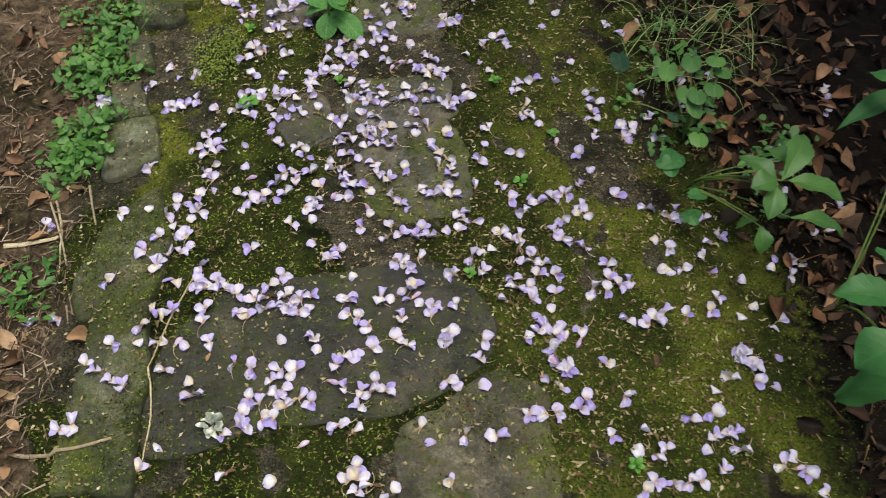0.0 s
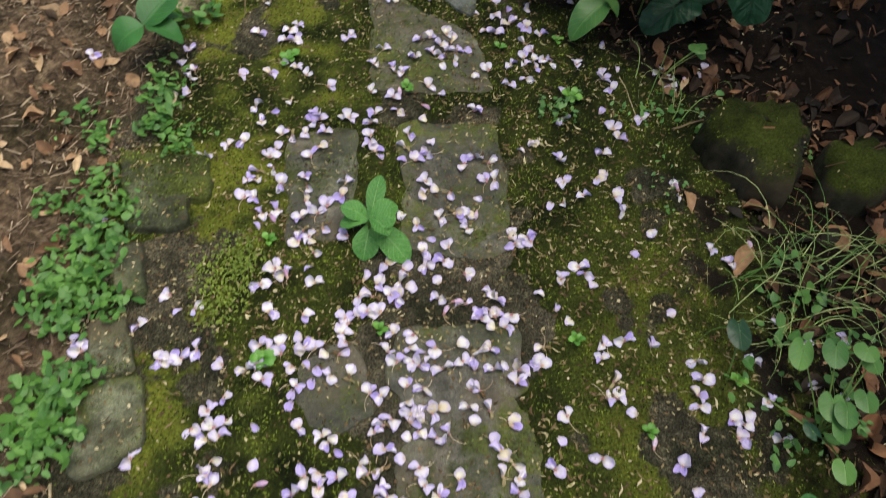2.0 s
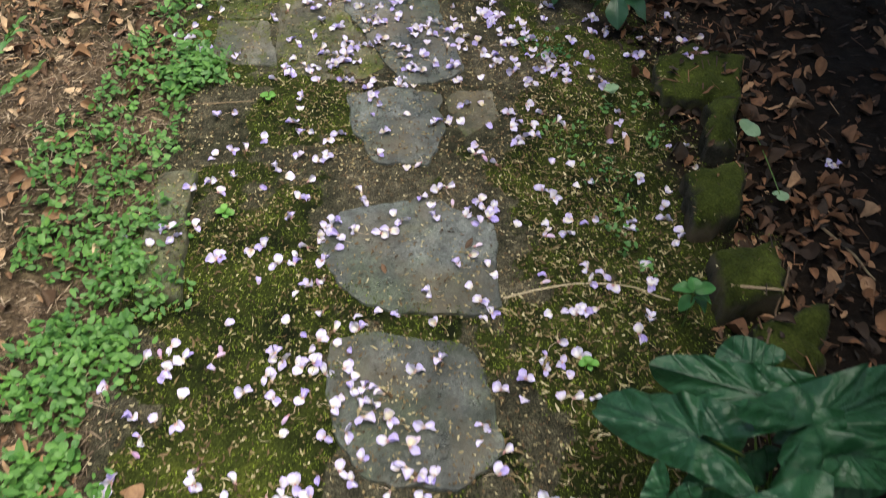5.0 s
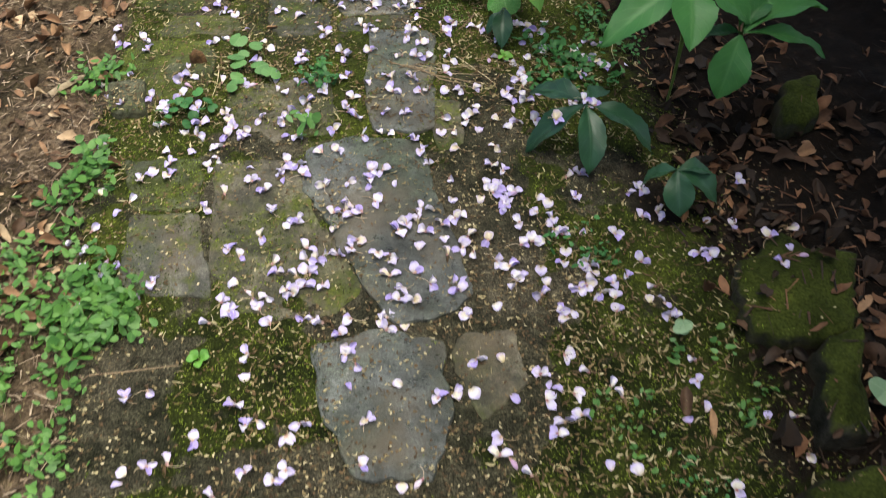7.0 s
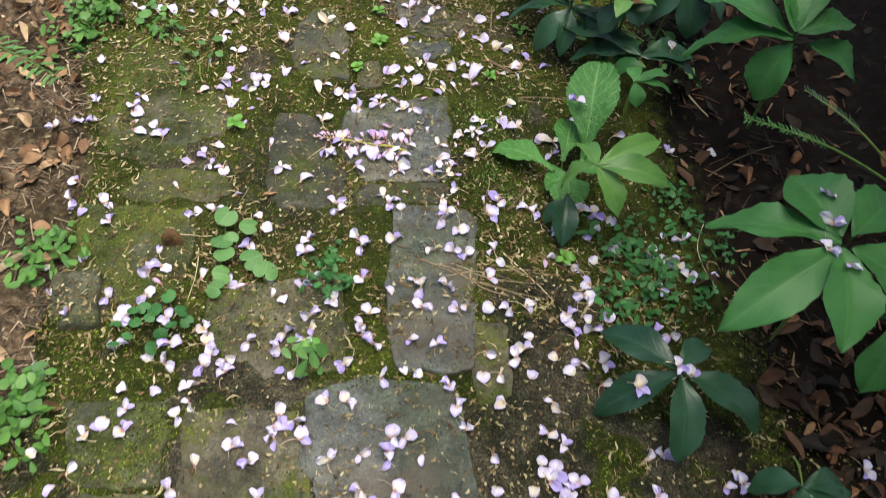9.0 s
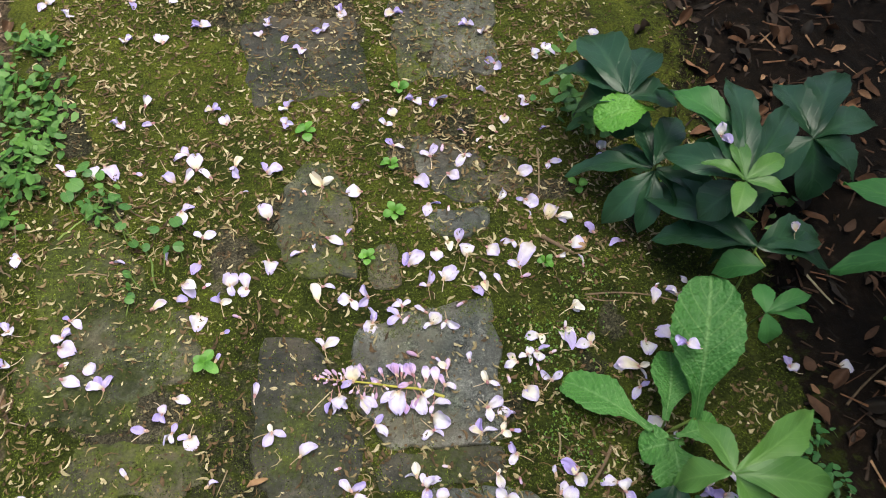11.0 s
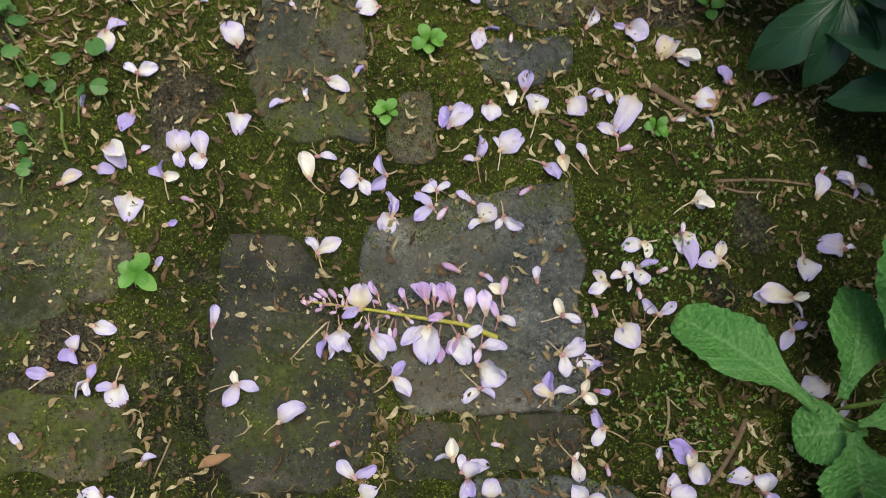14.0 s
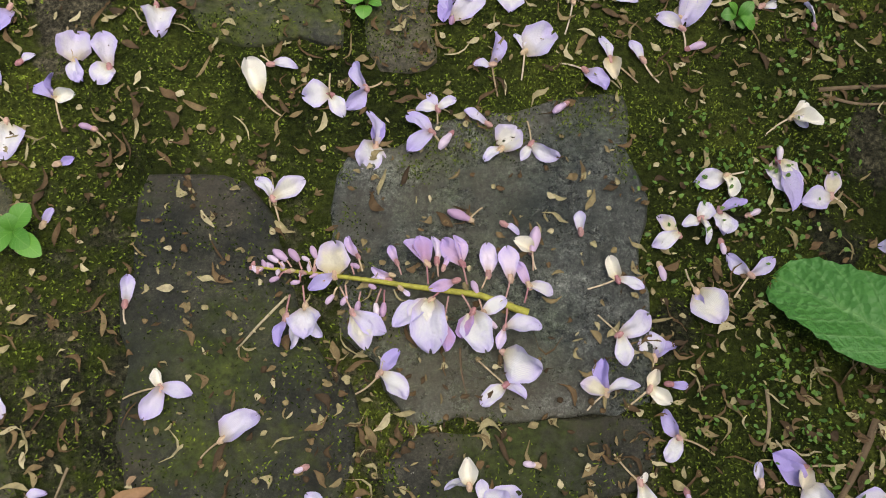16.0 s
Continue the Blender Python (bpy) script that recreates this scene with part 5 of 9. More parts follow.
SEED_RNG = np.random.default_rng(3)
for sx, sy in [(0.075, 0.701), (-0.159, 1.133), (-0.320, 1.073), (0.136, 1.139), (0.232, 1.002), (0.375, 1.095), (-0.369, 1.680), (-0.345, 1.276), (-0.322, 1.078), (-0.399, 2.069), (-0.594, 1.999), (0.016, 1.746), (-0.377, 1.668), (0.126, 1.779), (-0.352, 4.259), (-0.345, 4.173), (-0.382, 4.096), (-0.133, 4.090), (-0.070, 4.225), (-0.483, 4.323), (-0.406, 3.499), (-0.536, 2.988), (0.296, 0.387), (0.455, 0.822), (0.168, 0.890), (0.148, 1.632), (0.088, 2.326), (-0.563, 2.646), (-0.151, 1.622), (-0.339, 4.416), (-0.022, 3.676)]:
    seedling(sx, sy, SEED_RNG, SEED_RNG.uniform(0.011, 0.018))


def carpet(x, y, rx, ry, count, radius, rng, kind, label):
    """Low weeds: many small cupped leaves on thin stems, in one mesh."""
    pieces, stems, uvs = [], [], []
    a = rng.random(count) * 2 * np.pi
    r = np.sqrt(rng.random(count)) * rng.uniform(0.75, 1.15, count)
    tufts = max(3, count // 5)
    own = rng.integers(0, tufts, count)
    spread = max(radius * 2.6, 0.014)
    px = x + rx * (r * np.cos(a))[own] + spread * np.clip(rng.normal(0, 1, count), -1.3, 1.3)
    py = y + ry * (r * np.sin(a))[own] + spread * np.clip(rng.normal(0, 1, count), -1.3, 1.3)
    gz = surface(px, py)
    ring = np.linspace(0, 2 * np.pi, 8)[:-1]
    bare = (overgrown(px, py) < 0.32) & (rng.random(count) < 0.85)
    for k in np.nonzero(~bare)[0]:
        size = radius * rng.uniform(0.5, 1.25)
        h = gz[k] + 0.002 + radius * rng.uniform(0.3, 4.8)
        turn, lean = rng.random() * 6.28, rng.normal(0, 0.45, 2)
        ex, ey = size * 1.25 * (np.cos(ring) + 0.28 * np.cos(ring).clip(0) ** 3), size * 0.85 * np.sin(ring) * (1 - 0.25 * np.cos(ring))
        cx, cy = ex * np.cos(turn) - ey * np.sin(turn), ex * np.sin(turn) + ey * np.cos(turn)
        rim = np.column_stack([px[k] + cx, py[k] + cy, h + lean[0] * cx + lean[1] * cy + size * 0.22])
        v = np.vstack([rim, [px[k], py[k], h]])
        pieces.append((v, [(i, (i + 1) % 7, 7) for i in range(7)]))
        uvs.append(np.vstack([np.column_stack([0.5 + 0.5 * np.cos(ring), 0.5 + 0.5 * np.sin(ring)]), [[0.5, 0.5]]]))
        root = np.array([px[k] + rng.normal(0, 1.2 * radius), py[k] + rng.normal(0, 1.2 * radius), gz[k] - 0.004])
        top = np.array([px[k], py[k], h])
        e = np.array([0.0006, 0, 0])
        stems.append((np.array([root - e, root + e, top]), [(0, 1, 2)]))
    if not pieces:
        return
    v, f = joined(pieces)
    s, g = joined(stems)
    uv = np.vstack(uvs + [np.zeros((len(s), 2))])
    me = mesh_of("weeds", np.vstack([v, s]), np.vstack([f, g + len(v)]), [M[kind], M["stalk"]], np.r_[np.zeros(len(f)), np.ones(len(g))], uv)
    tagged(new("low_weeds", me), label, "weeds", "weeds beside the path", kind="stuff")


WEED_RNG = np.random.default_rng(77)
carpet(-0.139, 3.968, 0.069, 0.055, 260, 0.0013, WEED_RNG, "leaf_tiny", "tiny fresh green plants among the moss")
carpet(-0.125, 3.826, 0.044, 0.050, 150, 0.0013, WEED_RNG, "leaf_tiny", "tiny fresh green plants among the moss")
carpet(-0.074, 4.051, 0.042, 0.041, 90, 0.0013, WEED_RNG, "leaf_tiny", "tiny fresh green plants among the moss")
carpet(0.055, 3.725, 0.076, 0.053, 72, 0.0053, WEED_RNG, "leaf_mid", "low chickweed with small round green leaves")
carpet(0.136, 3.644, 0.074, 0.050, 72, 0.0053, WEED_RNG, "leaf_mid", "low chickweed with small round green leaves")
carpet(0.060, 3.598, 0.056, 0.040, 46, 0.0053, WEED_RNG, "leaf_mid", "low chickweed with small round green leaves")
carpet(0.195, 2.599, 0.062, 0.081, 39, 0.0046, WEED_RNG, "leaf_bright", "low chickweed with small round green leaves")
carpet(0.288, 2.863, 0.058, 0.084, 24, 0.0046, WEED_RNG, "leaf_bright", "low chickweed with small round green leaves")
carpet(-0.922, 4.442, 0.058, 0.089, 143, 0.0062, WEED_RNG, "leaf_weed", "low chickweed with small round green leaves")
carpet(-0.889, 4.233, 0.045, 0.089, 121, 0.0062, WEED_RNG, "leaf_weed", "low chickweed with small round green leaves")
carpet(-0.883, 4.341, 0.056, 0.070, 110, 0.0057, WEED_RNG, "leaf_weed", "low chickweed with small round green leaves")
carpet(0.521, 1.160, 0.077, 0.092, 39, 0.0079, WEED_RNG, "leaf_bright", "clover and round-leaved weeds")
carpet(0.669, 1.015, 0.063, 0.084, 39, 0.0079, WEED_RNG, "leaf_bright", "clover and round-leaved weeds")
carpet(0.566, 0.881, 0.069, 0.075, 39, 0.0066, WEED_RNG, "leaf_bright", "clover and round-leaved weeds")
carpet(0.485, 1.274, 0.068, 0.084, 30, 0.0059, WEED_RNG, "leaf_bright", "low chickweed with small round green leaves")
carpet(0.477, 1.081, 0.052, 0.058, 14, 0.0073, WEED_RNG, "leaf_bright", "clover and round-leaved weeds")
carpet(0.518, 1.012, 0.042, 0.064, 14, 0.0073, WEED_RNG, "leaf_bright", "clover and round-leaved weeds")
carpet(0.449, 0.975, 0.041, 0.045, 18, 0.0053, WEED_RNG, "leaf_bright", "low chickweed with small round green leaves")
carpet(-0.612, 1.254, 0.065, 0.144, 165, 0.0053, WEED_RNG, "leaf_weed", "low chickweed with small round green leaves")
carpet(-0.598, 0.956, 0.068, 0.085, 209, 0.0062, WEED_RNG, "leaf_weed", "low chickweed with small round green leaves")
carpet(-0.605, 0.699, 0.052, 0.064, 77, 0.0053, WEED_RNG, "leaf_weed", "low chickweed with small round green leaves")
carpet(-0.611, 1.156, 0.077, 0.062, 220, 0.0053, WEED_RNG, "leaf_weed", "low chickweed with small round green leaves")
carpet(-0.608, 0.964, 0.048, 0.048, 132, 0.0053, WEED_RNG, "leaf_weed", "low chickweed with small round green leaves")
carpet(-0.617, 1.235, 0.051, 0.051, 99, 0.0062, WEED_RNG, "leaf_weed", "low chickweed with small round green leaves")
carpet(-0.724, 2.062, 0.097, 0.080, 310, 0.0053, WEED_RNG, "leaf_weed", "low chickweed with small round green leaves")
carpet(-0.710, 1.909, 0.076, 0.072, 263, 0.0057, WEED_RNG, "leaf_weed", "low chickweed with small round green leaves")
carpet(-0.562, 1.492, 0.034, 0.026, 44, 0.0062, WEED_RNG, "leaf_weed", "low chickweed with small round green leaves")
carpet(-0.694, 1.491, 0.051, 0.047, 66, 0.0053, WEED_RNG, "leaf_weed", "low chickweed with small round green leaves")
carpet(-0.664, 1.340, 0.056, 0.045, 88, 0.0053, WEED_RNG, "leaf_weed", "low chickweed with small round green leaves")
carpet(-0.623, 1.171, 0.051, 0.031, 88, 0.0062, WEED_RNG, "leaf_weed", "low chickweed with small round green leaves")
carpet(-0.563, 1.757, 0.038, 0.038, 16, 0.0070, WEED_RNG, "leaf_weed", "clover and round-leaved weeds")
carpet(-0.574, 1.593, 0.054, 0.055, 77, 0.0057, WEED_RNG, "leaf_weed", "low chickweed with small round green leaves")
carpet(-0.712, 1.994, 0.108, 0.110, 434, 0.0057, WEED_RNG, "leaf_weed", "low chickweed with small round green leaves")
carpet(-0.731, 2.527, 0.112, 0.167, 403, 0.0053, WEED_RNG, "leaf_weed", "low chickweed with small round green leaves")
carpet(-0.737, 1.897, 0.052, 0.052, 124, 0.0057, WEED_RNG, "leaf_weed", "low chickweed with small round green leaves")
carpet(-0.532, 1.751, 0.024, 0.027, 14, 0.0079, WEED_RNG, "leaf_weed", "clover and round-leaved weeds")
carpet(-0.764, 2.301, 0.123, 0.101, 310, 0.0053, WEED_RNG, "leaf_weed", "low chickweed with small round green leaves")
carpet(-0.849, 2.834, 0.160, 0.181, 589, 0.0057, WEED_RNG, "leaf_weed", "low chickweed with small round green leaves")
carpet(-0.843, 3.119, 0.089, 0.144, 232, 0.0053, WEED_RNG, "leaf_weed", "low chickweed with small round green leaves")
carpet(-0.835, 2.575, 0.103, 0.083, 248, 0.0057, WEED_RNG, "leaf_weed", "low chickweed with small round green leaves")
carpet(-0.755, 2.354, 0.111, 0.068, 279, 0.0062, WEED_RNG, "leaf_weed", "low chickweed with small round green leaves")
carpet(-0.774, 2.248, 0.070, 0.051, 186, 0.0062, WEED_RNG, "leaf_weed", "low chickweed with small round green leaves")
carpet(-0.741, 2.126, 0.058, 0.041, 139, 0.0070, WEED_RNG, "leaf_weed", "clover and round-leaved weeds")
carpet(-0.721, 2.498, 0.059, 0.076, 139, 0.0057, WEED_RNG, "leaf_weed", "low chickweed with small round green leaves")
carpet(-0.620, 2.450, 0.029, 0.049, 62, 0.0053, WEED_RNG, "leaf_weed", "low chickweed with small round green leaves")
carpet(-0.714, 3.069, 0.086, 0.084, 372, 0.0070, WEED_RNG, "leaf_weed", "clover and round-leaved weeds")
carpet(-0.817, 3.357, 0.063, 0.089, 99, 0.0070, WEED_RNG, "leaf_weed", "clover and round-leaved weeds")
carpet(-0.823, 3.647, 0.041, 0.072, 44, 0.0070, WEED_RNG, "leaf_weed", "clover and round-leaved weeds")
carpet(-0.395, 3.627, 0.035, 0.041, 77, 0.0048, WEED_RNG, "leaf_mid", "low chickweed with small round green leaves")
carpet(-0.406, 3.485, 0.023, 0.025, 12, 0.0070, WEED_RNG, "leaf_bright", "clover and round-leaved weeds")
carpet(-0.910, 4.182, 0.074, 0.074, 121, 0.0062, WEED_RNG, "leaf_weed", "low chickweed with small round green leaves")
carpet(-0.849, 3.654, 0.034, 0.064, 44, 0.0070, WEED_RNG, "leaf_weed", "clover and round-leaved weeds")
carpet(-0.787, 3.393, 0.026, 0.050, 39, 0.0079, WEED_RNG, "leaf_weed", "clover and round-leaved weeds")
carpet(-0.775, 4.193, 0.037, 0.037, 37, 0.0044, WEED_RNG, "leaf_weed", "low chickweed with small round green leaves")
carpet(0.149, 1.607, 0.059, 0.041, 39, 0.0040, WEED_RNG, "leaf_bright", "low chickweed with small round green leaves")
carpet(0.258, 1.610, 0.051, 0.046, 24, 0.0040, WEED_RNG, "leaf_bright", "low chickweed with small round green leaves")
carpet(0.352, 1.629, 0.034, 0.037, 18, 0.0046, WEED_RNG, "leaf_bright", "low chickweed with small round green leaves")
carpet(0.377, 1.091, 0.030, 0.030, 8, 0.0073, WEED_RNG, "leaf_bright", "clover and round-leaved weeds")
carpet(0.505, 1.523, 0.041, 0.055, 12, 0.0046, WEED_RNG, "leaf_bright", "low chickweed with small round green leaves")
carpet(0.135, 1.614, 0.041, 0.041, 24, 0.0040, WEED_RNG, "leaf_bright", "low chickweed with small round green leaves")
carpet(0.093, 2.875, 0.070, 0.068, 39, 0.0036, WEED_RNG, "leaf_bright", "low chickweed with small round green leaves")
carpet(0.227, 3.025, 0.062, 0.058, 18, 0.0053, WEED_RNG, "leaf_bright", "low chickweed with small round green leaves")
carpet(0.169, 2.730, 0.066, 0.090, 52, 0.0026, WEED_RNG, "leaf_mid", "low chickweed with small round green leaves")
carpet(0.213, 3.738, 0.070, 0.056, 59, 0.0046, WEED_RNG, "leaf_mid", "low chickweed with small round green leaves")
carpet(0.151, 3.635, 0.074, 0.050, 59, 0.0046, WEED_RNG, "leaf_mid", "low chickweed with small round green leaves")
carpet(0.073, 3.196, 0.062, 0.060, 46, 0.0040, WEED_RNG, "leaf_mid", "low chickweed with small round green leaves")
carpet(0.179, 3.816, 0.069, 0.084, 46, 0.0046, WEED_RNG, "leaf_mid", "low chickweed with small round green leaves")
carpet(0.087, 4.219, 0.092, 0.067, 39, 0.0073, WEED_RNG, "leaf_bright", "clover and round-leaved weeds")
carpet(0.219, 4.159, 0.063, 0.066, 24, 0.0079, WEED_RNG, "leaf_bright", "clover and round-leaved weeds")
carpet(-0.053, 4.372, 0.043, 0.040, 37, 0.0088, WEED_RNG, "leaf_bright", "clover and round-leaved weeds")
carpet(-0.068, 4.400, 0.044, 0.091, 30, 0.0088, WEED_RNG, "leaf_bright", "clover and round-leaved weeds")
carpet(-0.426, 1.967, 0.027, 0.033, 30, 0.0053, WEED_RNG, "leaf_bright", "low chickweed with small round green leaves")
carpet(-0.423, 1.995, 0.032, 0.045, 24, 0.0053, WEED_RNG, "leaf_bright", "low chickweed with small round green leaves")
carpet(-0.516, 1.445, 0.050, 0.041, 66, 0.0044, WEED_RNG, "leaf_weed", "low chickweed with small round green leaves")
carpet(0.304, 1.465, 0.080, 0.078, 24, 0.0033, WEED_RNG, "leaf_bright", "low chickweed with small round green leaves")
carpet(-0.801, 3.207, 0.052, 0.131, 55, 0.0053, WEED_RNG, "leaf_weed", "low chickweed with small round green leaves")
carpet(-0.405, 1.194, 0.041, 0.078, 506, 0.0018, WEED_RNG, "leaf_lime", "feathery yellow-green moss cushion")
carpet(-0.379, 1.245, 0.028, 0.047, 220, 0.0018, WEED_RNG, "leaf_lime", "feathery yellow-green moss cushion")


def lichen_tuft(x, y, size):
    """A crumpled tuft of thin lobes."""
    rng = np.random.default_rng(6)
    ob = thing("lichen", (x, y, float(surface(x, y)[0])), "pale grey-green lichen tuft on a dark slab", "lichen")
    for k in range(16):
        a, r = k * 2.4, size * (0.15 + 0.6 * rng.random())
        v, f, _ = sheet(size * rng.uniform(0.5, 0.8), size * rng.uniform(0.4, 0.7), ROUND, rng.uniform(0.3, 1.2), 0.2, rng.uniform(-0.4, 0.6), rng)
        v = turned(v, rng.normal(0, 0.4), rng.uniform(-0.7, 0.1), a, (r * 0.5 * math.cos(a), r * 0.5 * math.sin(a), 0.004 + 0.004 * rng.random()))
        part_of("lobe", mesh_of("lobe", v, f, [M["lichen"]]), ob)


# ---- twigs, stems and grass ----
def twig(a, b, radius, rng, label="dry broken twig lying on the ground", kind="twig"):
    a, b = np.array(a), np.array(b)
    k = np.linspace(0, 1, 12)
    side = np.array([-(b - a)[1], (b - a)[0]])
    bow = rng.normal(0, 0.05)
    xy = a + (b - a) * k[:, None] + side * (bow * np.sin(np.pi * k) + 0.012 * (fbm(k * 5 + rng.random() * 40, k * 0) - 0.5))[:, None]
    z = surface(xy[:, 0], xy[:, 1]) + radius * 0.8
    z = np.maximum(z, np.linspace(z[0], z[-1], 12) - 0.004)
    line = np.column_stack([xy, z])
    v, f = tube(line - line[0], radius * np.linspace(1.1, 0.7, 12) * (1 + 0.25 * (fbm(k * 9, k * 0 + rng.random() * 9) - 0.5)), 6)
    ob = new("twig", mesh_of("twig", v, f, [M[kind]]))
    ob.location = line[0]
    tagged(ob, label, "twig", "twigs on the ground")


TWIG_RNG = np.random.default_rng(12)
twig((-0.681, 0.764), (-0.598, 0.785), 0.0040, TWIG_RNG, "pale bleached twig on the earth", "straw")
twig((-0.618, 0.855), (-0.576, 0.708), 0.0020, TWIG_RNG, "pale straw on the earth", "straw")
twig((-0.354, 0.711), (-0.393, 0.531), 0.0016, TWIG_RNG, "long pale straw bent over the slab", "straw")
twig((-0.393, 0.531), (-0.379, 0.399), 0.0014, TWIG_RNG, "long pale straw bent over the slab", "straw")
twig((-0.577, 0.418), (-0.421, 0.423), 0.0030, TWIG_RNG)
twig((-0.046, 2.461), (0.250, 2.480), 0.0020, TWIG_RNG)
twig((0.335, 2.463), (0.440, 2.454), 0.0030, TWIG_RNG)
twig((0.366, 2.343), (0.470, 2.569), 0.0020, TWIG_RNG)
twig((-0.256, 3.666), (-0.066, 3.602), 0.0012, TWIG_RNG)
twig((-0.229, 3.658), (-0.058, 3.628), 0.0009, TWIG_RNG)
twig((-0.211, 3.635), (-0.058, 3.655), 0.0008, TWIG_RNG)
twig((-0.202, 3.649), (-0.114, 3.605), 0.0016, TWIG_RNG)
twig((-0.175, 3.660), (-0.057, 3.613), 0.0008, TWIG_RNG)
twig((-0.238, 3.649), (-0.086, 3.643), 0.0008, TWIG_RNG)
twig((-0.158, 3.629), (-0.071, 3.591), 0.0009, TWIG_RNG)
twig((-0.139, 3.662), (-0.050, 3.644), 0.0007, TWIG_RNG)
twig((-0.202, 3.659), (-0.122, 3.631), 0.0008, TWIG_RNG)
twig((-0.124, 4.301), (-0.133, 4.195), 0.0016, TWIG_RNG)
twig((-0.082, 4.040), (0.061, 4.026), 0.0014, TWIG_RNG)
twig((-0.785, 4.068), (-0.731, 4.068), 0.0012, TWIG_RNG)
twig((-0.795, 3.150), (-0.765, 3.215), 0.0030, TWIG_RNG)
twig((-0.924, 3.595), (-0.854, 3.705), 0.0070, TWIG_RNG)
twig((-0.653, 0.895), (-0.563, 0.718), 0.0020, TWIG_RNG)
twig((-1.044, 2.201), (-0.944, 2.271), 0.0040, TWIG_RNG)
twig((-1.038, 2.185), (-0.957, 2.148), 0.0030, TWIG_RNG)
twig((-0.997, 2.083), (-0.923, 1.971), 0.0050, TWIG_RNG)
twig((-0.941, 1.943), (-0.912, 2.000), 0.0040, TWIG_RNG)
twig((0.334, 1.587), (0.397, 1.621), 0.0020, TWIG_RNG)
twig((0.243, 1.700), (0.267, 1.580), 0.0010, TWIG_RNG)
twig((0.232, 4.112), (0.285, 4.039), 0.0020, TWIG_RNG)
twig((0.256, 3.884), (0.399, 3.974), 0.0016, TWIG_RNG)
twig((0.561, 2.676), (0.633, 2.540), 0.0030, TWIG_RNG)
twig((-0.825, 1.536), (-0.784, 1.598), 0.0020, TWIG_RNG)
twig((-0.565, 0.880), (-0.535, 0.797), 0.0020, TWIG_RNG)
twig((-0.731, 1.424), (-0.640, 1.470), 0.0015, TWIG_RNG)
twig((-0.698, 2.968), (-0.566, 2.981), 0.0015, TWIG_RNG)
twig((-0.488, 1.862), (-0.461, 1.959), 0.0009, TWIG_RNG)
twig((-0.474, 1.790), (-0.454, 1.963), 0.0010, TWIG_RNG)
twig((-0.079, 4.037), (-0.036, 4.031), 0.0012, TWIG_RNG)
twig((-0.139, 3.843), (-0.145, 3.807), 0.0012, TWIG_RNG)
twig((-0.810, 4.124), (-0.782, 4.162), 0.0015, TWIG_RNG, "green creeping runner stem over the moss", "stalk")
twig((-0.782, 4.162), (-0.767, 4.193), 0.0015, TWIG_RNG, "green creeping runner stem over the moss", "stalk")
twig((-0.775, 4.222), (-0.743, 4.178), 0.0015, TWIG_RNG, "green creeping runner stem over the moss", "stalk")
twig((-0.743, 4.178), (-0.708, 4.124), 0.0015, TWIG_RNG, "green creeping runner stem over the moss", "stalk")
twig((-0.708, 4.124), (-0.676, 4.087), 0.0015, TWIG_RNG, "green creeping runner stem over the moss", "stalk")
twig((-0.676, 4.087), (-0.661, 4.042), 0.0015, TWIG_RNG, "green creeping runner stem over the moss", "stalk")
twig((-0.782, 4.185), (-0.746, 4.161), 0.0015, TWIG_RNG, "green creeping runner stem over the moss", "stalk")
twig((-0.746, 4.161), (-0.708, 4.124), 0.0015, TWIG_RNG, "green creeping runner stem over the moss", "stalk")
twig((-0.721, 4.177), (-0.683, 4.163), 0.0014, TWIG_RNG)
twig((-0.133, 4.137), (-0.090, 4.108), 0.0032, TWIG_RNG)
twig((-0.401, 4.183), (-0.399, 4.159), 0.0014, TWIG_RNG)
twig((-0.075, 3.825), (-0.111, 3.772), 0.0022, TWIG_RNG)
twig((-0.424, 3.899), (-0.453, 3.866), 0.0009, TWIG_RNG)
twig((-0.543, 3.800), (-0.552, 3.770), 0.0008, TWIG_RNG)
twig((-0.322, 3.867), (-0.317, 3.835), 0.0007, TWIG_RNG)
twig((-0.120, 3.685), (-0.047, 3.601), 0.001, TWIG_RNG, "fine dry stem lying on the moss", "straw")
twig((-0.146, 3.676), (-0.075, 3.637), 0.0009, TWIG_RNG, "fine dry stem lying on the moss", "straw")
twig((-0.603, 3.675), (-0.602, 3.577), 0.001, TWIG_RNG, "fine dry stem lying on the moss", "straw")
twig((-0.657, 3.700), (-0.586, 3.699), 0.0009, TWIG_RNG, "fine dry stem lying on the moss", "straw")
twig((0.229, 3.776), (0.216, 3.676), 0.0007, TWIG_RNG, "fine dry stem lying on the moss", "straw")


def grass_clump(x, y, count, reach, label):
    rng = np.random.default_rng(int(x * 1000) + 7)
    z = float(surface(x, y)[0])
    ob = thing("grass_clump", (x, y, z), label, "grass")
    for k in range(count):
        a, r = rng.random() * 6.28, reach * rng.uniform(0.5, 1.1)
        t = np.linspace(0, 1, 9)
        h = rng.uniform(0.02, 0.09)
        bend = rng.normal(0, 0.9)
        ang = a + bend * t
        ox, oy = rng.normal(0, reach * 0.4, 2)
        line = np.column_stack([ox + r * t * np.cos(ang), oy + r * t * np.sin(ang), h * np.sin(np.pi * 0.75 * t) - 0.004])
        w = 0.0012 * (1 - 0.8 * t)
        d = np.column_stack([-np.sin(ang), np.cos(ang), 0 * t])
        v = np.vstack([line + d * w[:, None], line + [0, 0, 0.0006], line - d * w[:, None]])
        f = [(i, i + 1, 10 + i, 9 + i) for i in range(8)] + [(9 + i, 10 + i, 19 + i, 18 + i) for i in range(8)]
        part_of("blade", mesh_of("blade", v, f, [M["grass"]]), ob)


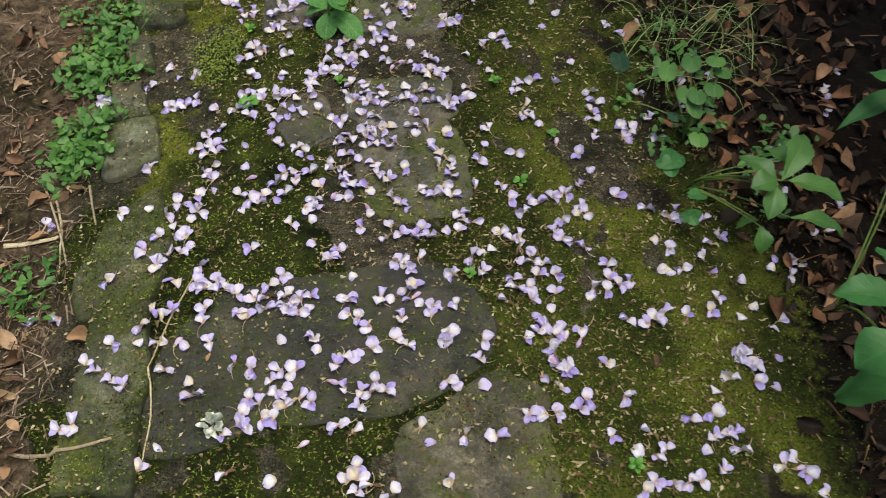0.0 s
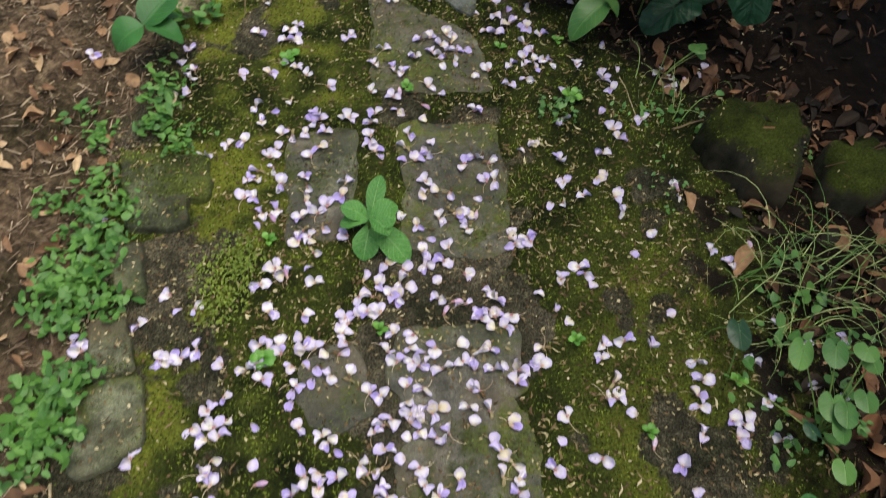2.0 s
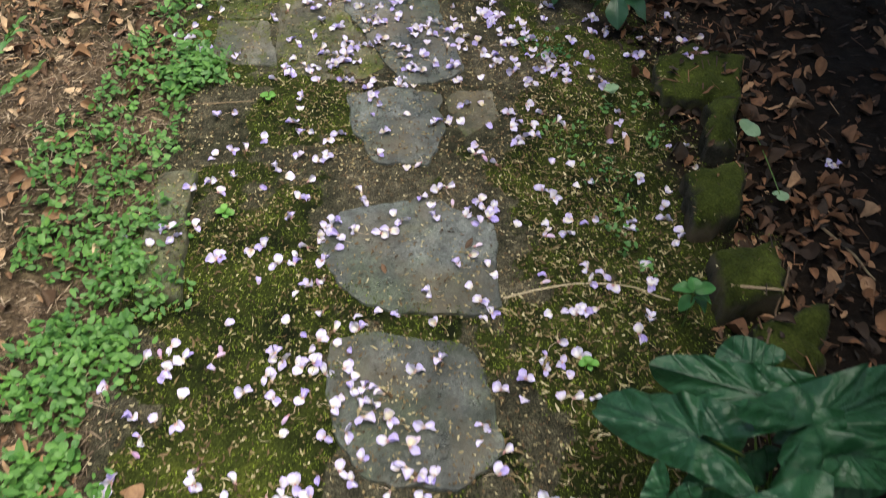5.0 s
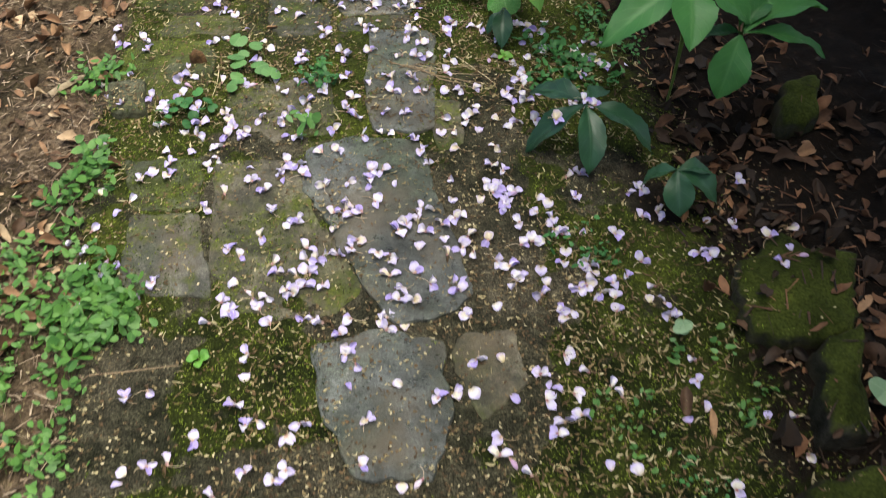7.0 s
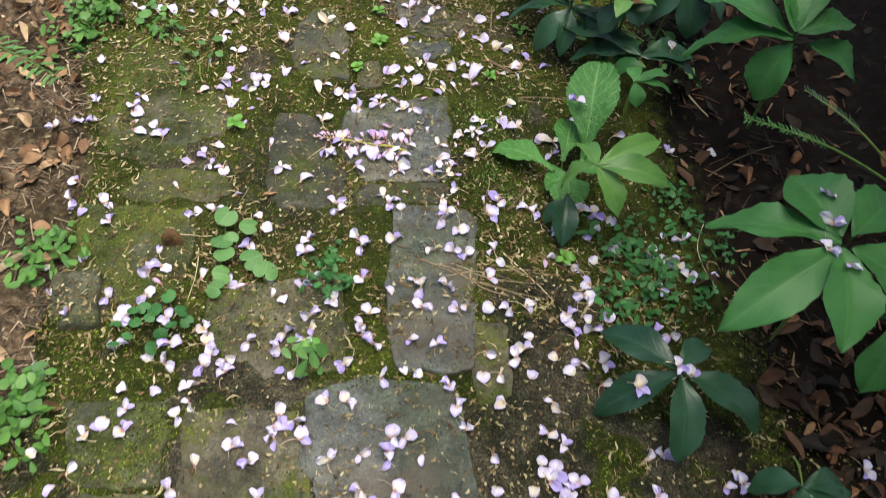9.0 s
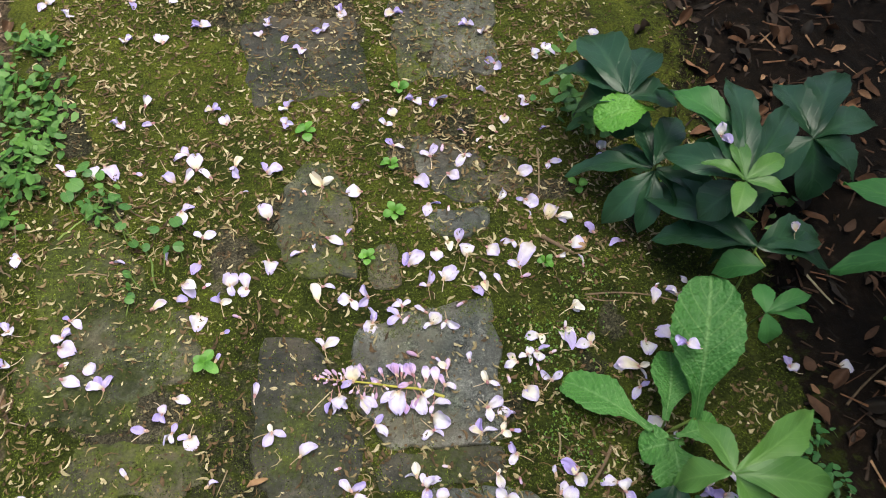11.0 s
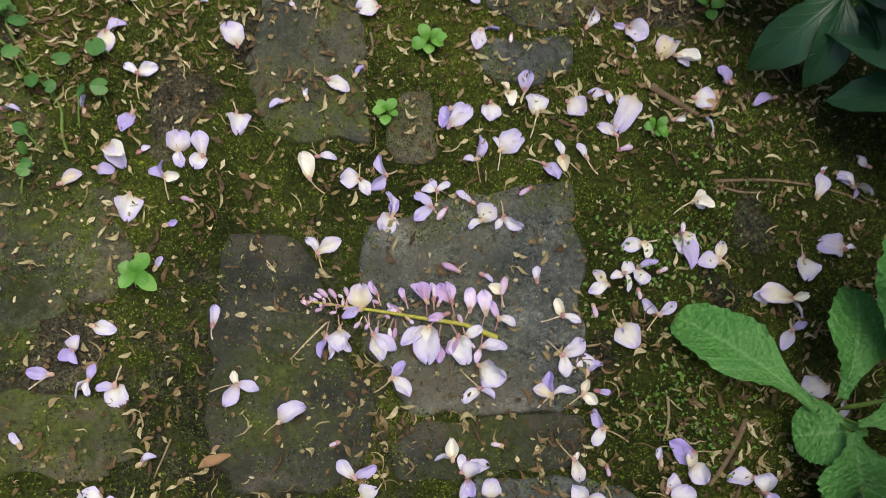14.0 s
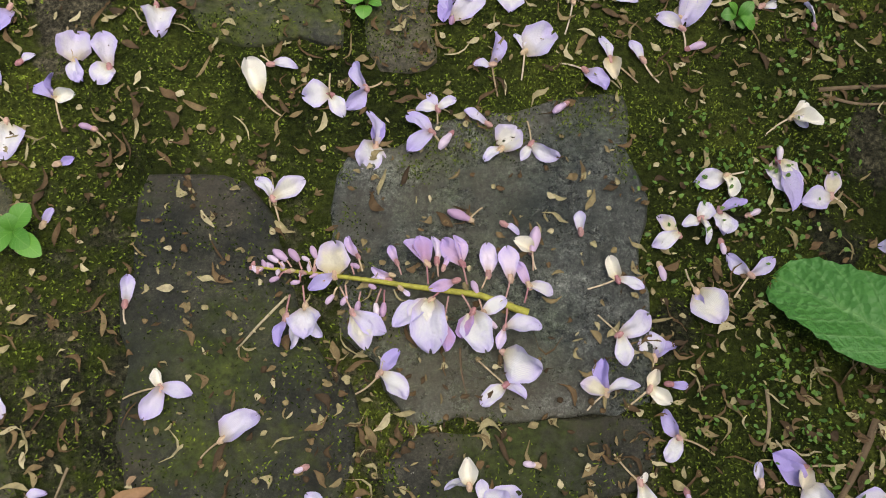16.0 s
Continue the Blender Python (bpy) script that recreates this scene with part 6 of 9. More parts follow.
grass_clump(0.548, 1.296, 80, 0.17, "tangle of thin pale green grass over dead leaves")
grass_clump(0.413, 1.203, 9, 0.12, "a few thin grass blades")
grass_clump(0.337, 1.614, 10, 0.10, "a few thin dry grass stems")


# ---- dead leaves and mulch ----
def dead_leaf_arrays(x, y, z, size, rng, lie=0.35):
    nu, nv = 6, 5
    u, v = np.linspace(0, 1, nu)[:, None], np.linspace(-1, 1, nv)[None, :]
    w = np.sin(np.pi * (0.04 + 0.93 * u ** 0.9)) ** 0.8 * rng.uniform(0.13, 0.34)
    px, py = (u - 0.5) + 0 * v, w * v
    pz = rng.uniform(-0.4, 2.2) * py ** 2 * 4 + rng.uniform(-0.8, 0.8) * px ** 2 + 0.05 * np.sin(u * 9 + v * 3 + rng.random() * 6)
    p = np.stack([px, py, pz], -1).reshape(-1, 3) * size
    e = Euler((rng.normal(0, lie), rng.normal(0, lie), rng.random() * 6.28)).to_matrix()
    p = p @ np.array(e).T
    p[:, 2] -= np.percentile(p[:, 2], 25)
    return p + [x, y, z + 0.001], quads(nu, nv)


def dead_leaves(name, label, xs, ys, sizes, kind, rng, lie=0.4):
    zs = surface(xs, ys)
    v, f = joined([dead_leaf_arrays(x, y, z + rng.uniform(0, 0.010), s, rng, lie) for x, y, z, s in zip(xs, ys, zs, sizes)])
    tagged(new(name, mesh_of(name, v, f, [M[kind]])), label, "leaf litter", kind="stuff")


LITTER_RNG = np.random.default_rng(51)


def scattered(count, x0, x1, y0, y1, keep):
    x, y = LITTER_RNG.uniform(x0, x1, count), LITTER_RNG.uniform(y0, y1, count)
    k = LITTER_RNG.random(count) < keep(x, y)
    return x[k], y[k]


bed = lambda x, y: smooth(x - right_of(y), 0.02, 0.16)
lx, ly = scattered(15000, -0.05, 1.3, 0.0, 5.0, lambda x, y: bed(x, y) * (1 - 0.75 * smooth(x - right_of(y), 0.25, 0.6)) * (1 - 0.6 * smooth(y, 3.45, 3.7)) * np.where(on_slab(x, y) > 0.02, 0.10, 1.0) * smooth(fbm(x * 5, y * 5, 61), 0.2, 0.5))
dead_leaves("leaf_litter", "brown fallen leaves covering the shaded bed", lx, ly, 0.010 + 0.042 * LITTER_RNG.random(len(lx)) ** 1.5, "dead", LITTER_RNG)
lx, ly = scattered(9500, -1.4, -0.45, 0.0, 5.0, lambda x, y: smooth(left_of(y) - x, 0.0, 0.1) * (0.3 + 0.7 * smooth(fbm(x * 5, y * 5, 63), 0.38, 0.6)))
dead_leaves("leaf_litter", "pale and brown broken leaves on the bare earth", lx, ly, 0.006 + 0.036 * LITTER_RNG.random(len(lx)) ** 1.8, "tan", LITTER_RNG)


def splinters(name, label, count, x0, x1, keep, kind, length, wide):
    """Loose strips: bark mulch and dry stems."""
    x, y = scattered(count, x0, x1, 0.0, 5.0, keep)
    z = surface(x, y) + 0.003 + LITTER_RNG.uniform(0, 0.004, len(x))
    n = len(x)
    a, h = LITTER_RNG.random(n) * 6.28, LITTER_RNG.uniform(*length, n) / 2
    w, up = LITTER_RNG.uniform(*wide, n) / 2, LITTER_RNG.normal(0, 0.15, n) * h
    dx, dy = np.cos(a) * h, np.sin(a) * h
    sx, sy = -np.sin(a) * w, np.cos(a) * w
    mk = lambda i, j, k: np.column_stack([x + i * dx + j * sx, y + i * dy + j * sy, z + i * up + k])
    v = np.stack([mk(-1, -1, 0), mk(1, -0.5, 0), mk(1, 0.5, 0), mk(-1, 1, 0), mk(0, 0, w * 0.9)], 1).reshape(-1, 3)
    f = (np.array([[0, 1, 4], [1, 2, 4], [2, 3, 4], [3, 0, 4]])[None] + 5 * np.arange(n)[:, None, None]).reshape(-1, 3)
    tagged(new(name, mesh_of(name, v, f, [M[kind]], soft=False)), label, "mulch", kind="stuff")


splinters("bark_mulch", "dry brown bark and stem scraps on bare earth", 80000, -1.5, -0.4, lambda x, y: smooth(left_of(y) - x, -0.02, 0.06) * (0.35 + 0.65 * smooth(fbm(x * 4, y * 4, 64), 0.32, 0.6)), "mulch", (0.003, 0.034), (0.0006, 0.0036))
splinters("bark_mulch", "dark stem scraps in the shaded bed", 7000, 0.0, 1.5, lambda x, y: bed(x, y) * (1 - 0.75 * smooth(x - right_of(y), 0.25, 0.5)), "dead", (0.008, 0.045), (0.001, 0.005))


def single_leaf(x, y, size, rng):
    v, f = dead_leaf_arrays(0, 0, 0.002, size, rng, 0.2)
    ob = new("dead_leaf", mesh_of("dead_leaf", v, f, [M["tan"]]))
    ob.location = (x, y, float(surface(x, y)[0]))
    tagged(ob, "curled orange-brown fallen leaf", "leaf", "fallen leaves on the path")


for dx_, dy_, ds_ in [(-0.752, 3.392, 0.029), (-0.505, 3.782, 0.026), (-0.584, 2.091, 0.039), (-0.656, 1.903, 0.036), (0.056, 1.979, 0.047), (0.339, 1.679, 0.035), (0.373, 1.714, 0.042), (-0.506, 0.582, 0.038), (0.190, 2.900, 0.050), (0.221, 2.866, 0.044), (0.500, 2.298, 0.056), (0.311, 3.033, 0.046), (0.333, 1.702, 0.053), (0.428, 1.324, 0.069), (0.342, 1.420, 0.041), (-0.505, 3.793, 0.010), (-0.078, 4.123, 0.027), (-0.837, 3.890, 0.044), (0.350, 0.551, 0.021), (-0.313, 0.554, 0.015), (-0.255, 2.516, 0.020), (-0.104, 2.579, 0.023), (-0.591, 2.096, 0.036), (-0.647, 1.901, 0.039)]:
    single_leaf(dx_, dy_, ds_, LITTER_RNG)


# ---- moss and withered scraps ----
def build_moss(count, x0, x1, y0, y1, size):
    """Moss as tiny tilted leaflets in cushions."""
    rng = np.random.default_rng(int(y0 * 100) + count)
    x, y = rng.uniform(x0, x1, count), rng.uniform(y0, y1, count)
    clump = fbm(x * 70, y * 70, 95)
    keep = rng.random(count) < moss_at(x, y) * overgrown(x, y) * smooth(clump, 0.26, 0.52)
    x, y, clump = x[keep], y[keep], clump[keep]
    n = len(x)
    z = surface(x, y) + size * (0.1 + 2.6 * (clump - 0.35).clip(0, 0.5)) * rng.uniform(0.4, 1.0, n)
    a, l, w = rng.random(n) * 6.28, size * rng.uniform(0.5, 1.2, n), size * rng.uniform(0.22, 0.5, n)
    rise, roll = rng.normal(0.15, 0.45, n), rng.normal(0, 0.45, n)
    dx, dy = np.cos(a), np.sin(a)
    at = lambda p, q: np.column_stack([x + p * l * dx - q * w * dy, y + p * l * dy + q * w * dx, z + p * l * rise + q * w * roll])
    v = np.stack([at(-0.5, 0), at(0.05, -0.5), at(0.6, 0), at(0.05, 0.5)], 1).reshape(-1, 3)
    f = np.arange(4 * n).reshape(-1, 4)
    tagged(new("moss", mesh_of("moss", v, f, [M["moss"]], soft=False)), "soft green moss cushions between the slabs", "moss", kind="stuff")


build_moss(210000, -0.85, 0.70, 0.2, 2.3, 0.0046)
build_moss(150000, -0.90, 0.50, 2.3, 3.6, 0.0044)
build_moss(570000, -0.95, 0.20, 3.6, 4.85, 0.0023)


def build_scraps(count, x0, x1, y0, y1, keep, lo, hi, flat=0.78):
    """Withered petals and calyx ends: small curled crescents."""
    rng = np.random.default_rng(count)
    x, y = rng.uniform(x0, x1, count), rng.uniform(y0, y1, count)
    k = rng.random(count) < keep(x, y)
    x, y = x[k], y[k]
    n = len(x)
    z = surface(x, y) + 0.0015
    t = np.linspace(-1, 1, 5)
    sort = rng.random(n)
    length = (lo + (hi - lo) * rng.random(n) ** 1.6) * np.where(sort < 0.25, 1.15, np.where(sort > flat, 0.8, 1.0))
    width = np.where(sort < 0.25, rng.uniform(0.0003, 0.0006, n), np.where(sort > flat, rng.uniform(0.0013, 0.0027, n), rng.uniform(0.0008, 0.0020, n)))
    skew, twist = rng.uniform(-0.5, 0.5, n), rng.normal(0, 0.35, n)
    curve, curl, a = rng.normal(0, 0.45, n), rng.uniform(-0.1, 0.75, n), rng.random(n) * 6.28
    lx_ = length[:, None] / 2 * t
    ly_ = length[:, None] / 2 * (curve[:, None] * t ** 2 + twist[:, None] * t ** 3)
    lz_ = length[:, None] / 2 * curl[:, None] * t ** 2
    hw = width[:, None] * (1 - 0.9 * t ** 2) * (1 + skew[:, None] * t) + 0.00025
    ca, sa = np.cos(a)[:, None], np.sin(a)[:, None]
    rows = []
    for s, up in ((-1, 0.0012), (0, 0.0), (1, 0.0009)):
        yy = ly_ + s * hw
        rows.append(np.stack([x[:, None] + ca * lx_ - sa * yy, y[:, None] + sa * lx_ + ca * yy, z[:, None] + lz_ + up], -1))
    v = np.stack(rows, 1).reshape(-1, 3)
    q = [[i, i + 1, 6 + i, 5 + i] for i in range(4)] + [[5 + i, 6 + i, 11 + i, 10 + i] for i in range(4)]
    f = (np.array(q)[None] + 15 * np.arange(n)[:, None, None]).reshape(-1, 4)
    tagged(new("withered_scraps", mesh_of("withered_scraps", v, f, [M["scrap"]])), "tan withered petal and calyx scraps strewn on the path", "plant debris", kind="stuff")


strewn = lambda x, y: (0.28 + 0.72 * smooth(0.6 * fbm(x * 6, y * 6, 71) + 0.4 * fbm(x * 24, y * 24, 72), 0.40, 0.62)) * np.where(on_slab(x, y) > 0.0, np.where(y < 3.4, 0.75, 0.7), 1.0) * (1 + 0.7 * smooth(y, 4.0, 4.25)) * (1 + 2.5 * np.exp(-((x + 0.385) / 0.030) ** 2 - ((y - 3.81) / 0.028) ** 2)) * np.maximum(inside(x, y), 0.25)
build_scraps(28000, -0.80, 0.60, 0.2, 2.2, strewn, 0.0025, 0.0095)
build_scraps(21000, -0.82, 0.45, 2.2, 3.5, strewn, 0.0025, 0.0095)
build_scraps(18500, -0.95, 0.20, 3.5, 4.85, strewn, 0.004, 0.018, 0.76)

crumbs = lambda x, y: (0.35 + 0.65 * smooth(fbm(x * 14, y * 14, 73), 0.4, 0.6)) * inside(x, y)
build_scraps(11000, -0.95, 0.20, 3.5, 4.85, crumbs, 0.0015, 0.0055, 0.55)
straw = lambda x, y: moss_at(x, y) * np.where(on_slab(x, y) > 0.0, 0.2, 1.0) * (0.3 + 0.7 * smooth(x, -0.15, 0.0))
build_scraps(9000, -0.80, 0.40, 2.0, 3.7, straw, 0.006, 0.022, 1.0)
build_scraps(5000, -0.70, 0.55, 0.3, 2.0, straw, 0.005, 0.018, 1.0)


# ---- fallen wisteria flowers ----
def sheet(length, width, shape, cup, arch, curl, rng, nu=7, nv=6):
    u, v = np.sin(np.linspace(0, np.pi / 2, nu))[:, None], np.linspace(-1, 1, nv)[None, :]
    w = shape(u) * width / 2
    x, y = length * u + 0 * v, w * v * (1 + 0.10 * np.sin(9 * u + rng.random() * 6) * np.abs(v))
    z = cup * np.abs(v) ** 1.3 * w + arch * length * np.sin(np.pi * u) + curl * length * u ** 3
    z = z + 0.085 * width * np.sin(5 * u + 3 * v + rng.random() * 6) + 0.055 * width * np.sin(11 * u - 7 * v + rng.random() * 6) - 0.10 * width * np.exp(-(v / 0.22) ** 2) * np.sin(np.pi * u)
    x = x - 0.10 * length * np.exp(-(v / 0.3) ** 2) * u ** 6
    uv = np.stack([u + 0 * v, 0.5 + 0.5 * v + 0 * u], -1).reshape(-1, 2)
    return np.stack([x, y, z], -1).reshape(-1, 3), quads(nu, nv), uv


def turned(v, rx=0.0, ry=0.0, rz=0.0, at=(0, 0, 0)):
    return v @ np.array(Euler((rx, ry, rz)).to_matrix()).T + np.array(at)


ROUND = lambda u: np.clip(np.sin(np.pi * (0.04 + 0.955 * u ** 0.95)), 0, 1) ** 0.5
NARROW = lambda u: np.clip(np.sin(np.pi * (0.04 + 0.955 * u ** 1.35)), 0, 1) ** 0.55


def floret(kind, rng):
    """The parts of one fallen flower: name, material, verts and faces. It lies round the origin."""
    parts = []
    s = rng.uniform(0.9, 1.2)
    lift = 0.003

    def add(name, mat, sh, **turn):
        v, f, uv = sh
        parts.append([name, mat, turned(v, **turn) * s, f, uv])

    def solid(name, mat, sh):
        parts.append([name, mat, sh[0], sh[1], np.full((len(sh[0]), 2), (0.3, 0.5))])


    banner = lambda: sheet(rng.uniform(0.0135, 0.0185), rng.uniform(0.0145, 0.0195), ROUND, rng.uniform(0.05, 0.7), rng.uniform(0.04, 0.2), rng.uniform(-0.3, 0.25), rng, 8, 7)
    wing = lambda: sheet(rng.uniform(0.0135, 0.018), rng.uniform(0.0085, 0.012), NARROW, rng.uniform(0.2, 0.7), rng.uniform(0.05, 0.22), rng.uniform(-0.2, 0.1), rng)
    if kind == "open":
        add("banner", "banner", banner(), ry=rng.uniform(-0.75, -0.1), rz=np.pi + rng.normal(0, 0.4), at=(0, 0, lift))
        for k in (-1, 1):
            add("wing", "wing", wing(), rx=k * rng.uniform(0.2, 0.9), ry=rng.uniform(-0.5, 0.0), rz=k * rng.uniform(0.12, 0.6), at=(0, k * 0.0012, lift))
        add("keel", "wing", sheet(0.012, 0.005, NARROW, 1.2, 0.1, 0.1, rng, 5, 4), ry=-0.15, at=(0, 0, lift))
    elif kind == "side":
        add("banner", "banner", banner(), rx=rng.uniform(0.7, 1.2) * rng.choice((-1, 1)), ry=rng.uniform(-0.4, 0.0), rz=rng.uniform(1.6, 2.6), at=(0, 0, lift + 0.004))
        add("wing", "wing", wing(), rx=0.5, ry=-0.2, rz=rng.uniform(-0.3, 0.3), at=(0, 0, lift))
        add("keel", "banner", wing(), rx=-0.5, ry=-0.1, rz=rng.uniform(-0.9, -0.4), at=(0, 0, lift))
    elif kind == "vee":
        add("wing", "wing", wing(), rx=0.4, ry=-0.25, rz=0.65, at=(0, 0, lift))
        add("wing", "wing", wing(), rx=-0.4, ry=-0.25, rz=-0.65, at=(0, 0, lift))
        add("banner", "banner", sheet(0.014, 0.012, ROUND, 0.9, 0.1, 0.0, rng), ry=-0.4, rz=np.pi, at=(0, 0, lift))
    elif kind == "pair":
        add("banner", "banner", banner(), rx=rng.normal(0, 0.25), ry=rng.uniform(-0.4, -0.05), rz=rng.uniform(1.1, 2.4), at=(0, 0, lift))
        add("wing", "wing", wing(), rx=rng.normal(0, 0.4), ry=rng.uniform(-0.3, 0.0), rz=rng.uniform(-0.6, 0.5), at=(0, 0, lift))
    elif kind == "petal":
        add("banner", "banner", banner(), ry=rng.uniform(-0.25, 0.0), at=(-0.008, 0, lift))
    elif kind == "wing":
        add("wing", "wing", wing(), rx=rng.normal(0, 0.4), at=(-0.007, 0, 0.002))
    elif kind == "bud":
        k = np.linspace(0, 1, 8)
        v, f = tube(np.column_stack([0.014 * k, 0 * k, 0.003 + 0.002 * np.sin(np.pi * k)]), 0.0034 * np.sin(np.pi * (0.1 + 0.86 * k ** 1.3)) ** 0.7, 7)
        solid("bud", "bud", (v * s, f))
    else:  # shrivelled
        add("banner", "banner", sheet(0.015, 0.012, ROUND, 1.3, 0.2, 0.4, rng), rx=0.6, at=(0, 0, lift))
        add("wing", "scrap", sheet(0.013, 0.005, NARROW, 1.2, 0.3, -0.3, rng, 5, 4), rz=2.4, at=(0, 0, lift))
    if kind not in ("petal", "wing"):
        v, f = tube(np.array([[-0.003, 0, 0.003], [0.0, 0, 0.0035], [0.003, 0, 0.004]]) * s, np.array([0.0011, 0.0021, 0.0016]) * s, 6)
        solid("calyx", "calyx", (v, f))
        a = rng.uniform(2.2, 4.0)
        k = np.linspace(0, 1, 5)
        ln = rng.uniform(0.012, 0.027)
        v, f = tube(np.column_stack([-0.002 + ln * k * np.cos(a + 0.6 * k), ln * k * np.sin(a + 0.6 * k), 0.003 - 0.0022 * k]), 0.00045, 4)
        solid("stalk", "pedicel", (v, f))
    return parts


KINDS = ("open", "pair", "vee", "petal", "wing", "bud", "open", "side", "pair", "shrivelled", "pair", "petal", "open", "side", "pair", "wing", "open", "vee", "petal", "shrivelled", "side", "pair")
FLOWER_RNG = np.random.default_rng(29)
SHAPES = [floret(k, FLOWER_RNG) for k in KINDS + KINDS]
LABELS = {"open": "fallen wisteria flower, white banner petal and violet wings", "side": "fallen wisteria flower lying on its side", "vee": "fallen wisteria flower with spread violet wings", "petal": "single round lilac-white wisteria petal", "wing": "single narrow violet wisteria petal", "pair": "fallen wisteria flower with one white and one violet petal", "bud": "unopened mauve wisteria bud", "shrivelled": "shrivelled cream wisteria flower"}
MESHES = {}


def lay_flower(x, y, z, pick, turn, tilt):
    """One flower as a thing with its petals as parts."""
    kind = (KINDS + KINDS)[pick]
    ob = thing("wisteria_petal" if kind in ("petal", "wing") else "wisteria_flower", (x, y, z), LABELS[kind], "flower", "fallen wisteria flowers")
    ob.rotation_euler = (tilt[0], tilt[1], turn)
    for k, (name, mat, v, f, uv) in enumerate(SHAPES[pick]):
        if (pick, k) not in MESHES:
            MESHES[pick, k] = mesh_of(name, v, f, [M[mat]], uv=uv)
        part_of(name, MESHES[pick, k], ob)


def strew(places, things):
    """Flowers at those places: as things, or joined where they are too many to count."""
    p = np.array(places)
    counted = len(p) if things else 0
    extra = p[FLOWER_RNG.random(len(p)) < np.where(p[:, 1] < 0.8, 0.75, np.where(p[:, 1] < 2.6, 0.22, np.where(p[:, 1] < 3.05, 0.34, np.where(p[:, 1] < 3.4, 0.55, 0.0))))]
    p = np.vstack([p, extra + FLOWER_RNG.normal(0, 0.024, extra.shape)])
    z = surface(p[:, 0], p[:, 1])
    pieces, maps = {}, {}
    for k, ((x, y), h) in enumerate(zip(p, z)):
        pick, turn, tilt = int(FLOWER_RNG.integers(len(SHAPES))), FLOWER_RNG.random() * 6.28, FLOWER_RNG.normal(0, 0.12, 2)
        if k < counted:
            lay_flower(x, y, h, pick, turn, tilt)
            continue
        for name, mat, v, f, uv in SHAPES[pick]:
            pieces.setdefault(mat, []).append((turned(v, tilt[0], tilt[1], turn, (x, y, h)), f))
            maps.setdefault(mat, []).append(uv)
    if pieces:
        names = list(pieces)
        data = [joined(pieces[m]) for m in names]
        start = np.cumsum([0] + [len(v) for v, f in data])
        v = np.concatenate([v for v, f in data])
        f = np.concatenate([f + s for (_, f), s in zip(data, start)])
        index = np.concatenate([np.full(len(f), i) for i, (_, f) in enumerate(data)])
        tagged(new("fallen_flowers", mesh_of("fallen_flowers", v, f, [M[m] for m in names], index, np.vstack([u for m in names for u in maps[m]]))), "drift of fallen lilac and white wisteria flowers on the path", "flowers", kind="stuff")


strew([(-0.633, 2.696), (-0.085, 2.640), (-0.094, 2.573), (-0.258, 2.425), (-0.330, 2.387), (-0.684, 2.278), (-0.274, 2.236), (-0.624, 2.215), (-0.603, 2.184), (-0.324, 2.190), (0.076, 2.342), (0.038, 2.270), (0.059, 2.264), (0.091, 2.268), (-0.052, 2.172), (-0.264, 2.153), (-0.213, 2.142), (-0.504, 2.135), (-0.446, 2.115), (-0.357, 2.113), (-0.326, 2.123), (-0.373, 2.094), (-0.376, 2.082), (-0.397, 2.094), (-0.220, 2.106), (-0.171, 2.127), (-0.155, 2.128), (-0.183, 2.122), (-0.625, 2.110), (-0.657, 2.053), (-0.565, 2.057), (-0.463, 2.043), (-0.448, 2.046), (-0.399, 2.035), (-0.353, 2.020), (-0.272, 2.048), (-0.168, 2.062), (-0.121, 2.057), (-0.016, 2.060), (0.008, 2.098), (-0.023, 2.090), (0.046, 2.034), (0.055, 2.099), (-0.093, 2.016), (-0.079, 2.014), (-0.114, 1.950), (-0.210, 2.008), (-0.288, 1.949)], False)
strew([(-0.307, 1.885), (-0.484, 1.980), (-0.197, 1.947), (-0.118, 1.874), (-0.587, 1.858), (-0.552, 1.859), (-0.664, 1.943), (-0.648, 1.940), (-0.447, 1.848), (0.005, 1.840), (-0.030, 1.840), (0.043, 1.824), (0.064, 1.812), (0.034, 1.816), (0.006, 1.789), (-0.013, 1.792), (0.095, 1.793), (-0.385, 1.726), (-0.370, 1.766), (-0.118, 1.758), (-0.076, 1.751), (-0.074, 1.730), (-0.090, 1.713), (-0.215, 1.678), (-0.385, 1.664), (0.078, 1.746), (0.082, 1.724), (0.063, 1.706), (0.210, 1.709), (0.224, 1.663), (0.325, 1.736), (0.341, 1.711), (0.345, 1.696), (0.130, 1.648), (0.225, 1.800), (0.090, 2.648), (0.131, 2.654), (0.037, 2.616), (0.132, 2.754), (0.139, 2.511), (0.029, 2.428), (0.197, 2.647), (0.290, 2.751), (0.234, 2.769), (0.640, 2.822)], False)
strew([(-0.732, 4.372), (-0.765, 4.336), (-0.628, 4.366), (-0.513, 4.373), (-0.399, 4.382), (-0.513, 4.340), (-0.629, 3.869), (-0.349, 4.367), (-0.279, 4.395), (-0.316, 4.394), (-0.198, 4.414), (-0.136, 4.398), (-0.830, 3.809), (-0.769, 3.754), (-0.662, 3.664), (-0.668, 3.624), (-0.518, 3.606), (-0.808, 3.581), (-0.686, 3.544), (-0.691, 3.533), (-0.625, 3.544), (-0.569, 3.526), (-0.560, 3.502), (-0.612, 3.469), (-0.558, 3.468), (-0.413, 3.533), (-0.455, 3.499), (-0.181, 3.678), (-0.250, 3.575), (-0.176, 3.582), (-0.095, 3.512), (-0.053, 3.499)], False)
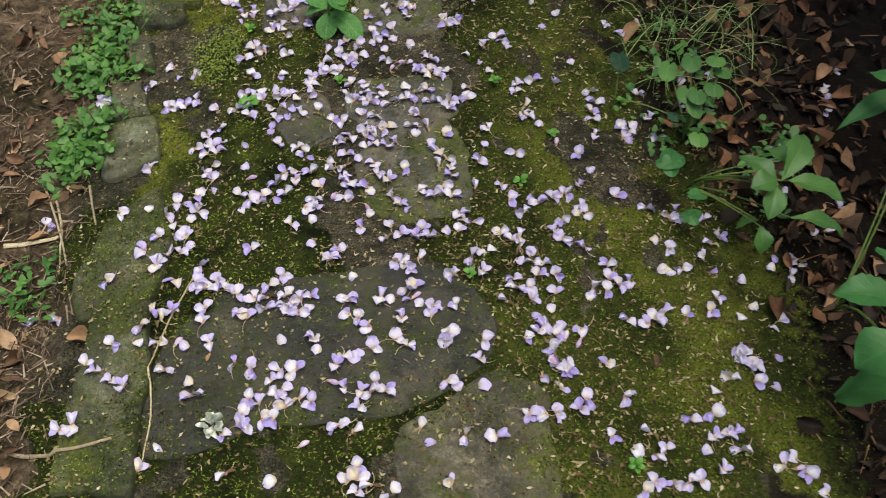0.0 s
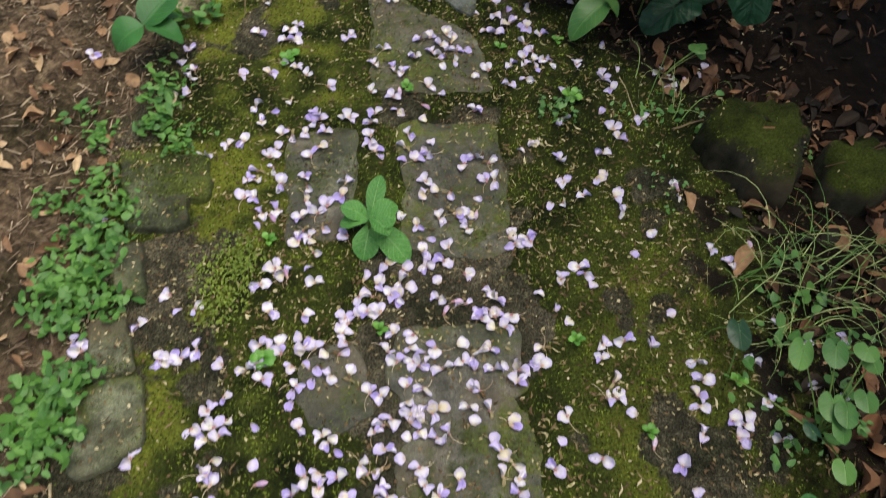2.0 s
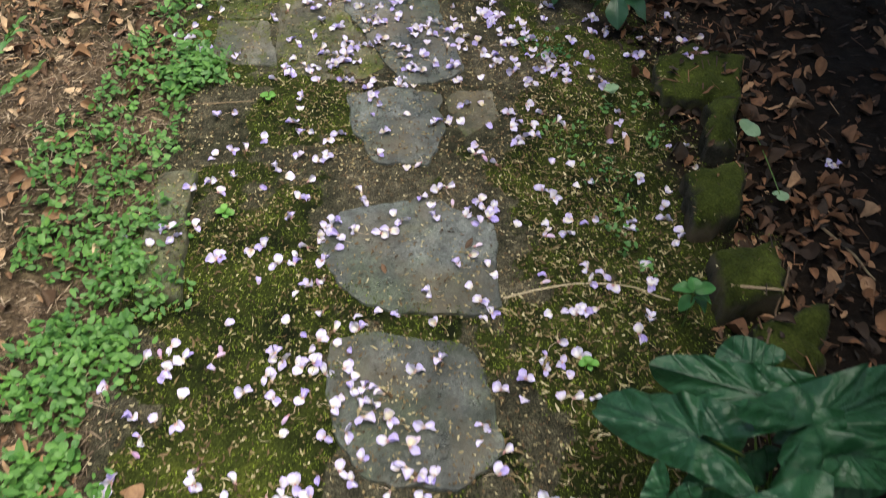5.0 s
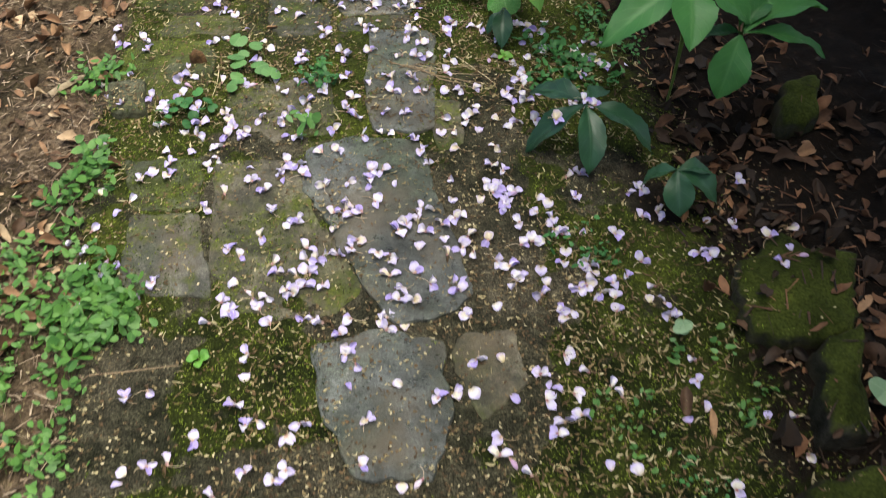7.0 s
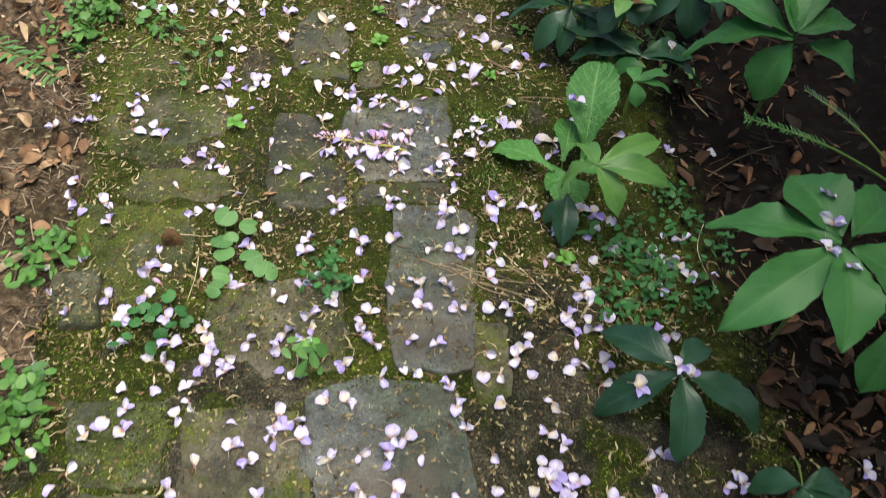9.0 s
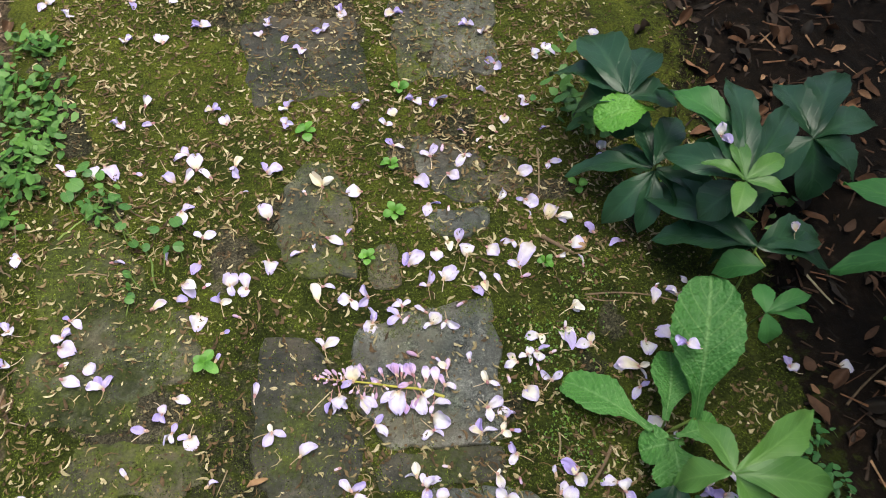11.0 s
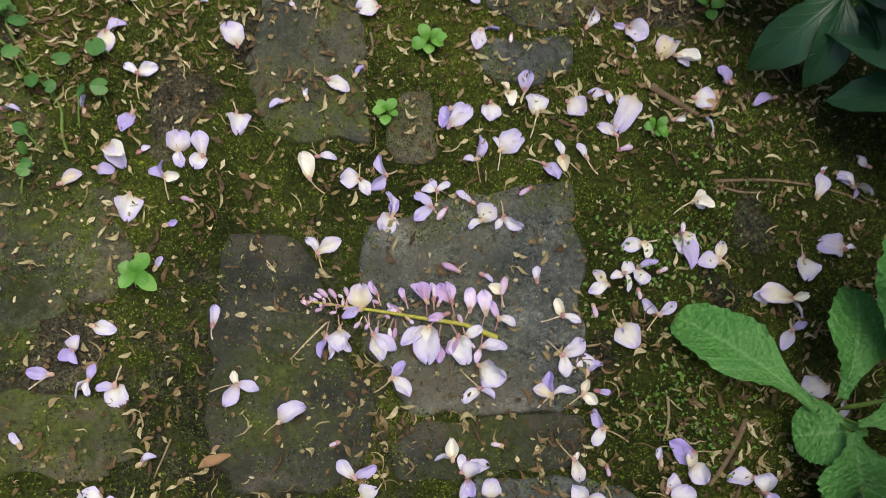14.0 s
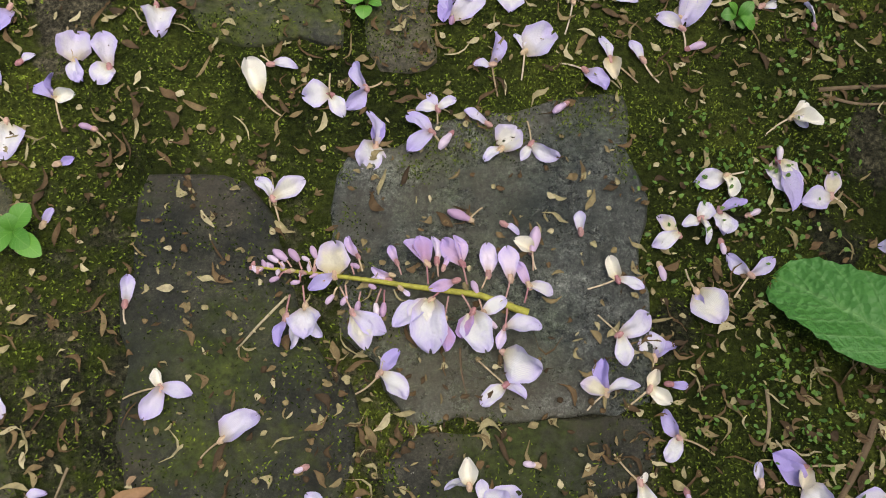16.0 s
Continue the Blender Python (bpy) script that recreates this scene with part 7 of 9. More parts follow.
strew([(0.559, 0.356), (-0.033, 0.359), (-0.064, 0.364), (0.365, 0.367), (0.319, 0.367), (0.346, 0.367), (-0.201, 0.368), (-0.098, 0.368), (0.043, 0.368), (-0.087, 0.372), (-0.262, 0.380), (0.536, 0.383), (0.415, 0.383), (-0.380, 0.384), (0.508, 0.395), (0.325, 0.405), (0.342, 0.415), (0.449, 0.415), (0.107, 0.430), (-0.277, 0.432), (0.063, 0.432), (0.269, 0.432), (-0.491, 0.436), (-0.243, 0.440), (0.443, 0.440), (0.000, 0.444), (-0.114, 0.448), (0.386, 0.457), (-0.206, 0.457), (0.152, 0.461), (-0.254, 0.463), (0.179, 0.466), (0.420, 0.466), (0.230, 0.474), (-0.192, 0.474), (-0.088, 0.476), (-0.157, 0.482), (-0.173, 0.487), (-0.245, 0.487), (-0.206, 0.491), (-0.326, 0.491), (0.294, 0.492), (-0.073, 0.496), (-0.049, 0.500), (-0.420, 0.500), (-0.085, 0.500), (0.427, 0.501), (-0.110, 0.504)], False)
strew([(0.205, 0.505), (0.092, 0.509), (0.053, 0.509), (0.531, 0.519), (-0.465, 0.522), (-0.189, 0.522), (0.177, 0.523), (0.499, 0.524), (-0.373, 0.531), (-0.206, 0.531), (-0.248, 0.536), (0.216, 0.537), (-0.125, 0.541), (-0.273, 0.545), (0.200, 0.546), (0.276, 0.546), (0.087, 0.550), (0.492, 0.551), (-0.092, 0.559), (-0.451, 0.568), (-0.072, 0.569), (-0.352, 0.571), (-0.365, 0.572), (-0.022, 0.574), (0.194, 0.574), (0.481, 0.575), (0.042, 0.579), (-0.207, 0.582), (-0.039, 0.583), (-0.161, 0.583), (0.217, 0.587), (0.157, 0.589), (0.042, 0.593), (0.204, 0.594), (-0.415, 0.596), (0.243, 0.606), (-0.078, 0.607), (0.184, 0.608), (-0.329, 0.611), (-0.394, 0.618), (-0.602, 0.620), (-0.263, 0.621), (0.190, 0.623), (0.360, 0.624), (-0.276, 0.626), (-0.109, 0.627), (0.177, 0.628), (0.409, 0.629)], False)
strew([(-0.187, 0.631), (-0.204, 0.631), (0.498, 0.632), (0.375, 0.634), (-0.376, 0.636), (-0.170, 0.636), (-0.329, 0.636), (0.451, 0.639), (-0.415, 0.640), (0.570, 0.640), (-0.209, 0.641), (0.016, 0.642), (-0.023, 0.652), (-0.115, 0.652), (-0.049, 0.654), (-0.237, 0.656), (-0.062, 0.657), (-0.285, 0.661), (0.175, 0.662), (0.262, 0.662), (0.211, 0.669), (-0.304, 0.672), (-0.208, 0.672), (-0.023, 0.673), (0.292, 0.675), (-0.483, 0.676), (-0.244, 0.677), (-0.331, 0.677), (0.150, 0.679), (0.311, 0.685), (-0.385, 0.687), (0.330, 0.691), (-0.108, 0.694), (0.146, 0.695), (-0.219, 0.698), (0.048, 0.700), (0.214, 0.706), (0.519, 0.708), (0.097, 0.708), (-0.412, 0.711), (0.388, 0.713), (-0.350, 0.713), (-0.024, 0.715), (0.421, 0.718), (0.298, 0.723), (0.611, 0.725), (-0.042, 0.726), (0.180, 0.728)], False)
strew([(0.157, 0.728), (-0.006, 0.732), (0.576, 0.736), (-0.386, 0.740), (-0.404, 0.740), (0.626, 0.744), (-0.134, 0.748), (0.113, 0.749), (0.463, 0.749), (-0.275, 0.750), (0.177, 0.750), (0.159, 0.755), (0.265, 0.756), (0.404, 0.757), (-0.180, 0.759), (-0.421, 0.762), (0.230, 0.773), (-0.057, 0.773), (-0.388, 0.777), (0.012, 0.777), (-0.011, 0.777), (0.128, 0.783), (0.494, 0.786), (0.060, 0.789), (0.040, 0.789), (-0.409, 0.791), (-0.100, 0.793), (-0.216, 0.798), (0.661, 0.804), (-0.623, 0.807), (-0.494, 0.807), (0.685, 0.808), (-0.380, 0.809), (-0.180, 0.809), (-0.423, 0.812), (0.069, 0.813), (0.233, 0.814), (0.419, 0.815), (-0.446, 0.818), (-0.087, 0.822), (0.478, 0.824), (0.169, 0.827), (0.277, 0.828), (-0.301, 0.829), (0.412, 0.830), (-0.023, 0.831), (0.265, 0.836), (-0.375, 0.838)], False)
strew([(-0.036, 0.839), (-0.393, 0.840), (-0.177, 0.840), (-0.094, 0.840), (0.381, 0.845), (-0.275, 0.847), (0.197, 0.848), (-0.289, 0.850), (-0.183, 0.850), (-0.246, 0.851), (-0.125, 0.854), (0.721, 0.855), (-0.050, 0.855), (0.148, 0.855), (-0.380, 0.856), (0.441, 0.857), (0.049, 0.859), (0.181, 0.859), (0.020, 0.860), (-0.308, 0.861), (0.221, 0.861), (-0.232, 0.862), (0.330, 0.863), (-0.148, 0.865), (0.246, 0.868), (-0.006, 0.870), (-0.095, 0.877), (0.089, 0.879), (-0.171, 0.880), (0.035, 0.881), (-0.249, 0.884), (-0.134, 0.885), (-0.358, 0.890), (0.135, 0.890), (-0.217, 0.895), (-0.299, 0.896), (-0.059, 0.896), (0.634, 0.898), (-0.136, 0.900), (-0.374, 0.901), (0.050, 0.906), (0.710, 0.907), (-0.077, 0.908), (-0.237, 0.910), (-0.194, 0.911), (-0.221, 0.917), (0.590, 0.918), (-0.471, 0.919)], False)
strew([(-0.032, 0.919), (-0.308, 0.920), (0.292, 0.921), (0.049, 0.925), (0.027, 0.927), (-0.136, 0.929), (-0.166, 0.930), (-0.085, 0.931), (-0.112, 0.942), (0.099, 0.942), (0.043, 0.944), (-0.377, 0.951), (-0.135, 0.954), (0.277, 0.957), (-0.361, 0.958), (-0.211, 0.959), (0.166, 0.961), (0.025, 0.961), (-0.399, 0.965), (-0.221, 0.967), (0.015, 0.970), (-0.107, 0.973), (-0.064, 0.974), (-0.316, 0.975), (-0.254, 0.975), (-0.152, 0.977), (-0.357, 0.980), (0.239, 0.981), (-0.047, 0.982), (0.110, 0.983), (-0.383, 0.992), (-0.101, 0.995), (-0.128, 0.996), (0.039, 0.999), (-0.091, 1.000), (-0.013, 1.005), (0.311, 1.006), (0.363, 1.006), (0.379, 1.007), (-0.273, 1.008), (-0.072, 1.009), (0.432, 1.010), (0.675, 1.013), (0.119, 1.018), (0.007, 1.019), (-0.021, 1.021), (-0.109, 1.023), (-0.272, 1.025)], False)
strew([(0.212, 1.030), (0.359, 1.030), (-0.162, 1.035), (-0.267, 1.038), (0.385, 1.041), (-0.245, 1.042), (-0.316, 1.043), (-0.087, 1.046), (-0.110, 1.048), (0.312, 1.048), (-0.018, 1.049), (0.175, 1.050), (0.191, 1.050), (-0.220, 1.055), (-0.341, 1.057), (-0.240, 1.062), (-0.376, 1.063), (-0.469, 1.063), (0.310, 1.063), (0.048, 1.067), (-0.451, 1.068), (-0.191, 1.068), (-0.278, 1.068), (0.423, 1.069), (-0.256, 1.069), (-0.578, 1.069), (-0.061, 1.078), (-0.096, 1.080), (0.759, 1.081), (-0.417, 1.081), (0.013, 1.082), (-0.127, 1.083), (0.052, 1.083), (-0.598, 1.084), (-0.235, 1.086), (-0.296, 1.087), (-0.316, 1.090), (0.029, 1.090), (-0.212, 1.091), (-0.034, 1.091), (-0.270, 1.092), (-0.081, 1.093), (0.499, 1.096), (0.072, 1.096), (-0.328, 1.097), (-0.248, 1.097), (-0.018, 1.100), (-0.093, 1.101)], False)
strew([(-0.143, 1.102), (-0.299, 1.107), (-0.112, 1.108), (-0.010, 1.109), (-0.073, 1.110), (-0.206, 1.111), (-0.276, 1.112), (0.173, 1.113), (0.006, 1.114), (-0.508, 1.117), (-0.034, 1.120), (0.315, 1.120), (-0.211, 1.124), (0.086, 1.126), (0.772, 1.128), (-0.106, 1.129), (-0.137, 1.131), (0.175, 1.134), (0.413, 1.136), (0.249, 1.138), (-0.205, 1.141), (-0.457, 1.144), (0.209, 1.145), (-0.273, 1.150), (-0.434, 1.150), (0.006, 1.151), (-0.325, 1.151), (0.030, 1.153), (-0.191, 1.163), (-0.179, 1.163), (-0.159, 1.164), (-0.006, 1.164), (0.501, 1.169), (-0.063, 1.169), (-0.474, 1.169), (0.125, 1.170), (0.039, 1.175), (0.804, 1.186), (0.569, 1.188), (-0.193, 1.189), (-0.031, 1.189), (-0.173, 1.190), (-0.051, 1.192), (-0.072, 1.195), (0.285, 1.196), (-0.344, 1.198), (0.015, 1.200), (-0.264, 1.207)], False)
strew([(0.007, 1.208), (-0.117, 1.211), (-0.167, 1.212), (0.082, 1.213), (-0.306, 1.214), (0.471, 1.218), (-0.134, 1.219), (-0.328, 1.226), (-0.077, 1.227), (0.167, 1.236), (-0.131, 1.242), (0.117, 1.242), (-0.035, 1.243), (-0.094, 1.249), (-0.157, 1.250), (0.156, 1.258), (-0.271, 1.262), (-0.069, 1.264), (-0.104, 1.277), (-0.298, 1.279), (-0.155, 1.283), (-0.061, 1.289), (-0.282, 1.290), (-0.617, 1.294), (-0.224, 1.298), (-0.092, 1.301), (0.238, 1.302), (-0.369, 1.304), (-0.263, 1.306), (0.034, 1.314), (0.064, 1.316), (-0.299, 1.323), (-0.351, 1.325), (-0.114, 1.325), (-0.032, 1.325), (-0.364, 1.329), (0.038, 1.329), (-0.275, 1.335), (0.372, 1.335), (-0.080, 1.342), (-0.141, 1.343), (0.270, 1.344), (0.448, 1.348), (-0.027, 1.351), (-0.054, 1.354), (-0.382, 1.359), (-0.299, 1.359), (-0.019, 1.361)], False)
strew([(-0.240, 1.373), (0.225, 1.382), (-0.298, 1.385), (0.103, 1.385), (-0.019, 1.388), (-0.343, 1.392), (0.126, 1.392), (-0.399, 1.394), (-0.064, 1.395), (-0.387, 1.395), (-0.091, 1.399), (-0.238, 1.400), (-0.305, 1.406), (0.159, 1.410), (-0.105, 1.414), (0.214, 1.414), (0.321, 1.421), (-0.361, 1.424), (0.009, 1.427), (0.128, 1.435), (-0.479, 1.437), (-0.371, 1.445), (-0.302, 1.450), (0.185, 1.450), (0.317, 1.454), (-0.125, 1.457), (-0.042, 1.457), (-0.443, 1.462), (-0.185, 1.464), (-0.000, 1.465), (-0.291, 1.473), (-0.195, 1.474), (-0.112, 1.474), (-0.418, 1.475), (-0.024, 1.475), (-0.144, 1.484), (0.122, 1.485), (-0.205, 1.491), (-0.340, 1.498), (-0.103, 1.498), (0.056, 1.498), (-0.317, 1.500), (-0.285, 1.508), (-0.206, 1.508), (0.199, 1.508), (-0.141, 1.513), (0.081, 1.517), (-0.397, 1.521)], False)
strew([(-0.298, 1.537), (-0.209, 1.537), (-0.261, 1.545), (-0.247, 1.546), (-0.379, 1.548), (-0.304, 1.548), (-0.119, 1.550), (-0.413, 1.552), (-0.553, 1.553), (0.219, 1.564), (-0.164, 1.571), (-0.355, 1.575), (0.127, 1.575), (-0.121, 1.587), (0.276, 1.593), (-0.175, 1.601), (0.203, 1.606), (-0.537, 1.610), (-0.215, 1.611), (-0.088, 1.615), (-0.293, 1.617), (-0.536, 1.630), (-0.113, 1.632), (-0.402, 1.634), (-0.334, 1.640), (-0.563, 1.647), (-0.730, 1.659), (-0.029, 1.665), (-0.180, 1.672), (0.066, 1.673), (-0.556, 1.681), (-0.090, 1.687), (-0.004, 1.687), (0.083, 1.701), (-0.070, 1.702), (-0.141, 1.703), (0.037, 1.704), (0.114, 1.711), (0.161, 1.715), (-0.203, 1.718), (-0.111, 1.719), (0.239, 1.721), (-0.365, 1.725), (0.063, 1.727), (0.373, 1.732), (-0.045, 1.732), (0.404, 1.737), (-0.276, 1.739)], False)
strew([(-0.438, 1.739), (-0.097, 1.741), (-0.431, 1.827), (-0.533, 1.847), (-0.663, 1.854), (-0.191, 1.857), (0.032, 1.861), (-0.202, 1.862), (-0.569, 1.871), (0.007, 1.886), (0.075, 1.892), (-0.355, 1.895), (-0.164, 1.904), (-0.663, 1.910), (-0.534, 1.912), (0.160, 1.915), (-0.317, 1.917), (-0.294, 1.918), (-0.200, 1.918), (-0.160, 1.930), (-0.496, 1.954), (-0.384, 1.960), (0.036, 1.977), (-0.032, 1.979), (-0.099, 1.981), (-0.080, 1.988), (-0.282, 1.989), (-0.359, 1.991), (0.037, 2.001), (-0.405, 2.007), (-0.459, 2.016), (-0.129, 2.022), (-0.276, 2.026), (-0.021, 2.028), (-0.169, 2.033), (-0.570, 2.035), (-0.378, 2.058), (-0.408, 2.063), (-0.300, 2.069), (-0.221, 2.074), (-0.625, 2.083), (-0.452, 2.087), (-0.333, 2.094), (-0.172, 2.097), (-0.506, 2.110), (-0.275, 2.124), (-0.061, 2.137), (-0.607, 2.158)], False)
strew([(-0.186, 2.178), (-0.228, 2.182), (-0.088, 2.184), (-0.386, 2.193), (-0.174, 2.206), (-0.554, 2.207), (-0.084, 2.213), (-0.591, 2.216), (-0.227, 2.219), (-0.384, 2.225), (-0.315, 2.237), (-0.255, 2.248), (-0.304, 2.252), (-0.410, 2.254), (-0.366, 2.255), (-0.021, 2.258), (-0.554, 2.261), (-0.460, 2.263), (-0.238, 2.263), (-0.288, 2.272), (-0.270, 2.273), (-0.248, 2.273), (-0.056, 2.278), (-0.419, 2.285), (-0.597, 2.291), (-0.285, 2.293), (-0.430, 2.295), (-0.015, 2.299), (-0.336, 2.302), (-0.191, 2.306), (-0.355, 2.307), (-0.519, 2.309), (-0.374, 2.312), (0.018, 2.316), (-0.632, 2.322), (-0.407, 2.322), (-0.379, 2.323), (-0.568, 2.324), (-0.606, 2.328), (-0.151, 2.328), (0.046, 2.332), (-0.510, 2.336), (-0.423, 2.338), (-0.299, 2.346), (-0.365, 2.350), (-0.319, 2.357), (-0.353, 2.367), (0.044, 2.371)], False)
strew([(-0.382, 2.378), (-0.289, 2.391), (0.178, 2.391), (-0.508, 2.398), (-0.415, 2.406), (-0.162, 2.406), (-0.081, 2.414), (-0.230, 2.422), (-0.355, 2.425), (0.202, 2.426), (0.078, 2.435), (0.059, 2.435), (0.093, 2.435), (0.117, 2.442), (-0.173, 2.465), (-0.105, 2.479), (-0.366, 2.480), (-0.476, 2.490), (-0.358, 2.492), (0.147, 2.492), (0.024, 2.495), (0.218, 2.500), (-0.060, 2.506), (-0.448, 2.529), (0.106, 2.529), (-0.417, 2.530), (-0.125, 2.530), (0.213, 2.538), (-0.551, 2.540), (-0.421, 2.556), (-0.677, 2.557), (-0.499, 2.561), (-0.340, 2.565), (-0.479, 2.568), (-0.640, 2.571), (-0.727, 2.587), (-0.379, 2.591), (-0.343, 2.592), (-0.313, 2.606), (-0.251, 2.608), (-0.371, 2.612), (-0.613, 2.613), (0.078, 2.616), (0.194, 2.626), (-0.357, 2.627), (-0.231, 2.630), (-0.015, 2.635), (0.038, 2.636)], False)
strew([(0.112, 2.638), (-0.438, 2.639), (0.292, 2.642), (-0.168, 2.645), (-0.110, 2.647), (-0.067, 2.648), (-0.248, 2.651), (-0.104, 2.662), (0.270, 2.671), (-0.299, 2.686), (-0.429, 2.691), (-0.083, 2.692), (-0.196, 2.696), (-0.588, 2.702), (0.058, 2.703), (0.276, 2.708), (-0.311, 2.709), (-0.504, 2.719), (-0.164, 2.720), (0.038, 2.725), (-0.148, 2.728), (-0.606, 2.732), (0.104, 2.734), (-0.419, 2.737), (-0.565, 2.749), (-0.485, 2.775), (-0.228, 2.782), (-0.200, 2.790), (0.099, 2.798), (0.060, 2.805), (-0.445, 2.809), (-0.388, 2.810), (-0.616, 2.813), (-0.286, 2.813), (-0.076, 2.818), (-0.584, 2.822), (-0.555, 2.823), (0.356, 2.824), (-0.087, 2.852), (-0.006, 2.854), (-0.527, 2.858), (-0.394, 2.861), (0.187, 2.876), (-0.454, 2.877), (-0.279, 2.881), (0.357, 2.885), (-0.438, 2.886), (0.316, 2.888)], False)
strew([(0.218, 2.894), (-0.016, 2.906), (0.096, 2.909), (-0.175, 2.911), (-0.471, 2.912), (-0.063, 2.913), (0.026, 2.916), (-0.151, 2.920), (-0.122, 2.921), (0.003, 2.924), (0.080, 2.926), (-0.633, 2.926), (-0.307, 2.934), (-0.235, 2.936), (0.218, 2.939), (-0.020, 2.951), (0.052, 2.953), (-0.465, 2.958), (-0.297, 2.972), (-0.116, 2.976), (0.222, 2.976), (-0.080, 2.977), (0.030, 2.989), (-0.464, 2.996), (-0.311, 3.000), (-0.326, 3.028), (-0.252, 3.030), (-0.436, 3.051), (0.031, 3.052), (-0.530, 3.053), (0.195, 3.054), (-0.368, 3.056), (-0.121, 3.057), (-0.252, 3.057), (0.209, 3.058), (0.112, 3.060), (-0.392, 3.061), (0.029, 3.065), (-0.078, 3.072), (0.168, 3.084), (-0.210, 3.085), (0.114, 3.087), (-0.234, 3.087), (-0.515, 3.091), (-0.004, 3.095), (-0.451, 3.101), (-0.138, 3.103), (0.057, 3.105)], False)
strew([(0.071, 3.109), (-0.225, 3.109), (-0.480, 3.111), (0.184, 3.111), (-0.415, 3.112), (-0.183, 3.115), (0.115, 3.115), (0.004, 3.118), (-0.386, 3.119), (-0.358, 3.122), (-0.046, 3.125), (-0.127, 3.126), (0.079, 3.127), (-0.632, 3.130), (0.389, 3.133), (-0.249, 3.134), (-0.207, 3.140), (-0.433, 3.145), (0.420, 3.145), (-0.383, 3.147), (-0.052, 3.150), (0.076, 3.157), (0.037, 3.159), (0.170, 3.161), (-0.072, 3.161), (-0.443, 3.165), (-0.371, 3.170), (-0.384, 3.171), (-0.700, 3.172), (0.289, 3.174), (-0.248, 3.177), (0.045, 3.179), (-0.499, 3.183), (-0.109, 3.183), (-0.139, 3.185), (-0.199, 3.194), (-0.389, 3.196), (-0.751, 3.199), (0.004, 3.201), (0.417, 3.202), (-0.009, 3.202), (-0.084, 3.207), (-0.303, 3.210), (-0.119, 3.214), (0.132, 3.214), (0.052, 3.219), (-0.468, 3.221), (-0.189, 3.224)], False)
strew([(0.030, 3.226), (-0.783, 3.230), (-0.338, 3.238), (-0.161, 3.238), (0.345, 3.240), (-0.223, 3.241), (-0.426, 3.243), (0.030, 3.253), (0.187, 3.254), (-0.200, 3.256), (-0.137, 3.257), (-0.316, 3.263), (0.005, 3.265), (-0.347, 3.270), (-0.200, 3.272), (-0.330, 3.274), (-0.454, 3.277), (-0.049, 3.279), (-0.721, 3.282), (0.026, 3.286), (-0.570, 3.289), (-0.321, 3.290), (-0.276, 3.293), (-0.143, 3.296), (-0.092, 3.298), (0.014, 3.298), (-0.041, 3.307), (-0.031, 3.312), (-0.068, 3.314), (-0.542, 3.320), (0.198, 3.321), (-0.062, 3.325), (-0.471, 3.327), (-0.367, 3.332), (0.191, 3.333), (-0.242, 3.336), (-0.325, 3.341), (-0.078, 3.343), (0.064, 3.346), (0.380, 3.346), (-0.144, 3.347), (0.089, 3.351), (-0.441, 3.353), (-0.695, 3.357), (-0.446, 3.365), (-0.048, 3.365), (-0.647, 3.365), (-0.265, 3.366)], False)
strew([(-0.284, 3.367), (-0.683, 3.368), (-0.502, 3.380), (-0.179, 3.385), (-0.419, 3.387)], False)
strew([(-0.739, 3.090), (-0.716, 3.180), (-0.705, 3.304), (-0.758, 3.331), (-0.586, 3.396), (-0.567, 3.410), (-0.194, 3.414), (-0.348, 3.417), (-0.376, 3.417), (-0.126, 3.425), (-0.616, 3.426), (-0.057, 3.427), (-0.664, 3.428), (-0.579, 3.435), (-0.560, 3.440), (-0.206, 3.448), (-0.792, 3.454), (-0.303, 3.454), (0.015, 3.456), (-0.526, 3.458), (-0.448, 3.462), (-0.428, 3.463), (-0.157, 3.463), (-0.251, 3.465), (-0.271, 3.468), (-0.132, 3.469), (-0.083, 3.471), (-0.527, 3.477), (-0.029, 3.477), (-0.639, 3.478), (-0.357, 3.479), (-0.549, 3.486), (-0.011, 3.491), (0.023, 3.493), (-0.687, 3.494), (-0.106, 3.497), (-0.612, 3.502), (-0.152, 3.505), (-0.499, 3.506), (-0.223, 3.512), (-0.319, 3.513), (-0.418, 3.514), (-0.265, 3.519), (-0.448, 3.522), (-0.336, 3.526), (-0.016, 3.529), (-0.088, 3.531), (-0.761, 3.543)], True)
strew([(-0.337, 3.545), (-0.019, 3.548), (0.011, 3.549), (0.111, 3.553), (0.137, 3.554), (-0.414, 3.557), (-0.326, 3.565), (0.003, 3.566), (0.039, 3.572), (-0.025, 3.573), (-0.719, 3.574), (-0.194, 3.576), (-0.116, 3.579), (-0.459, 3.580), (-0.662, 3.581), (-0.146, 3.583), (-0.383, 3.583), (-0.090, 3.585), (0.007, 3.588), (-0.478, 3.594), (-0.298, 3.602), (-0.646, 3.602), (-0.432, 3.606), (-0.548, 3.607), (0.004, 3.609), (-0.250, 3.609), (-0.588, 3.615), (-0.211, 3.616), (-0.260, 3.624), (-0.482, 3.625), (-0.343, 3.626), (-0.409, 3.628), (0.127, 3.630), (0.015, 3.631), (-0.652, 3.633), (-0.145, 3.634), (-0.833, 3.640), (-0.775, 3.644), (-0.011, 3.665), (0.183, 3.665), (-0.126, 3.667), (0.228, 3.668), (-0.435, 3.670), (-0.054, 3.671), (0.024, 3.674), (-0.032, 3.675), (-0.524, 3.676), (0.148, 3.680)], True)
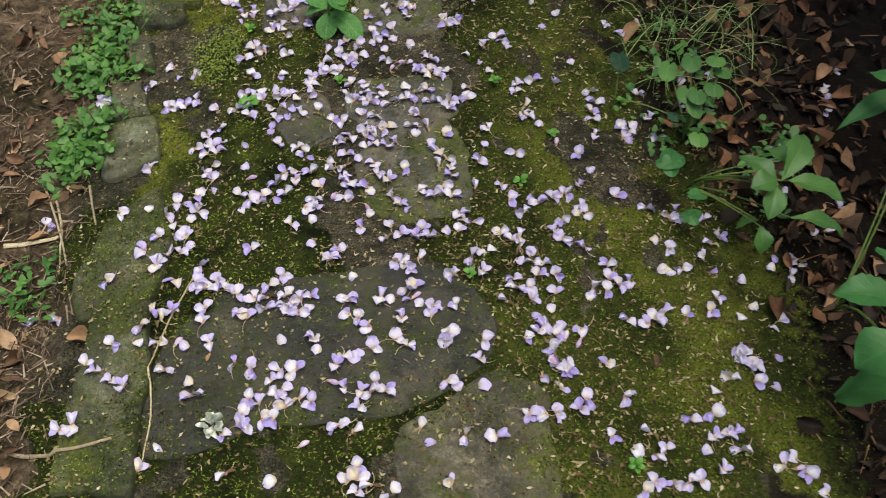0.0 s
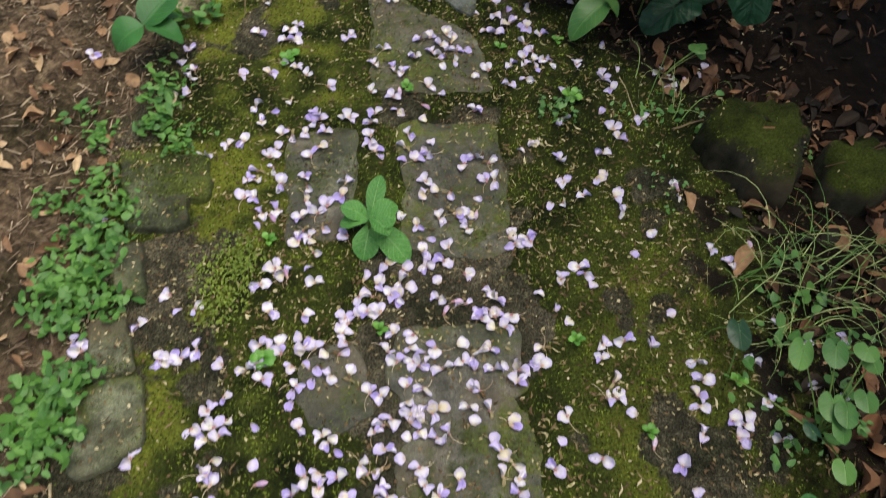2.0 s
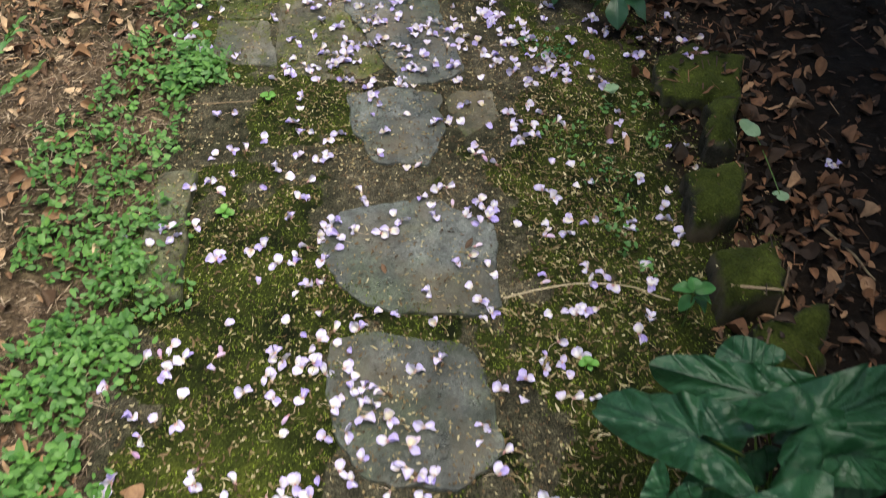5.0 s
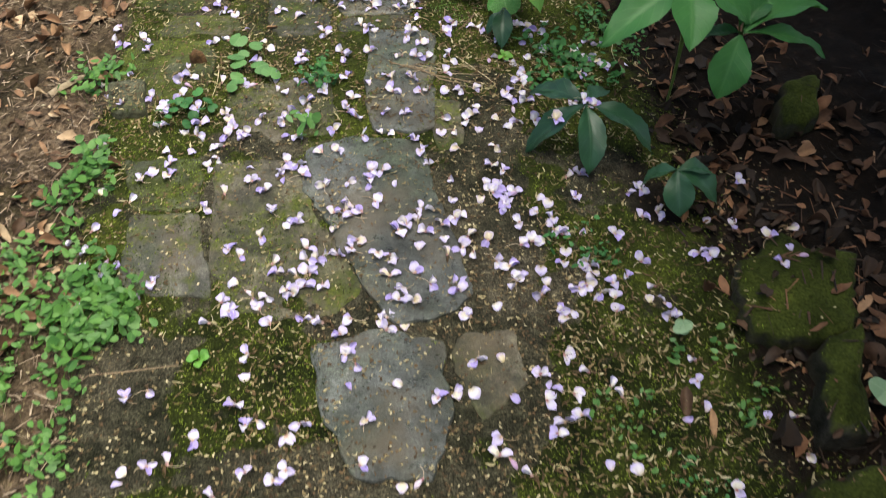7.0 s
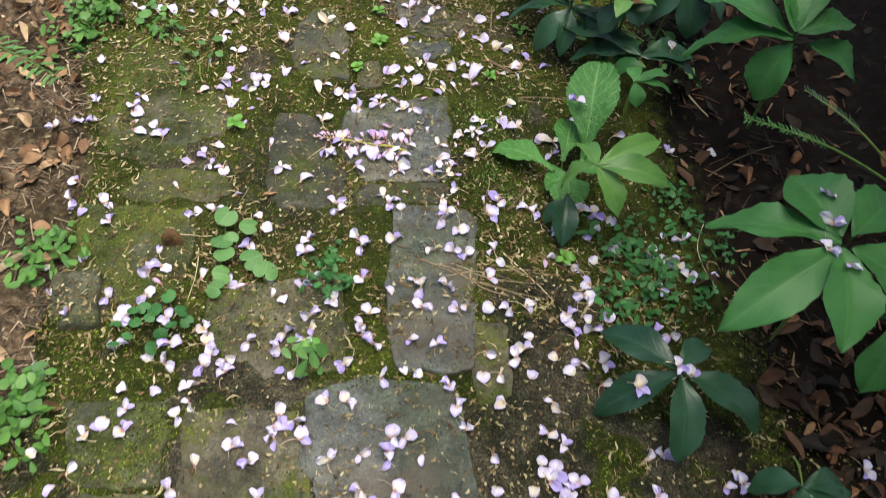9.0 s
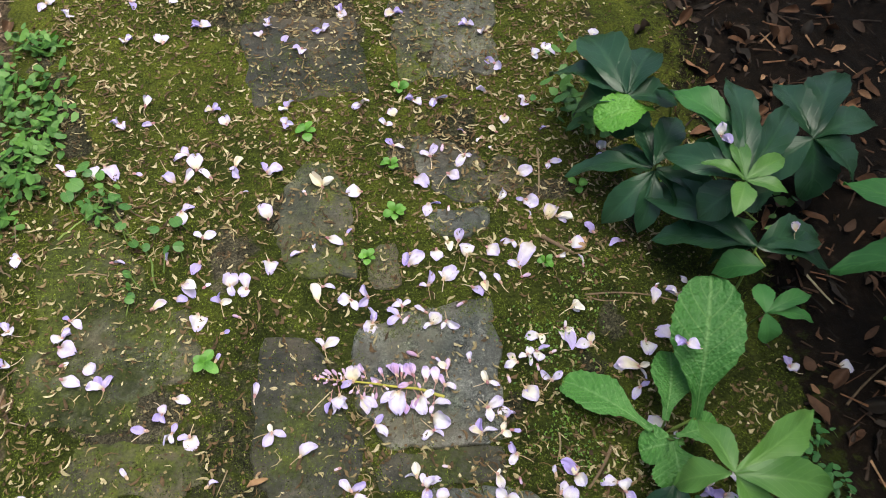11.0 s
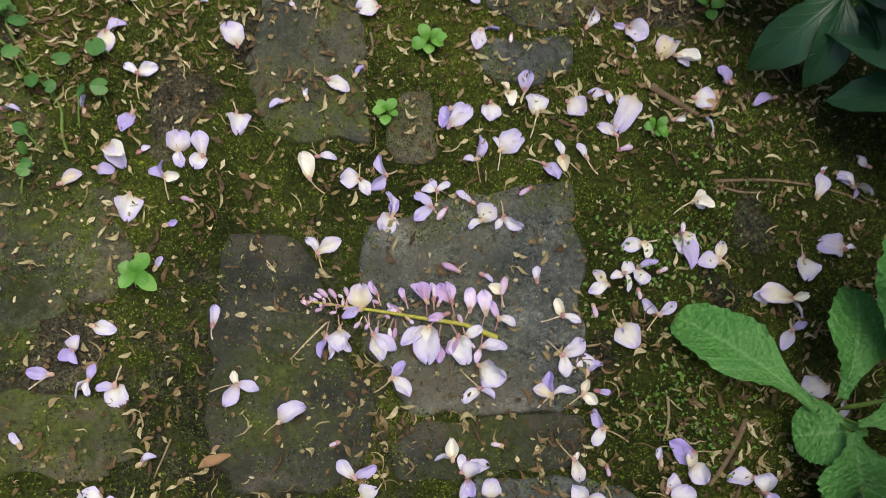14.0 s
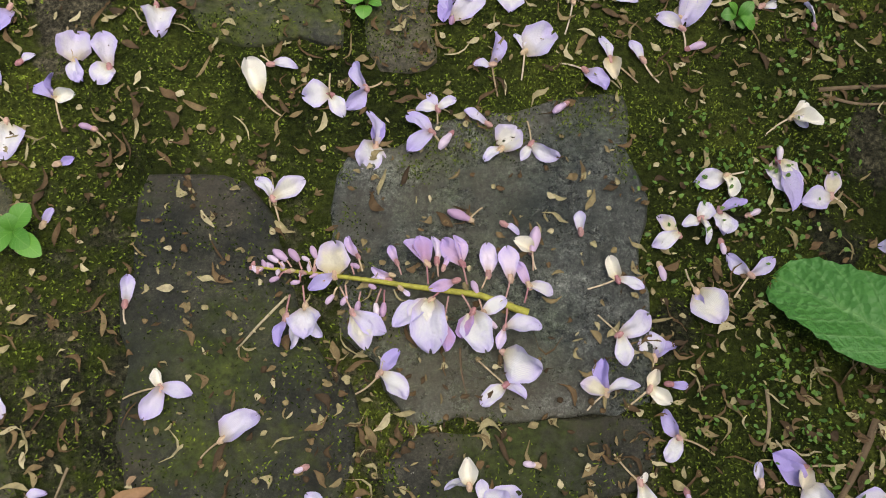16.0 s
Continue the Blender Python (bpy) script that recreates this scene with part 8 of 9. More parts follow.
strew([(-0.203, 3.680), (-0.230, 3.684), (0.173, 3.685), (-0.347, 3.685), (-0.135, 3.689), (-0.433, 3.697), (0.155, 3.697), (-0.294, 3.698), (0.067, 3.698), (0.119, 3.700), (-0.353, 3.701), (-0.503, 3.716), (-0.750, 3.716), (0.019, 3.724), (-0.194, 3.726), (-0.025, 3.728), (-0.798, 3.731), (0.035, 3.737), (0.185, 3.738), (-0.620, 3.739), (-0.520, 3.739), (-0.222, 3.741), (0.162, 3.747), (-0.590, 3.747), (-0.018, 3.748), (-0.138, 3.757), (-0.389, 3.757), (-0.828, 3.758), (-0.212, 3.759), (0.054, 3.763), (-0.067, 3.767), (-0.287, 3.768), (0.033, 3.773), (-0.306, 3.773), (-0.834, 3.774), (0.014, 3.776), (0.070, 3.784), (-0.123, 3.788), (-0.727, 3.930), (-0.905, 3.931), (-0.833, 3.935), (0.269, 3.937), (0.193, 3.940), (-0.863, 3.940), (0.092, 3.955), (-0.770, 3.972), (-0.840, 3.983), (0.047, 4.038)], True)
strew([(-0.853, 4.094), (-0.178, 4.481), (-0.114, 4.502), (-0.500, 4.504), (-0.091, 4.509), (-0.726, 4.511), (-0.786, 4.512), (-0.528, 4.527), (-0.574, 4.536), (-0.469, 4.547), (-0.671, 4.554), (-0.190, 4.555), (-0.003, 4.556), (-0.558, 4.559), (-0.223, 4.569), (-0.891, 4.572), (-0.349, 4.595), (-0.440, 4.596), (-0.933, 4.602), (-0.797, 4.610), (-0.724, 4.622), (-0.502, 4.628), (-0.887, 4.657), (-0.467, 4.663), (-0.381, 4.671), (-0.781, 4.685), (-0.684, 4.722), (-0.645, 4.734), (-0.087, 4.740), (-0.223, 4.762), (-0.656, 4.767), (-0.906, 4.767), (-0.374, 4.789), (-0.909, 4.802), (-0.612, 4.826), (-0.032, 4.840), (-0.078, 4.852), (-0.163, 4.855), (-0.361, 4.861), (-0.112, 4.876), (-0.255, 4.879), (-0.062, 4.884), (-0.746, 4.914), (-0.560, 4.922), (-0.099, 4.928), (-0.252, 4.930)], True)
for fx, fy, fz in [(0.104, 2.021, 0.153), (0.220, 1.874, 0.273), (0.102, 1.876, 0.230), (0.241, 3.576, 0.308), (0.240, 3.532, 0.303), (0.227, 3.496, 0.299), (0.247, 3.478, 0.297), (0.096, 3.440, 0.100), (0.114, 3.427, 0.097), (0.048, 3.420, 0.070), (-0.009, 3.898, 0.136), (0.063, 4.151, 0.203), (0.188, 4.085, 0.095)]:
    lay_flower(fx, fy, fz, int(FLOWER_RNG.choice((0, 1, 2, 6, 7))), FLOWER_RNG.random() * 6.28, FLOWER_RNG.normal(0, 0.2, 2))


lichen_tuft(-0.289, 0.446, 0.021)


# ---- single fallen flowers on the slabs, and the spray ----
PETALS = {"B": ("banner", "banner", ROUND, 1.0), "n": ("banner", "banner", NARROW, 0.60), "W": ("wing", "wing", ROUND, 0.72), "w": ("wing", "wing", NARROW, 0.52), "c": ("banner", "cream", ROUND, 0.62), "m": ("wing", "bud", NARROW, 0.46), "M": ("banner", "bud", NARROW, 0.62)}
PETAL_RNG = np.random.default_rng(83)


def petal_sheet(kind, turn, mm, at, rng):
    """One petal from its flower's heart towards turn (degrees), mm long: its name, material and mesh."""
    if kind == "p":
        k = np.linspace(0, 1, 8)
        ln = mm / 1000
        v, f = tube(np.column_stack([ln * k, 0 * k, 0.0035 + 0.1 * ln * np.sin(np.pi * k)]), 0.19 * ln * np.sin(np.pi * (0.1 + 0.86 * k ** 1.3)) ** 0.7 + 0.0006, 8)
        return "bud", mesh_of("bud", turned(v, 0, 0, radians(turn), at), f, [M["bud"]], uv=np.full((len(v), 2), (0.3, 0.5)))
    name, mat, shape, ratio = PETALS[kind]
    wrinkled = kind == "c"
    ln = mm / 1000 * 1.04
    wide = min(ln * ratio * rng.uniform(0.9, 1.1), 0.0225)
    v, f, uv = sheet(ln, wide, shape, rng.uniform(0.9, 1.5) if wrinkled else rng.uniform(0.12, 0.5), rng.uniform(0.08, 0.18), rng.uniform(0.1, 0.5) if wrinkled else rng.uniform(-0.22, 0.1), rng, 9, 8)
    v = turned(v, rng.normal(0, 0.5 if kind in "wm" else 0.2), rng.uniform(-0.22, -0.02), radians(turn), (0, 0, 0))
    v[:, 2] -= min(0, v[:, 2].min() + 0.002)
    return name, mesh_of(name, v + np.array([*at[:2], at[2] + 0.0015]), f, [M[mat]], uv=uv)


def heart_of(turn, size, at, parent):
    """The calyx where the petals meet."""
    d = np.array([math.cos(turn), math.sin(turn), 0.0])
    c = np.array([*at[:2], at[2] + 0.003])
    v, f = tube(np.array([c - d * 0.0035 * size, c - d * 0.0012 * size, c + d * 0.0022 * size]), np.array([0.0010, 0.0021, 0.0015]) * size, 7)
    part_of("calyx", mesh_of("calyx", v, f, [M["calyx"]]), parent)


def fallen(x, y, petals, stalk):
    """One flower with its petals (kind, heading, mm) and its stalk (heading, mm)."""
    rng = PETAL_RNG
    kinds = "".join(p[0] for p in petals)
    if kinds == "p":
        label = "unopened mauve wisteria bud"
    elif len(kinds) == 1:
        label = {"B": "single round lilac-white wisteria petal", "W": "single broad violet wisteria petal", "w": "single narrow violet wisteria petal"}.get(kinds, "single pale wisteria petal")
    elif "c" in kinds:
        label = "withering cream and lilac wisteria flower"
    elif "B" in kinds:
        label = "fallen wisteria flower, white banner petal and violet wings"
    else:
        label = "fallen wisteria flower with narrow spread petals"
    ob = thing("wisteria_petal" if len(kinds) == 1 and kinds != "p" else "wisteria_flower", (x, y, float(surface(x, y)[0])), label, "flower", "fallen wisteria flowers")
    for k, (kind, turn, mm) in enumerate(petals):
        part_of(*petal_sheet(kind, turn, mm, (0, 0, 0.0012 * k), rng), ob)
    heart_of(radians(petals[0][1]), 1.0, (0, 0, 0), ob)
    if stalk:
        q, a = np.linspace(0, 1, 7), radians(stalk[0]) + rng.normal(0, 0.12) * np.linspace(1, -1, 7)
        v, f = tube(np.column_stack([stalk[1] / 1000 * q * np.cos(a), stalk[1] / 1000 * q * np.sin(a), 0.0028 - 0.0016 * q]), 0.0006, 5)
        part_of("stalk", mesh_of("stalk", v, f, [M["pedicel"]]), ob)


fallen(-0.613, 4.089, [('W', -111, 19.3)], (103, 13.3))
fallen(-0.601, 4.050, [('w', 37, 10.0)], None)
fallen(-0.567, 4.052, [('B', 96, 20.1), ('w', -83, 16.1), ('w', -65, 18.8)], (113, 26.0))
fallen(-0.545, 4.048, [('n', 106, 26.0), ('B', -115, 14.3)], None)
fallen(-0.519, 4.092, [('B', -79, 20.4)], (111, 13.9))
fallen(-0.629, 4.052, [('c', -33, 27.5), ('n', -45, 24.0)], (76, 8.2))
fallen(-0.637, 4.033, [('W', -7, 16.1)], None)
fallen(-0.576, 4.026, [('w', 152, 17.0), ('w', 105, 15.5), ('c', 4, 16.0)], (-77, 21.6))
fallen(-0.604, 4.008, [('B', -85, 23.1)], (135, 7.1))
fallen(-0.569, 3.981, [('w', 24, 9.8)], None)
fallen(-0.551, 4.005, [('p', 166, 8.2)], (-34, 10.8))
fallen(-0.573, 3.942, [('w', 68, 10.8)], None)
fallen(-0.449, 4.030, [('c', 118, 21.5)], (-51, 20.6))
fallen(-0.442, 4.051, [('w', 0, 16.0)], (131, 10.6))
fallen(-0.404, 4.030, [('B', -177, 17.0), ('n', -57, 16.6)], (94, 16.0))
fallen(-0.381, 4.036, [('w', 118, 19.2), ('w', -125, 19.4)], (15, 11.4))
fallen(-0.374, 3.996, [('w', 79, 16.3), ('B', -121, 17.5), ('w', 98, 22.2)], (-81, 18.2))
fallen(-0.339, 4.004, [('w', 141, 19.2), ('w', -137, 20.5)], (-48, 14.9))
fallen(-0.335, 4.022, [('w', 119, 12.5), ('n', 180, 13.0), ('n', 23, 13.0)], (-88, 29.0))
fallen(-0.437, 3.960, [('w', 126, 17.2), ('n', 32, 22.5)], (-71, 21.2))
fallen(-0.316, 3.946, [('p', 159, 13.9)], (48, 12.0))
fallen(-0.327, 4.002, [('p', -125, 12.2)], None)
fallen(-0.303, 4.010, [('w', 152, 17.0)], None)
fallen(-0.295, 3.993, [('B', 50, 17.0), ('w', -141, 14.2)], None)
fallen(-0.276, 3.996, [('n', -121, 11.7), ('w', -32, 18.9)], (90, 17.0))
fallen(-0.253, 4.024, [('p', -143, 10.0)], None)
fallen(-0.247, 3.939, [('w', 90, 13.0)], None)
fallen(-0.294, 3.943, [('w', -29, 10.3)], None)
fallen(-0.278, 3.927, [('p', 77, 13.3), ('c', 165, 11.4)], (-81, 12.2))
fallen(-0.325, 4.087, [('w', 102, 19.4), ('n', 40, 26.2), ('p', -99, 6.1)], None)
fallen(-0.286, 4.112, [('B', -90, 19.0)], None)
fallen(-0.299, 4.054, [('n', -175, 12.0), ('w', 80, 22.4)], (-82, 22.2))
fallen(-0.277, 4.064, [('B', 36, 23.6), ('w', 117, 13.4)], (-96, 20.1))
fallen(-0.220, 4.060, [('w', 106, 17.7), ('c', -83, 16.1)], (-42, 24.1))
fallen(-0.237, 4.051, [('W', -49, 18.4)], (153, 17.9))
fallen(-0.198, 4.060, [('w', 122, 15.3)], (-65, 18.8))
fallen(-0.243, 4.103, [('B', 98, 21.2)], (-101, 25.5))
fallen(-0.170, 4.084, [('n', 148, 18.9)], (-75, 15.5))
fallen(-0.170, 4.093, [('W', 45, 24.0)], None)
fallen(-0.166, 4.069, [('p', 15, 11.4)], None)
fallen(-0.113, 4.102, [('w', 27, 13.4)], None)
fallen(-0.079, 4.087, [('w', 100, 17.3)], None)
fallen(-0.103, 4.019, [('c', 48, 13.5), ('c', -29, 18.4), ('n', -38, 11.4)], (-151, 22.8))
fallen(-0.116, 3.988, [('B', -80, 22.4), ('w', -79, 32.6), ('p', 84, 9.1)], None)
fallen(-0.084, 3.965, [('n', 79, 16.3), ('n', -164, 21.8)], (-29, 12.5))
fallen(-0.151, 3.978, [('n', -166, 20.6), ('c', -90, 16.0)], (14, 16.5))
fallen(-0.170, 3.949, [('n', -157, 13.0), ('B', 55, 12.2), ('w', -76, 16.5)], None)
fallen(-0.157, 3.954, [('B', -86, 16.0), ('w', 19, 18.0)], None)
fallen(-0.185, 3.939, [('n', 133, 16.3), ('n', -153, 17.9)], None)
fallen(-0.138, 3.952, [('p', 23, 7.6)], None)
fallen(-0.158, 3.933, [('p', -82, 7.1)], None)
fallen(-0.038, 3.933, [('n', -174, 18.1)], None)
fallen(-0.617, 3.890, [('n', -12, 19.4)], None)
fallen(-0.592, 3.841, [('B', -69, 17.1), ('w', -168, 14.3)], (87, 17.0))
fallen(-0.519, 3.893, [('w', 90, 17.0)], (-95, 12.0))
fallen(-0.494, 3.844, [('c', 105, 11.4), ('w', -10, 17.3), ('n', -111, 19.3)], (-170, 22.4))
fallen(-0.457, 3.815, [('W', 38, 22.8)], (-145, 15.8))
fallen(-0.564, 3.780, [('w', 32, 13.0)], None)
fallen(-0.411, 3.799, [('p', -158, 5.4)], None)
fallen(-0.396, 3.773, [('n', 137, 17.7), ('w', 28, 19.2)], None)
fallen(-0.226, 3.909, [('c', 106, 14.6), ('w', -22, 16.2)], (-159, 19.3))
fallen(-0.227, 3.875, [('n', 30, 22.0), ('n', -81, 18.2)], (135, 17.0))
fallen(-0.206, 3.862, [('B', 101, 15.3), ('w', 32, 15.3)], (-105, 15.5))
fallen(-0.237, 3.841, [('w', 96, 19.1), ('n', 166, 16.5), ('w', 12, 19.4)], (-140, 15.6))
fallen(-0.211, 3.843, [('c', 63, 11.2), ('c', -36, 13.6)], (-141, 19.2))
fallen(-0.198, 3.846, [('w', -5, 11.0)], None)
fallen(-0.195, 3.815, [('w', 118, 17.0), ('n', -125, 15.8)], (-18, 23.1))
fallen(-0.176, 3.902, [('B', -59, 23.3), ('w', -86, 14.0)], (117, 15.7))
fallen(-0.142, 3.913, [('w', 137, 17.7), ('w', 34, 18.0)], (-128, 17.8))
fallen(-0.198, 3.918, [('p', -77, 9.2)], None)
fallen(-0.220, 3.790, [('n', -74, 17.7), ('c', 63, 6.7)], (135, 21.2))
fallen(-0.193, 3.784, [('p', -81, 6.1)], None)
fallen(-0.122, 3.798, [('w', 158, 21.5), ('c', -113, 15.2)], (5, 24.1))
fallen(-0.149, 3.790, [('w', 90, 11.0)], None)
fallen(-0.145, 3.768, [('W', 65, 14.3)], None)
fallen(-0.074, 3.779, [('n', -177, 21.0), ('w', -49, 9.2)], None)
fallen(-0.318, 3.789, [('c', 94, 16.0), ('w', -176, 14.0)], None)
fallen(-0.309, 3.779, [('n', 17, 20.9), ('n', 99, 13.2)], None)
fallen(-0.280, 3.800, [('p', 172, 7.1)], None)
fallen(-0.369, 3.852, [('w', 50, 17.0), ('n', -45, 21.2)], (-131, 18.4))
fallen(-0.296, 3.864, [('B', -25, 23.3)], None)
fallen(-0.296, 3.845, [('n', -142, 17.8), ('w', -27, 13.4)], (137, 23.3))
fallen(-0.715, 4.339, [('w', -158, 16.2)], (-53, 33.6))
fallen(-0.652, 4.275, [('n', -162, 22.1), ('n', 128, 17.8)], None)
fallen(-0.638, 4.249, [('B', 100, 28.4)], None)
fallen(-0.667, 4.227, [('W', 143, 21.4)], (125, 50.2))
fallen(-0.651, 4.228, [('w', 75, 22.8)], None)
fallen(-0.615, 4.235, [('w', 142, 22.8)], None)
fallen(-0.782, 4.232, [('W', 87, 20.0)], None)
fallen(-0.771, 4.253, [('B', -46, 30.4)], None)
fallen(-0.726, 4.242, [('w', -10, 11.2)], None)
fallen(-0.826, 4.242, [('w', 142, 17.8), ('n', -29, 22.8)], None)
fallen(-0.581, 4.255, [('w', -71, 24.4), ('c', 54, 17.2), ('n', -131, 10.6)], None)
fallen(-0.534, 4.246, [('w', 124, 18.0), ('B', 13, 22.6)], None)
fallen(-0.568, 4.209, [('w', 11, 10.2)], None)
fallen(-0.633, 4.213, [('c', -32, 15.3)], (-54, 32.2))
fallen(-0.650, 4.174, [('w', 30, 19.7), ('n', -75, 23.8)], (180, 12.0))
fallen(-0.526, 4.163, [('B', 117, 24.6)], None)
fallen(-0.614, 4.130, [('n', 148, 15.3), ('n', 21, 19.3)], (-86, 26.1))
fallen(-0.656, 4.089, [('w', 90, 15.0)], None)
fallen(-0.729, 4.087, [('w', 0, 17.0)], None)
fallen(-0.474, 4.105, [('w', -144, 17.2)], None)
fallen(-0.456, 4.108, [('w', 100, 11.2)], None)
fallen(-0.439, 4.128, [('n', -28, 23.7)], None)
fallen(-0.413, 4.134, [('w', 55, 12.2)], None)
fallen(-0.451, 4.218, [('c', 126, 22.2), ('c', 15, 19.6)], (-97, 23.2))
fallen(-0.395, 4.212, [('B', -169, 21.4)], None)
fallen(-0.359, 4.343, [('w', 130, 15.6), ('B', -17, 10.4)], None)
fallen(-0.347, 4.300, [('w', 133, 17.7), ('n', -11, 16.3)], (-93, 21.0))
fallen(-0.475, 4.205, [('w', 126, 8.6)], None)
fallen(-0.604, 4.339, [('B', 111, 17.1)], None)
fallen(-0.292, 4.278, [('n', 155, 16.6), ('w', 67, 25.1)], (-79, 25.5))
fallen(-0.239, 4.282, [('n', -118, 23.7), ('w', -15, 11.4)], (129, 28.4))
fallen(-0.265, 4.245, [('B', -36, 18.6)], (-128, 29.2))
fallen(-0.314, 4.239, [('B', -40, 23.4)], None)
fallen(-0.295, 4.192, [('w', -3, 17.0), ('n', -102, 24.5)], None)
fallen(-0.266, 4.186, [('p', -97, 8.1)], None)
fallen(-0.272, 4.299, [('p', -99, 12.2)], None)
fallen(-0.254, 4.127, [('W', 79, 20.4)], None)
fallen(-0.270, 4.125, [('c', -79, 16.3), ('c', 135, 9.9)], None)
fallen(-0.324, 4.104, [('w', -106, 21.8), ('n', -10, 17.3)], None)
fallen(-0.213, 4.116, [('B', -36, 18.6)], None)
fallen(-0.177, 4.128, [('w', -176, 16.0), ('w', -77, 13.3)], None)
fallen(-0.150, 4.125, [('B', -115, 40.7)], None)
fallen(-0.192, 4.200, [('w', 65, 23.3)], None)
fallen(-0.152, 4.201, [('w', 171, 13.2), ('B', -37, 21.4)], None)
fallen(-0.120, 4.168, [('B', 61, 25.1)], None)
fallen(-0.148, 4.169, [('w', 80, 11.2)], None)
fallen(-0.107, 4.171, [('c', -28, 21.5), ('n', -47, 16.3)], None)
fallen(-0.057, 4.143, [('W', 131, 18.4)], None)
fallen(-0.092, 4.126, [('B', -16, 18.7)], None)
fallen(-0.016, 4.128, [('w', -156, 21.9)], None)
fallen(-0.159, 4.247, [('W', 31, 25.6)], None)
fallen(-0.109, 4.273, [('n', -103, 13.3), ('w', -3, 19.0)], None)
fallen(-0.211, 4.320, [('w', -125, 12.2)], None)
fallen(-0.237, 4.329, [('w', 142, 11.4)], None)
fallen(-0.187, 4.331, [('c', 163, 13.6)], None)
fallen(-0.171, 4.366, [('B', -98, 15.1)], None)
fallen(-0.196, 4.297, [('n', 124, 7.2)], None)
fallen(-0.104, 4.344, [('w', -166, 12.4)], None)
fallen(-0.018, 4.301, [('B', 125, 15.8)], None)
fallen(-0.020, 4.287, [('w', 167, 13.3)], None)
fallen(0.020, 4.052, [('w', 50, 7.8)], None)
fallen(0.073, 4.066, [('n', 145, 15.8)], None)
fallen(-0.766, 3.998, [('n', -32, 18.9), ('w', 153, 11.2)], (48, 26.9))
fallen(-0.771, 3.960, [('B', -20, 23.4)], None)
fallen(-0.763, 3.935, [('w', 27, 8.9)], None)
fallen(-0.759, 3.916, [('n', -21, 25.6)], None)
fallen(-0.706, 3.903, [('w', 127, 20.0), ('w', 65, 18.8), ('n', 174, 20.1)], (-87, 21.0))
fallen(-0.664, 4.016, [('n', 30, 19.7)], None)
fallen(-0.645, 3.849, [('w', 174, 18.1)], (-143, 20.0))
fallen(-0.614, 3.845, [('w', 73, 13.6), ('w', -125, 15.8), ('w', -73, 13.6)], None)
fallen(-0.658, 3.792, [('w', 129, 12.8)], None)
fallen(-0.009, 3.968, [('B', -93, 22.0)], (86, 14.0))
fallen(0.031, 3.978, [('B', 171, 24.3), ('w', 17, 10.4)], None)
fallen(-0.024, 3.930, [('w', -71, 18.0), ('n', 174, 31.1), ('c', 14, 12.4)], None)
fallen(-0.027, 3.902, [('w', 28, 14.8), ('w', -124, 21.6)], None)
fallen(-0.004, 3.855, [('B', -165, 22.8)], None)
fallen(0.002, 3.827, [('w', 60, 16.1), ('w', -45, 11.3)], None)
fallen(0.012, 4.027, [('n', 75, 23.8)], None)
fallen(0.047, 4.041, [('w', -86, 13.0)], None)


def spray(stem_line, florets):
    """A whole fallen wisteria spray: its stem, buds towards the tip and open flowers on both sides."""
    rng = np.random.default_rng(61)
    root = np.array(stem_line[0])
    z = float(surface(*root)[0]) + 0.002
    ob = thing("wisteria_spray", (*root, z), "fallen mauve wisteria flower spray on a grey slab", "flower")
    p = np.array(stem_line) - root
    q = np.linspace(0, len(p) - 1, 30)
    line = np.column_stack([np.interp(q, np.arange(len(p)), p[:, 0]), np.interp(q, np.arange(len(p)), p[:, 1]), 0.0035 + 0.0012 * np.sin(q * 2.1)])
    v, f = tube(line, np.interp(q / q[-1], (0, 0.05, 0.3, 1), (0.0030, 0.0021, 0.0018, 0.0008)) * (1 + 0.18 * np.sin(q * 13)), 8)
    part_of("stem", mesh_of("stem", v, f, [M["raceme"]]), ob, "yellow-green stem")
    for x, y, petals, stalk in florets:
        at = np.array([x - root[0], y - root[1], rng.uniform(0.001, 0.004)])
        flower = None
        for k, (kind, turn, mm) in enumerate(petals):
            name, mesh = petal_sheet(kind, turn, mm, at + [0, 0, 0.001 * k], rng)
            flower = part_of("floret" if flower is None else name, mesh, ob if flower is None else flower)
        if petals[0][0] != "p":
            heart_of(radians(petals[0][1]), 1.0 if petals[0][2] > 14 else 0.75, at, flower)
        if stalk:
            e = radians(stalk[0])
            c = at + [0, 0, 0.003]
            end = c + np.array([math.cos(e), math.sin(e), 0]) * stalk[1] / 1000
            sv, sf = tube(np.array([c, (c + end) / 2 + [0, 0, 0.002], end]), 0.00055, 5)
            part_of("stalk", mesh_of("stalk", sv, sf, [M["calyx"]]), flower)
    for t in np.linspace(0.66, 1.0, 24):
        c = np.array([np.interp(t * q[-1], q, line[:, k]) for k in range(3)])
        ang = rng.random() * 6.28
        v, f = tube(np.array([[0, 0, 0], [0.003, 0, 0.001], [0.0065, 0, 0.0012]]) * rng.uniform(0.6, 1.0) * (1.3 - 0.7 * (t - 0.66) / 0.34), np.array([0.0006, 0.0016, 0.0006]), 6)
        part_of("bud", mesh_of("bud", turned(v, 0, rng.uniform(-0.5, 0.0), ang, c), f, [M["bud" if rng.random() < 0.6 else "calyx"]], uv=np.full((len(v), 2), (0.3, 0.5))), ob)


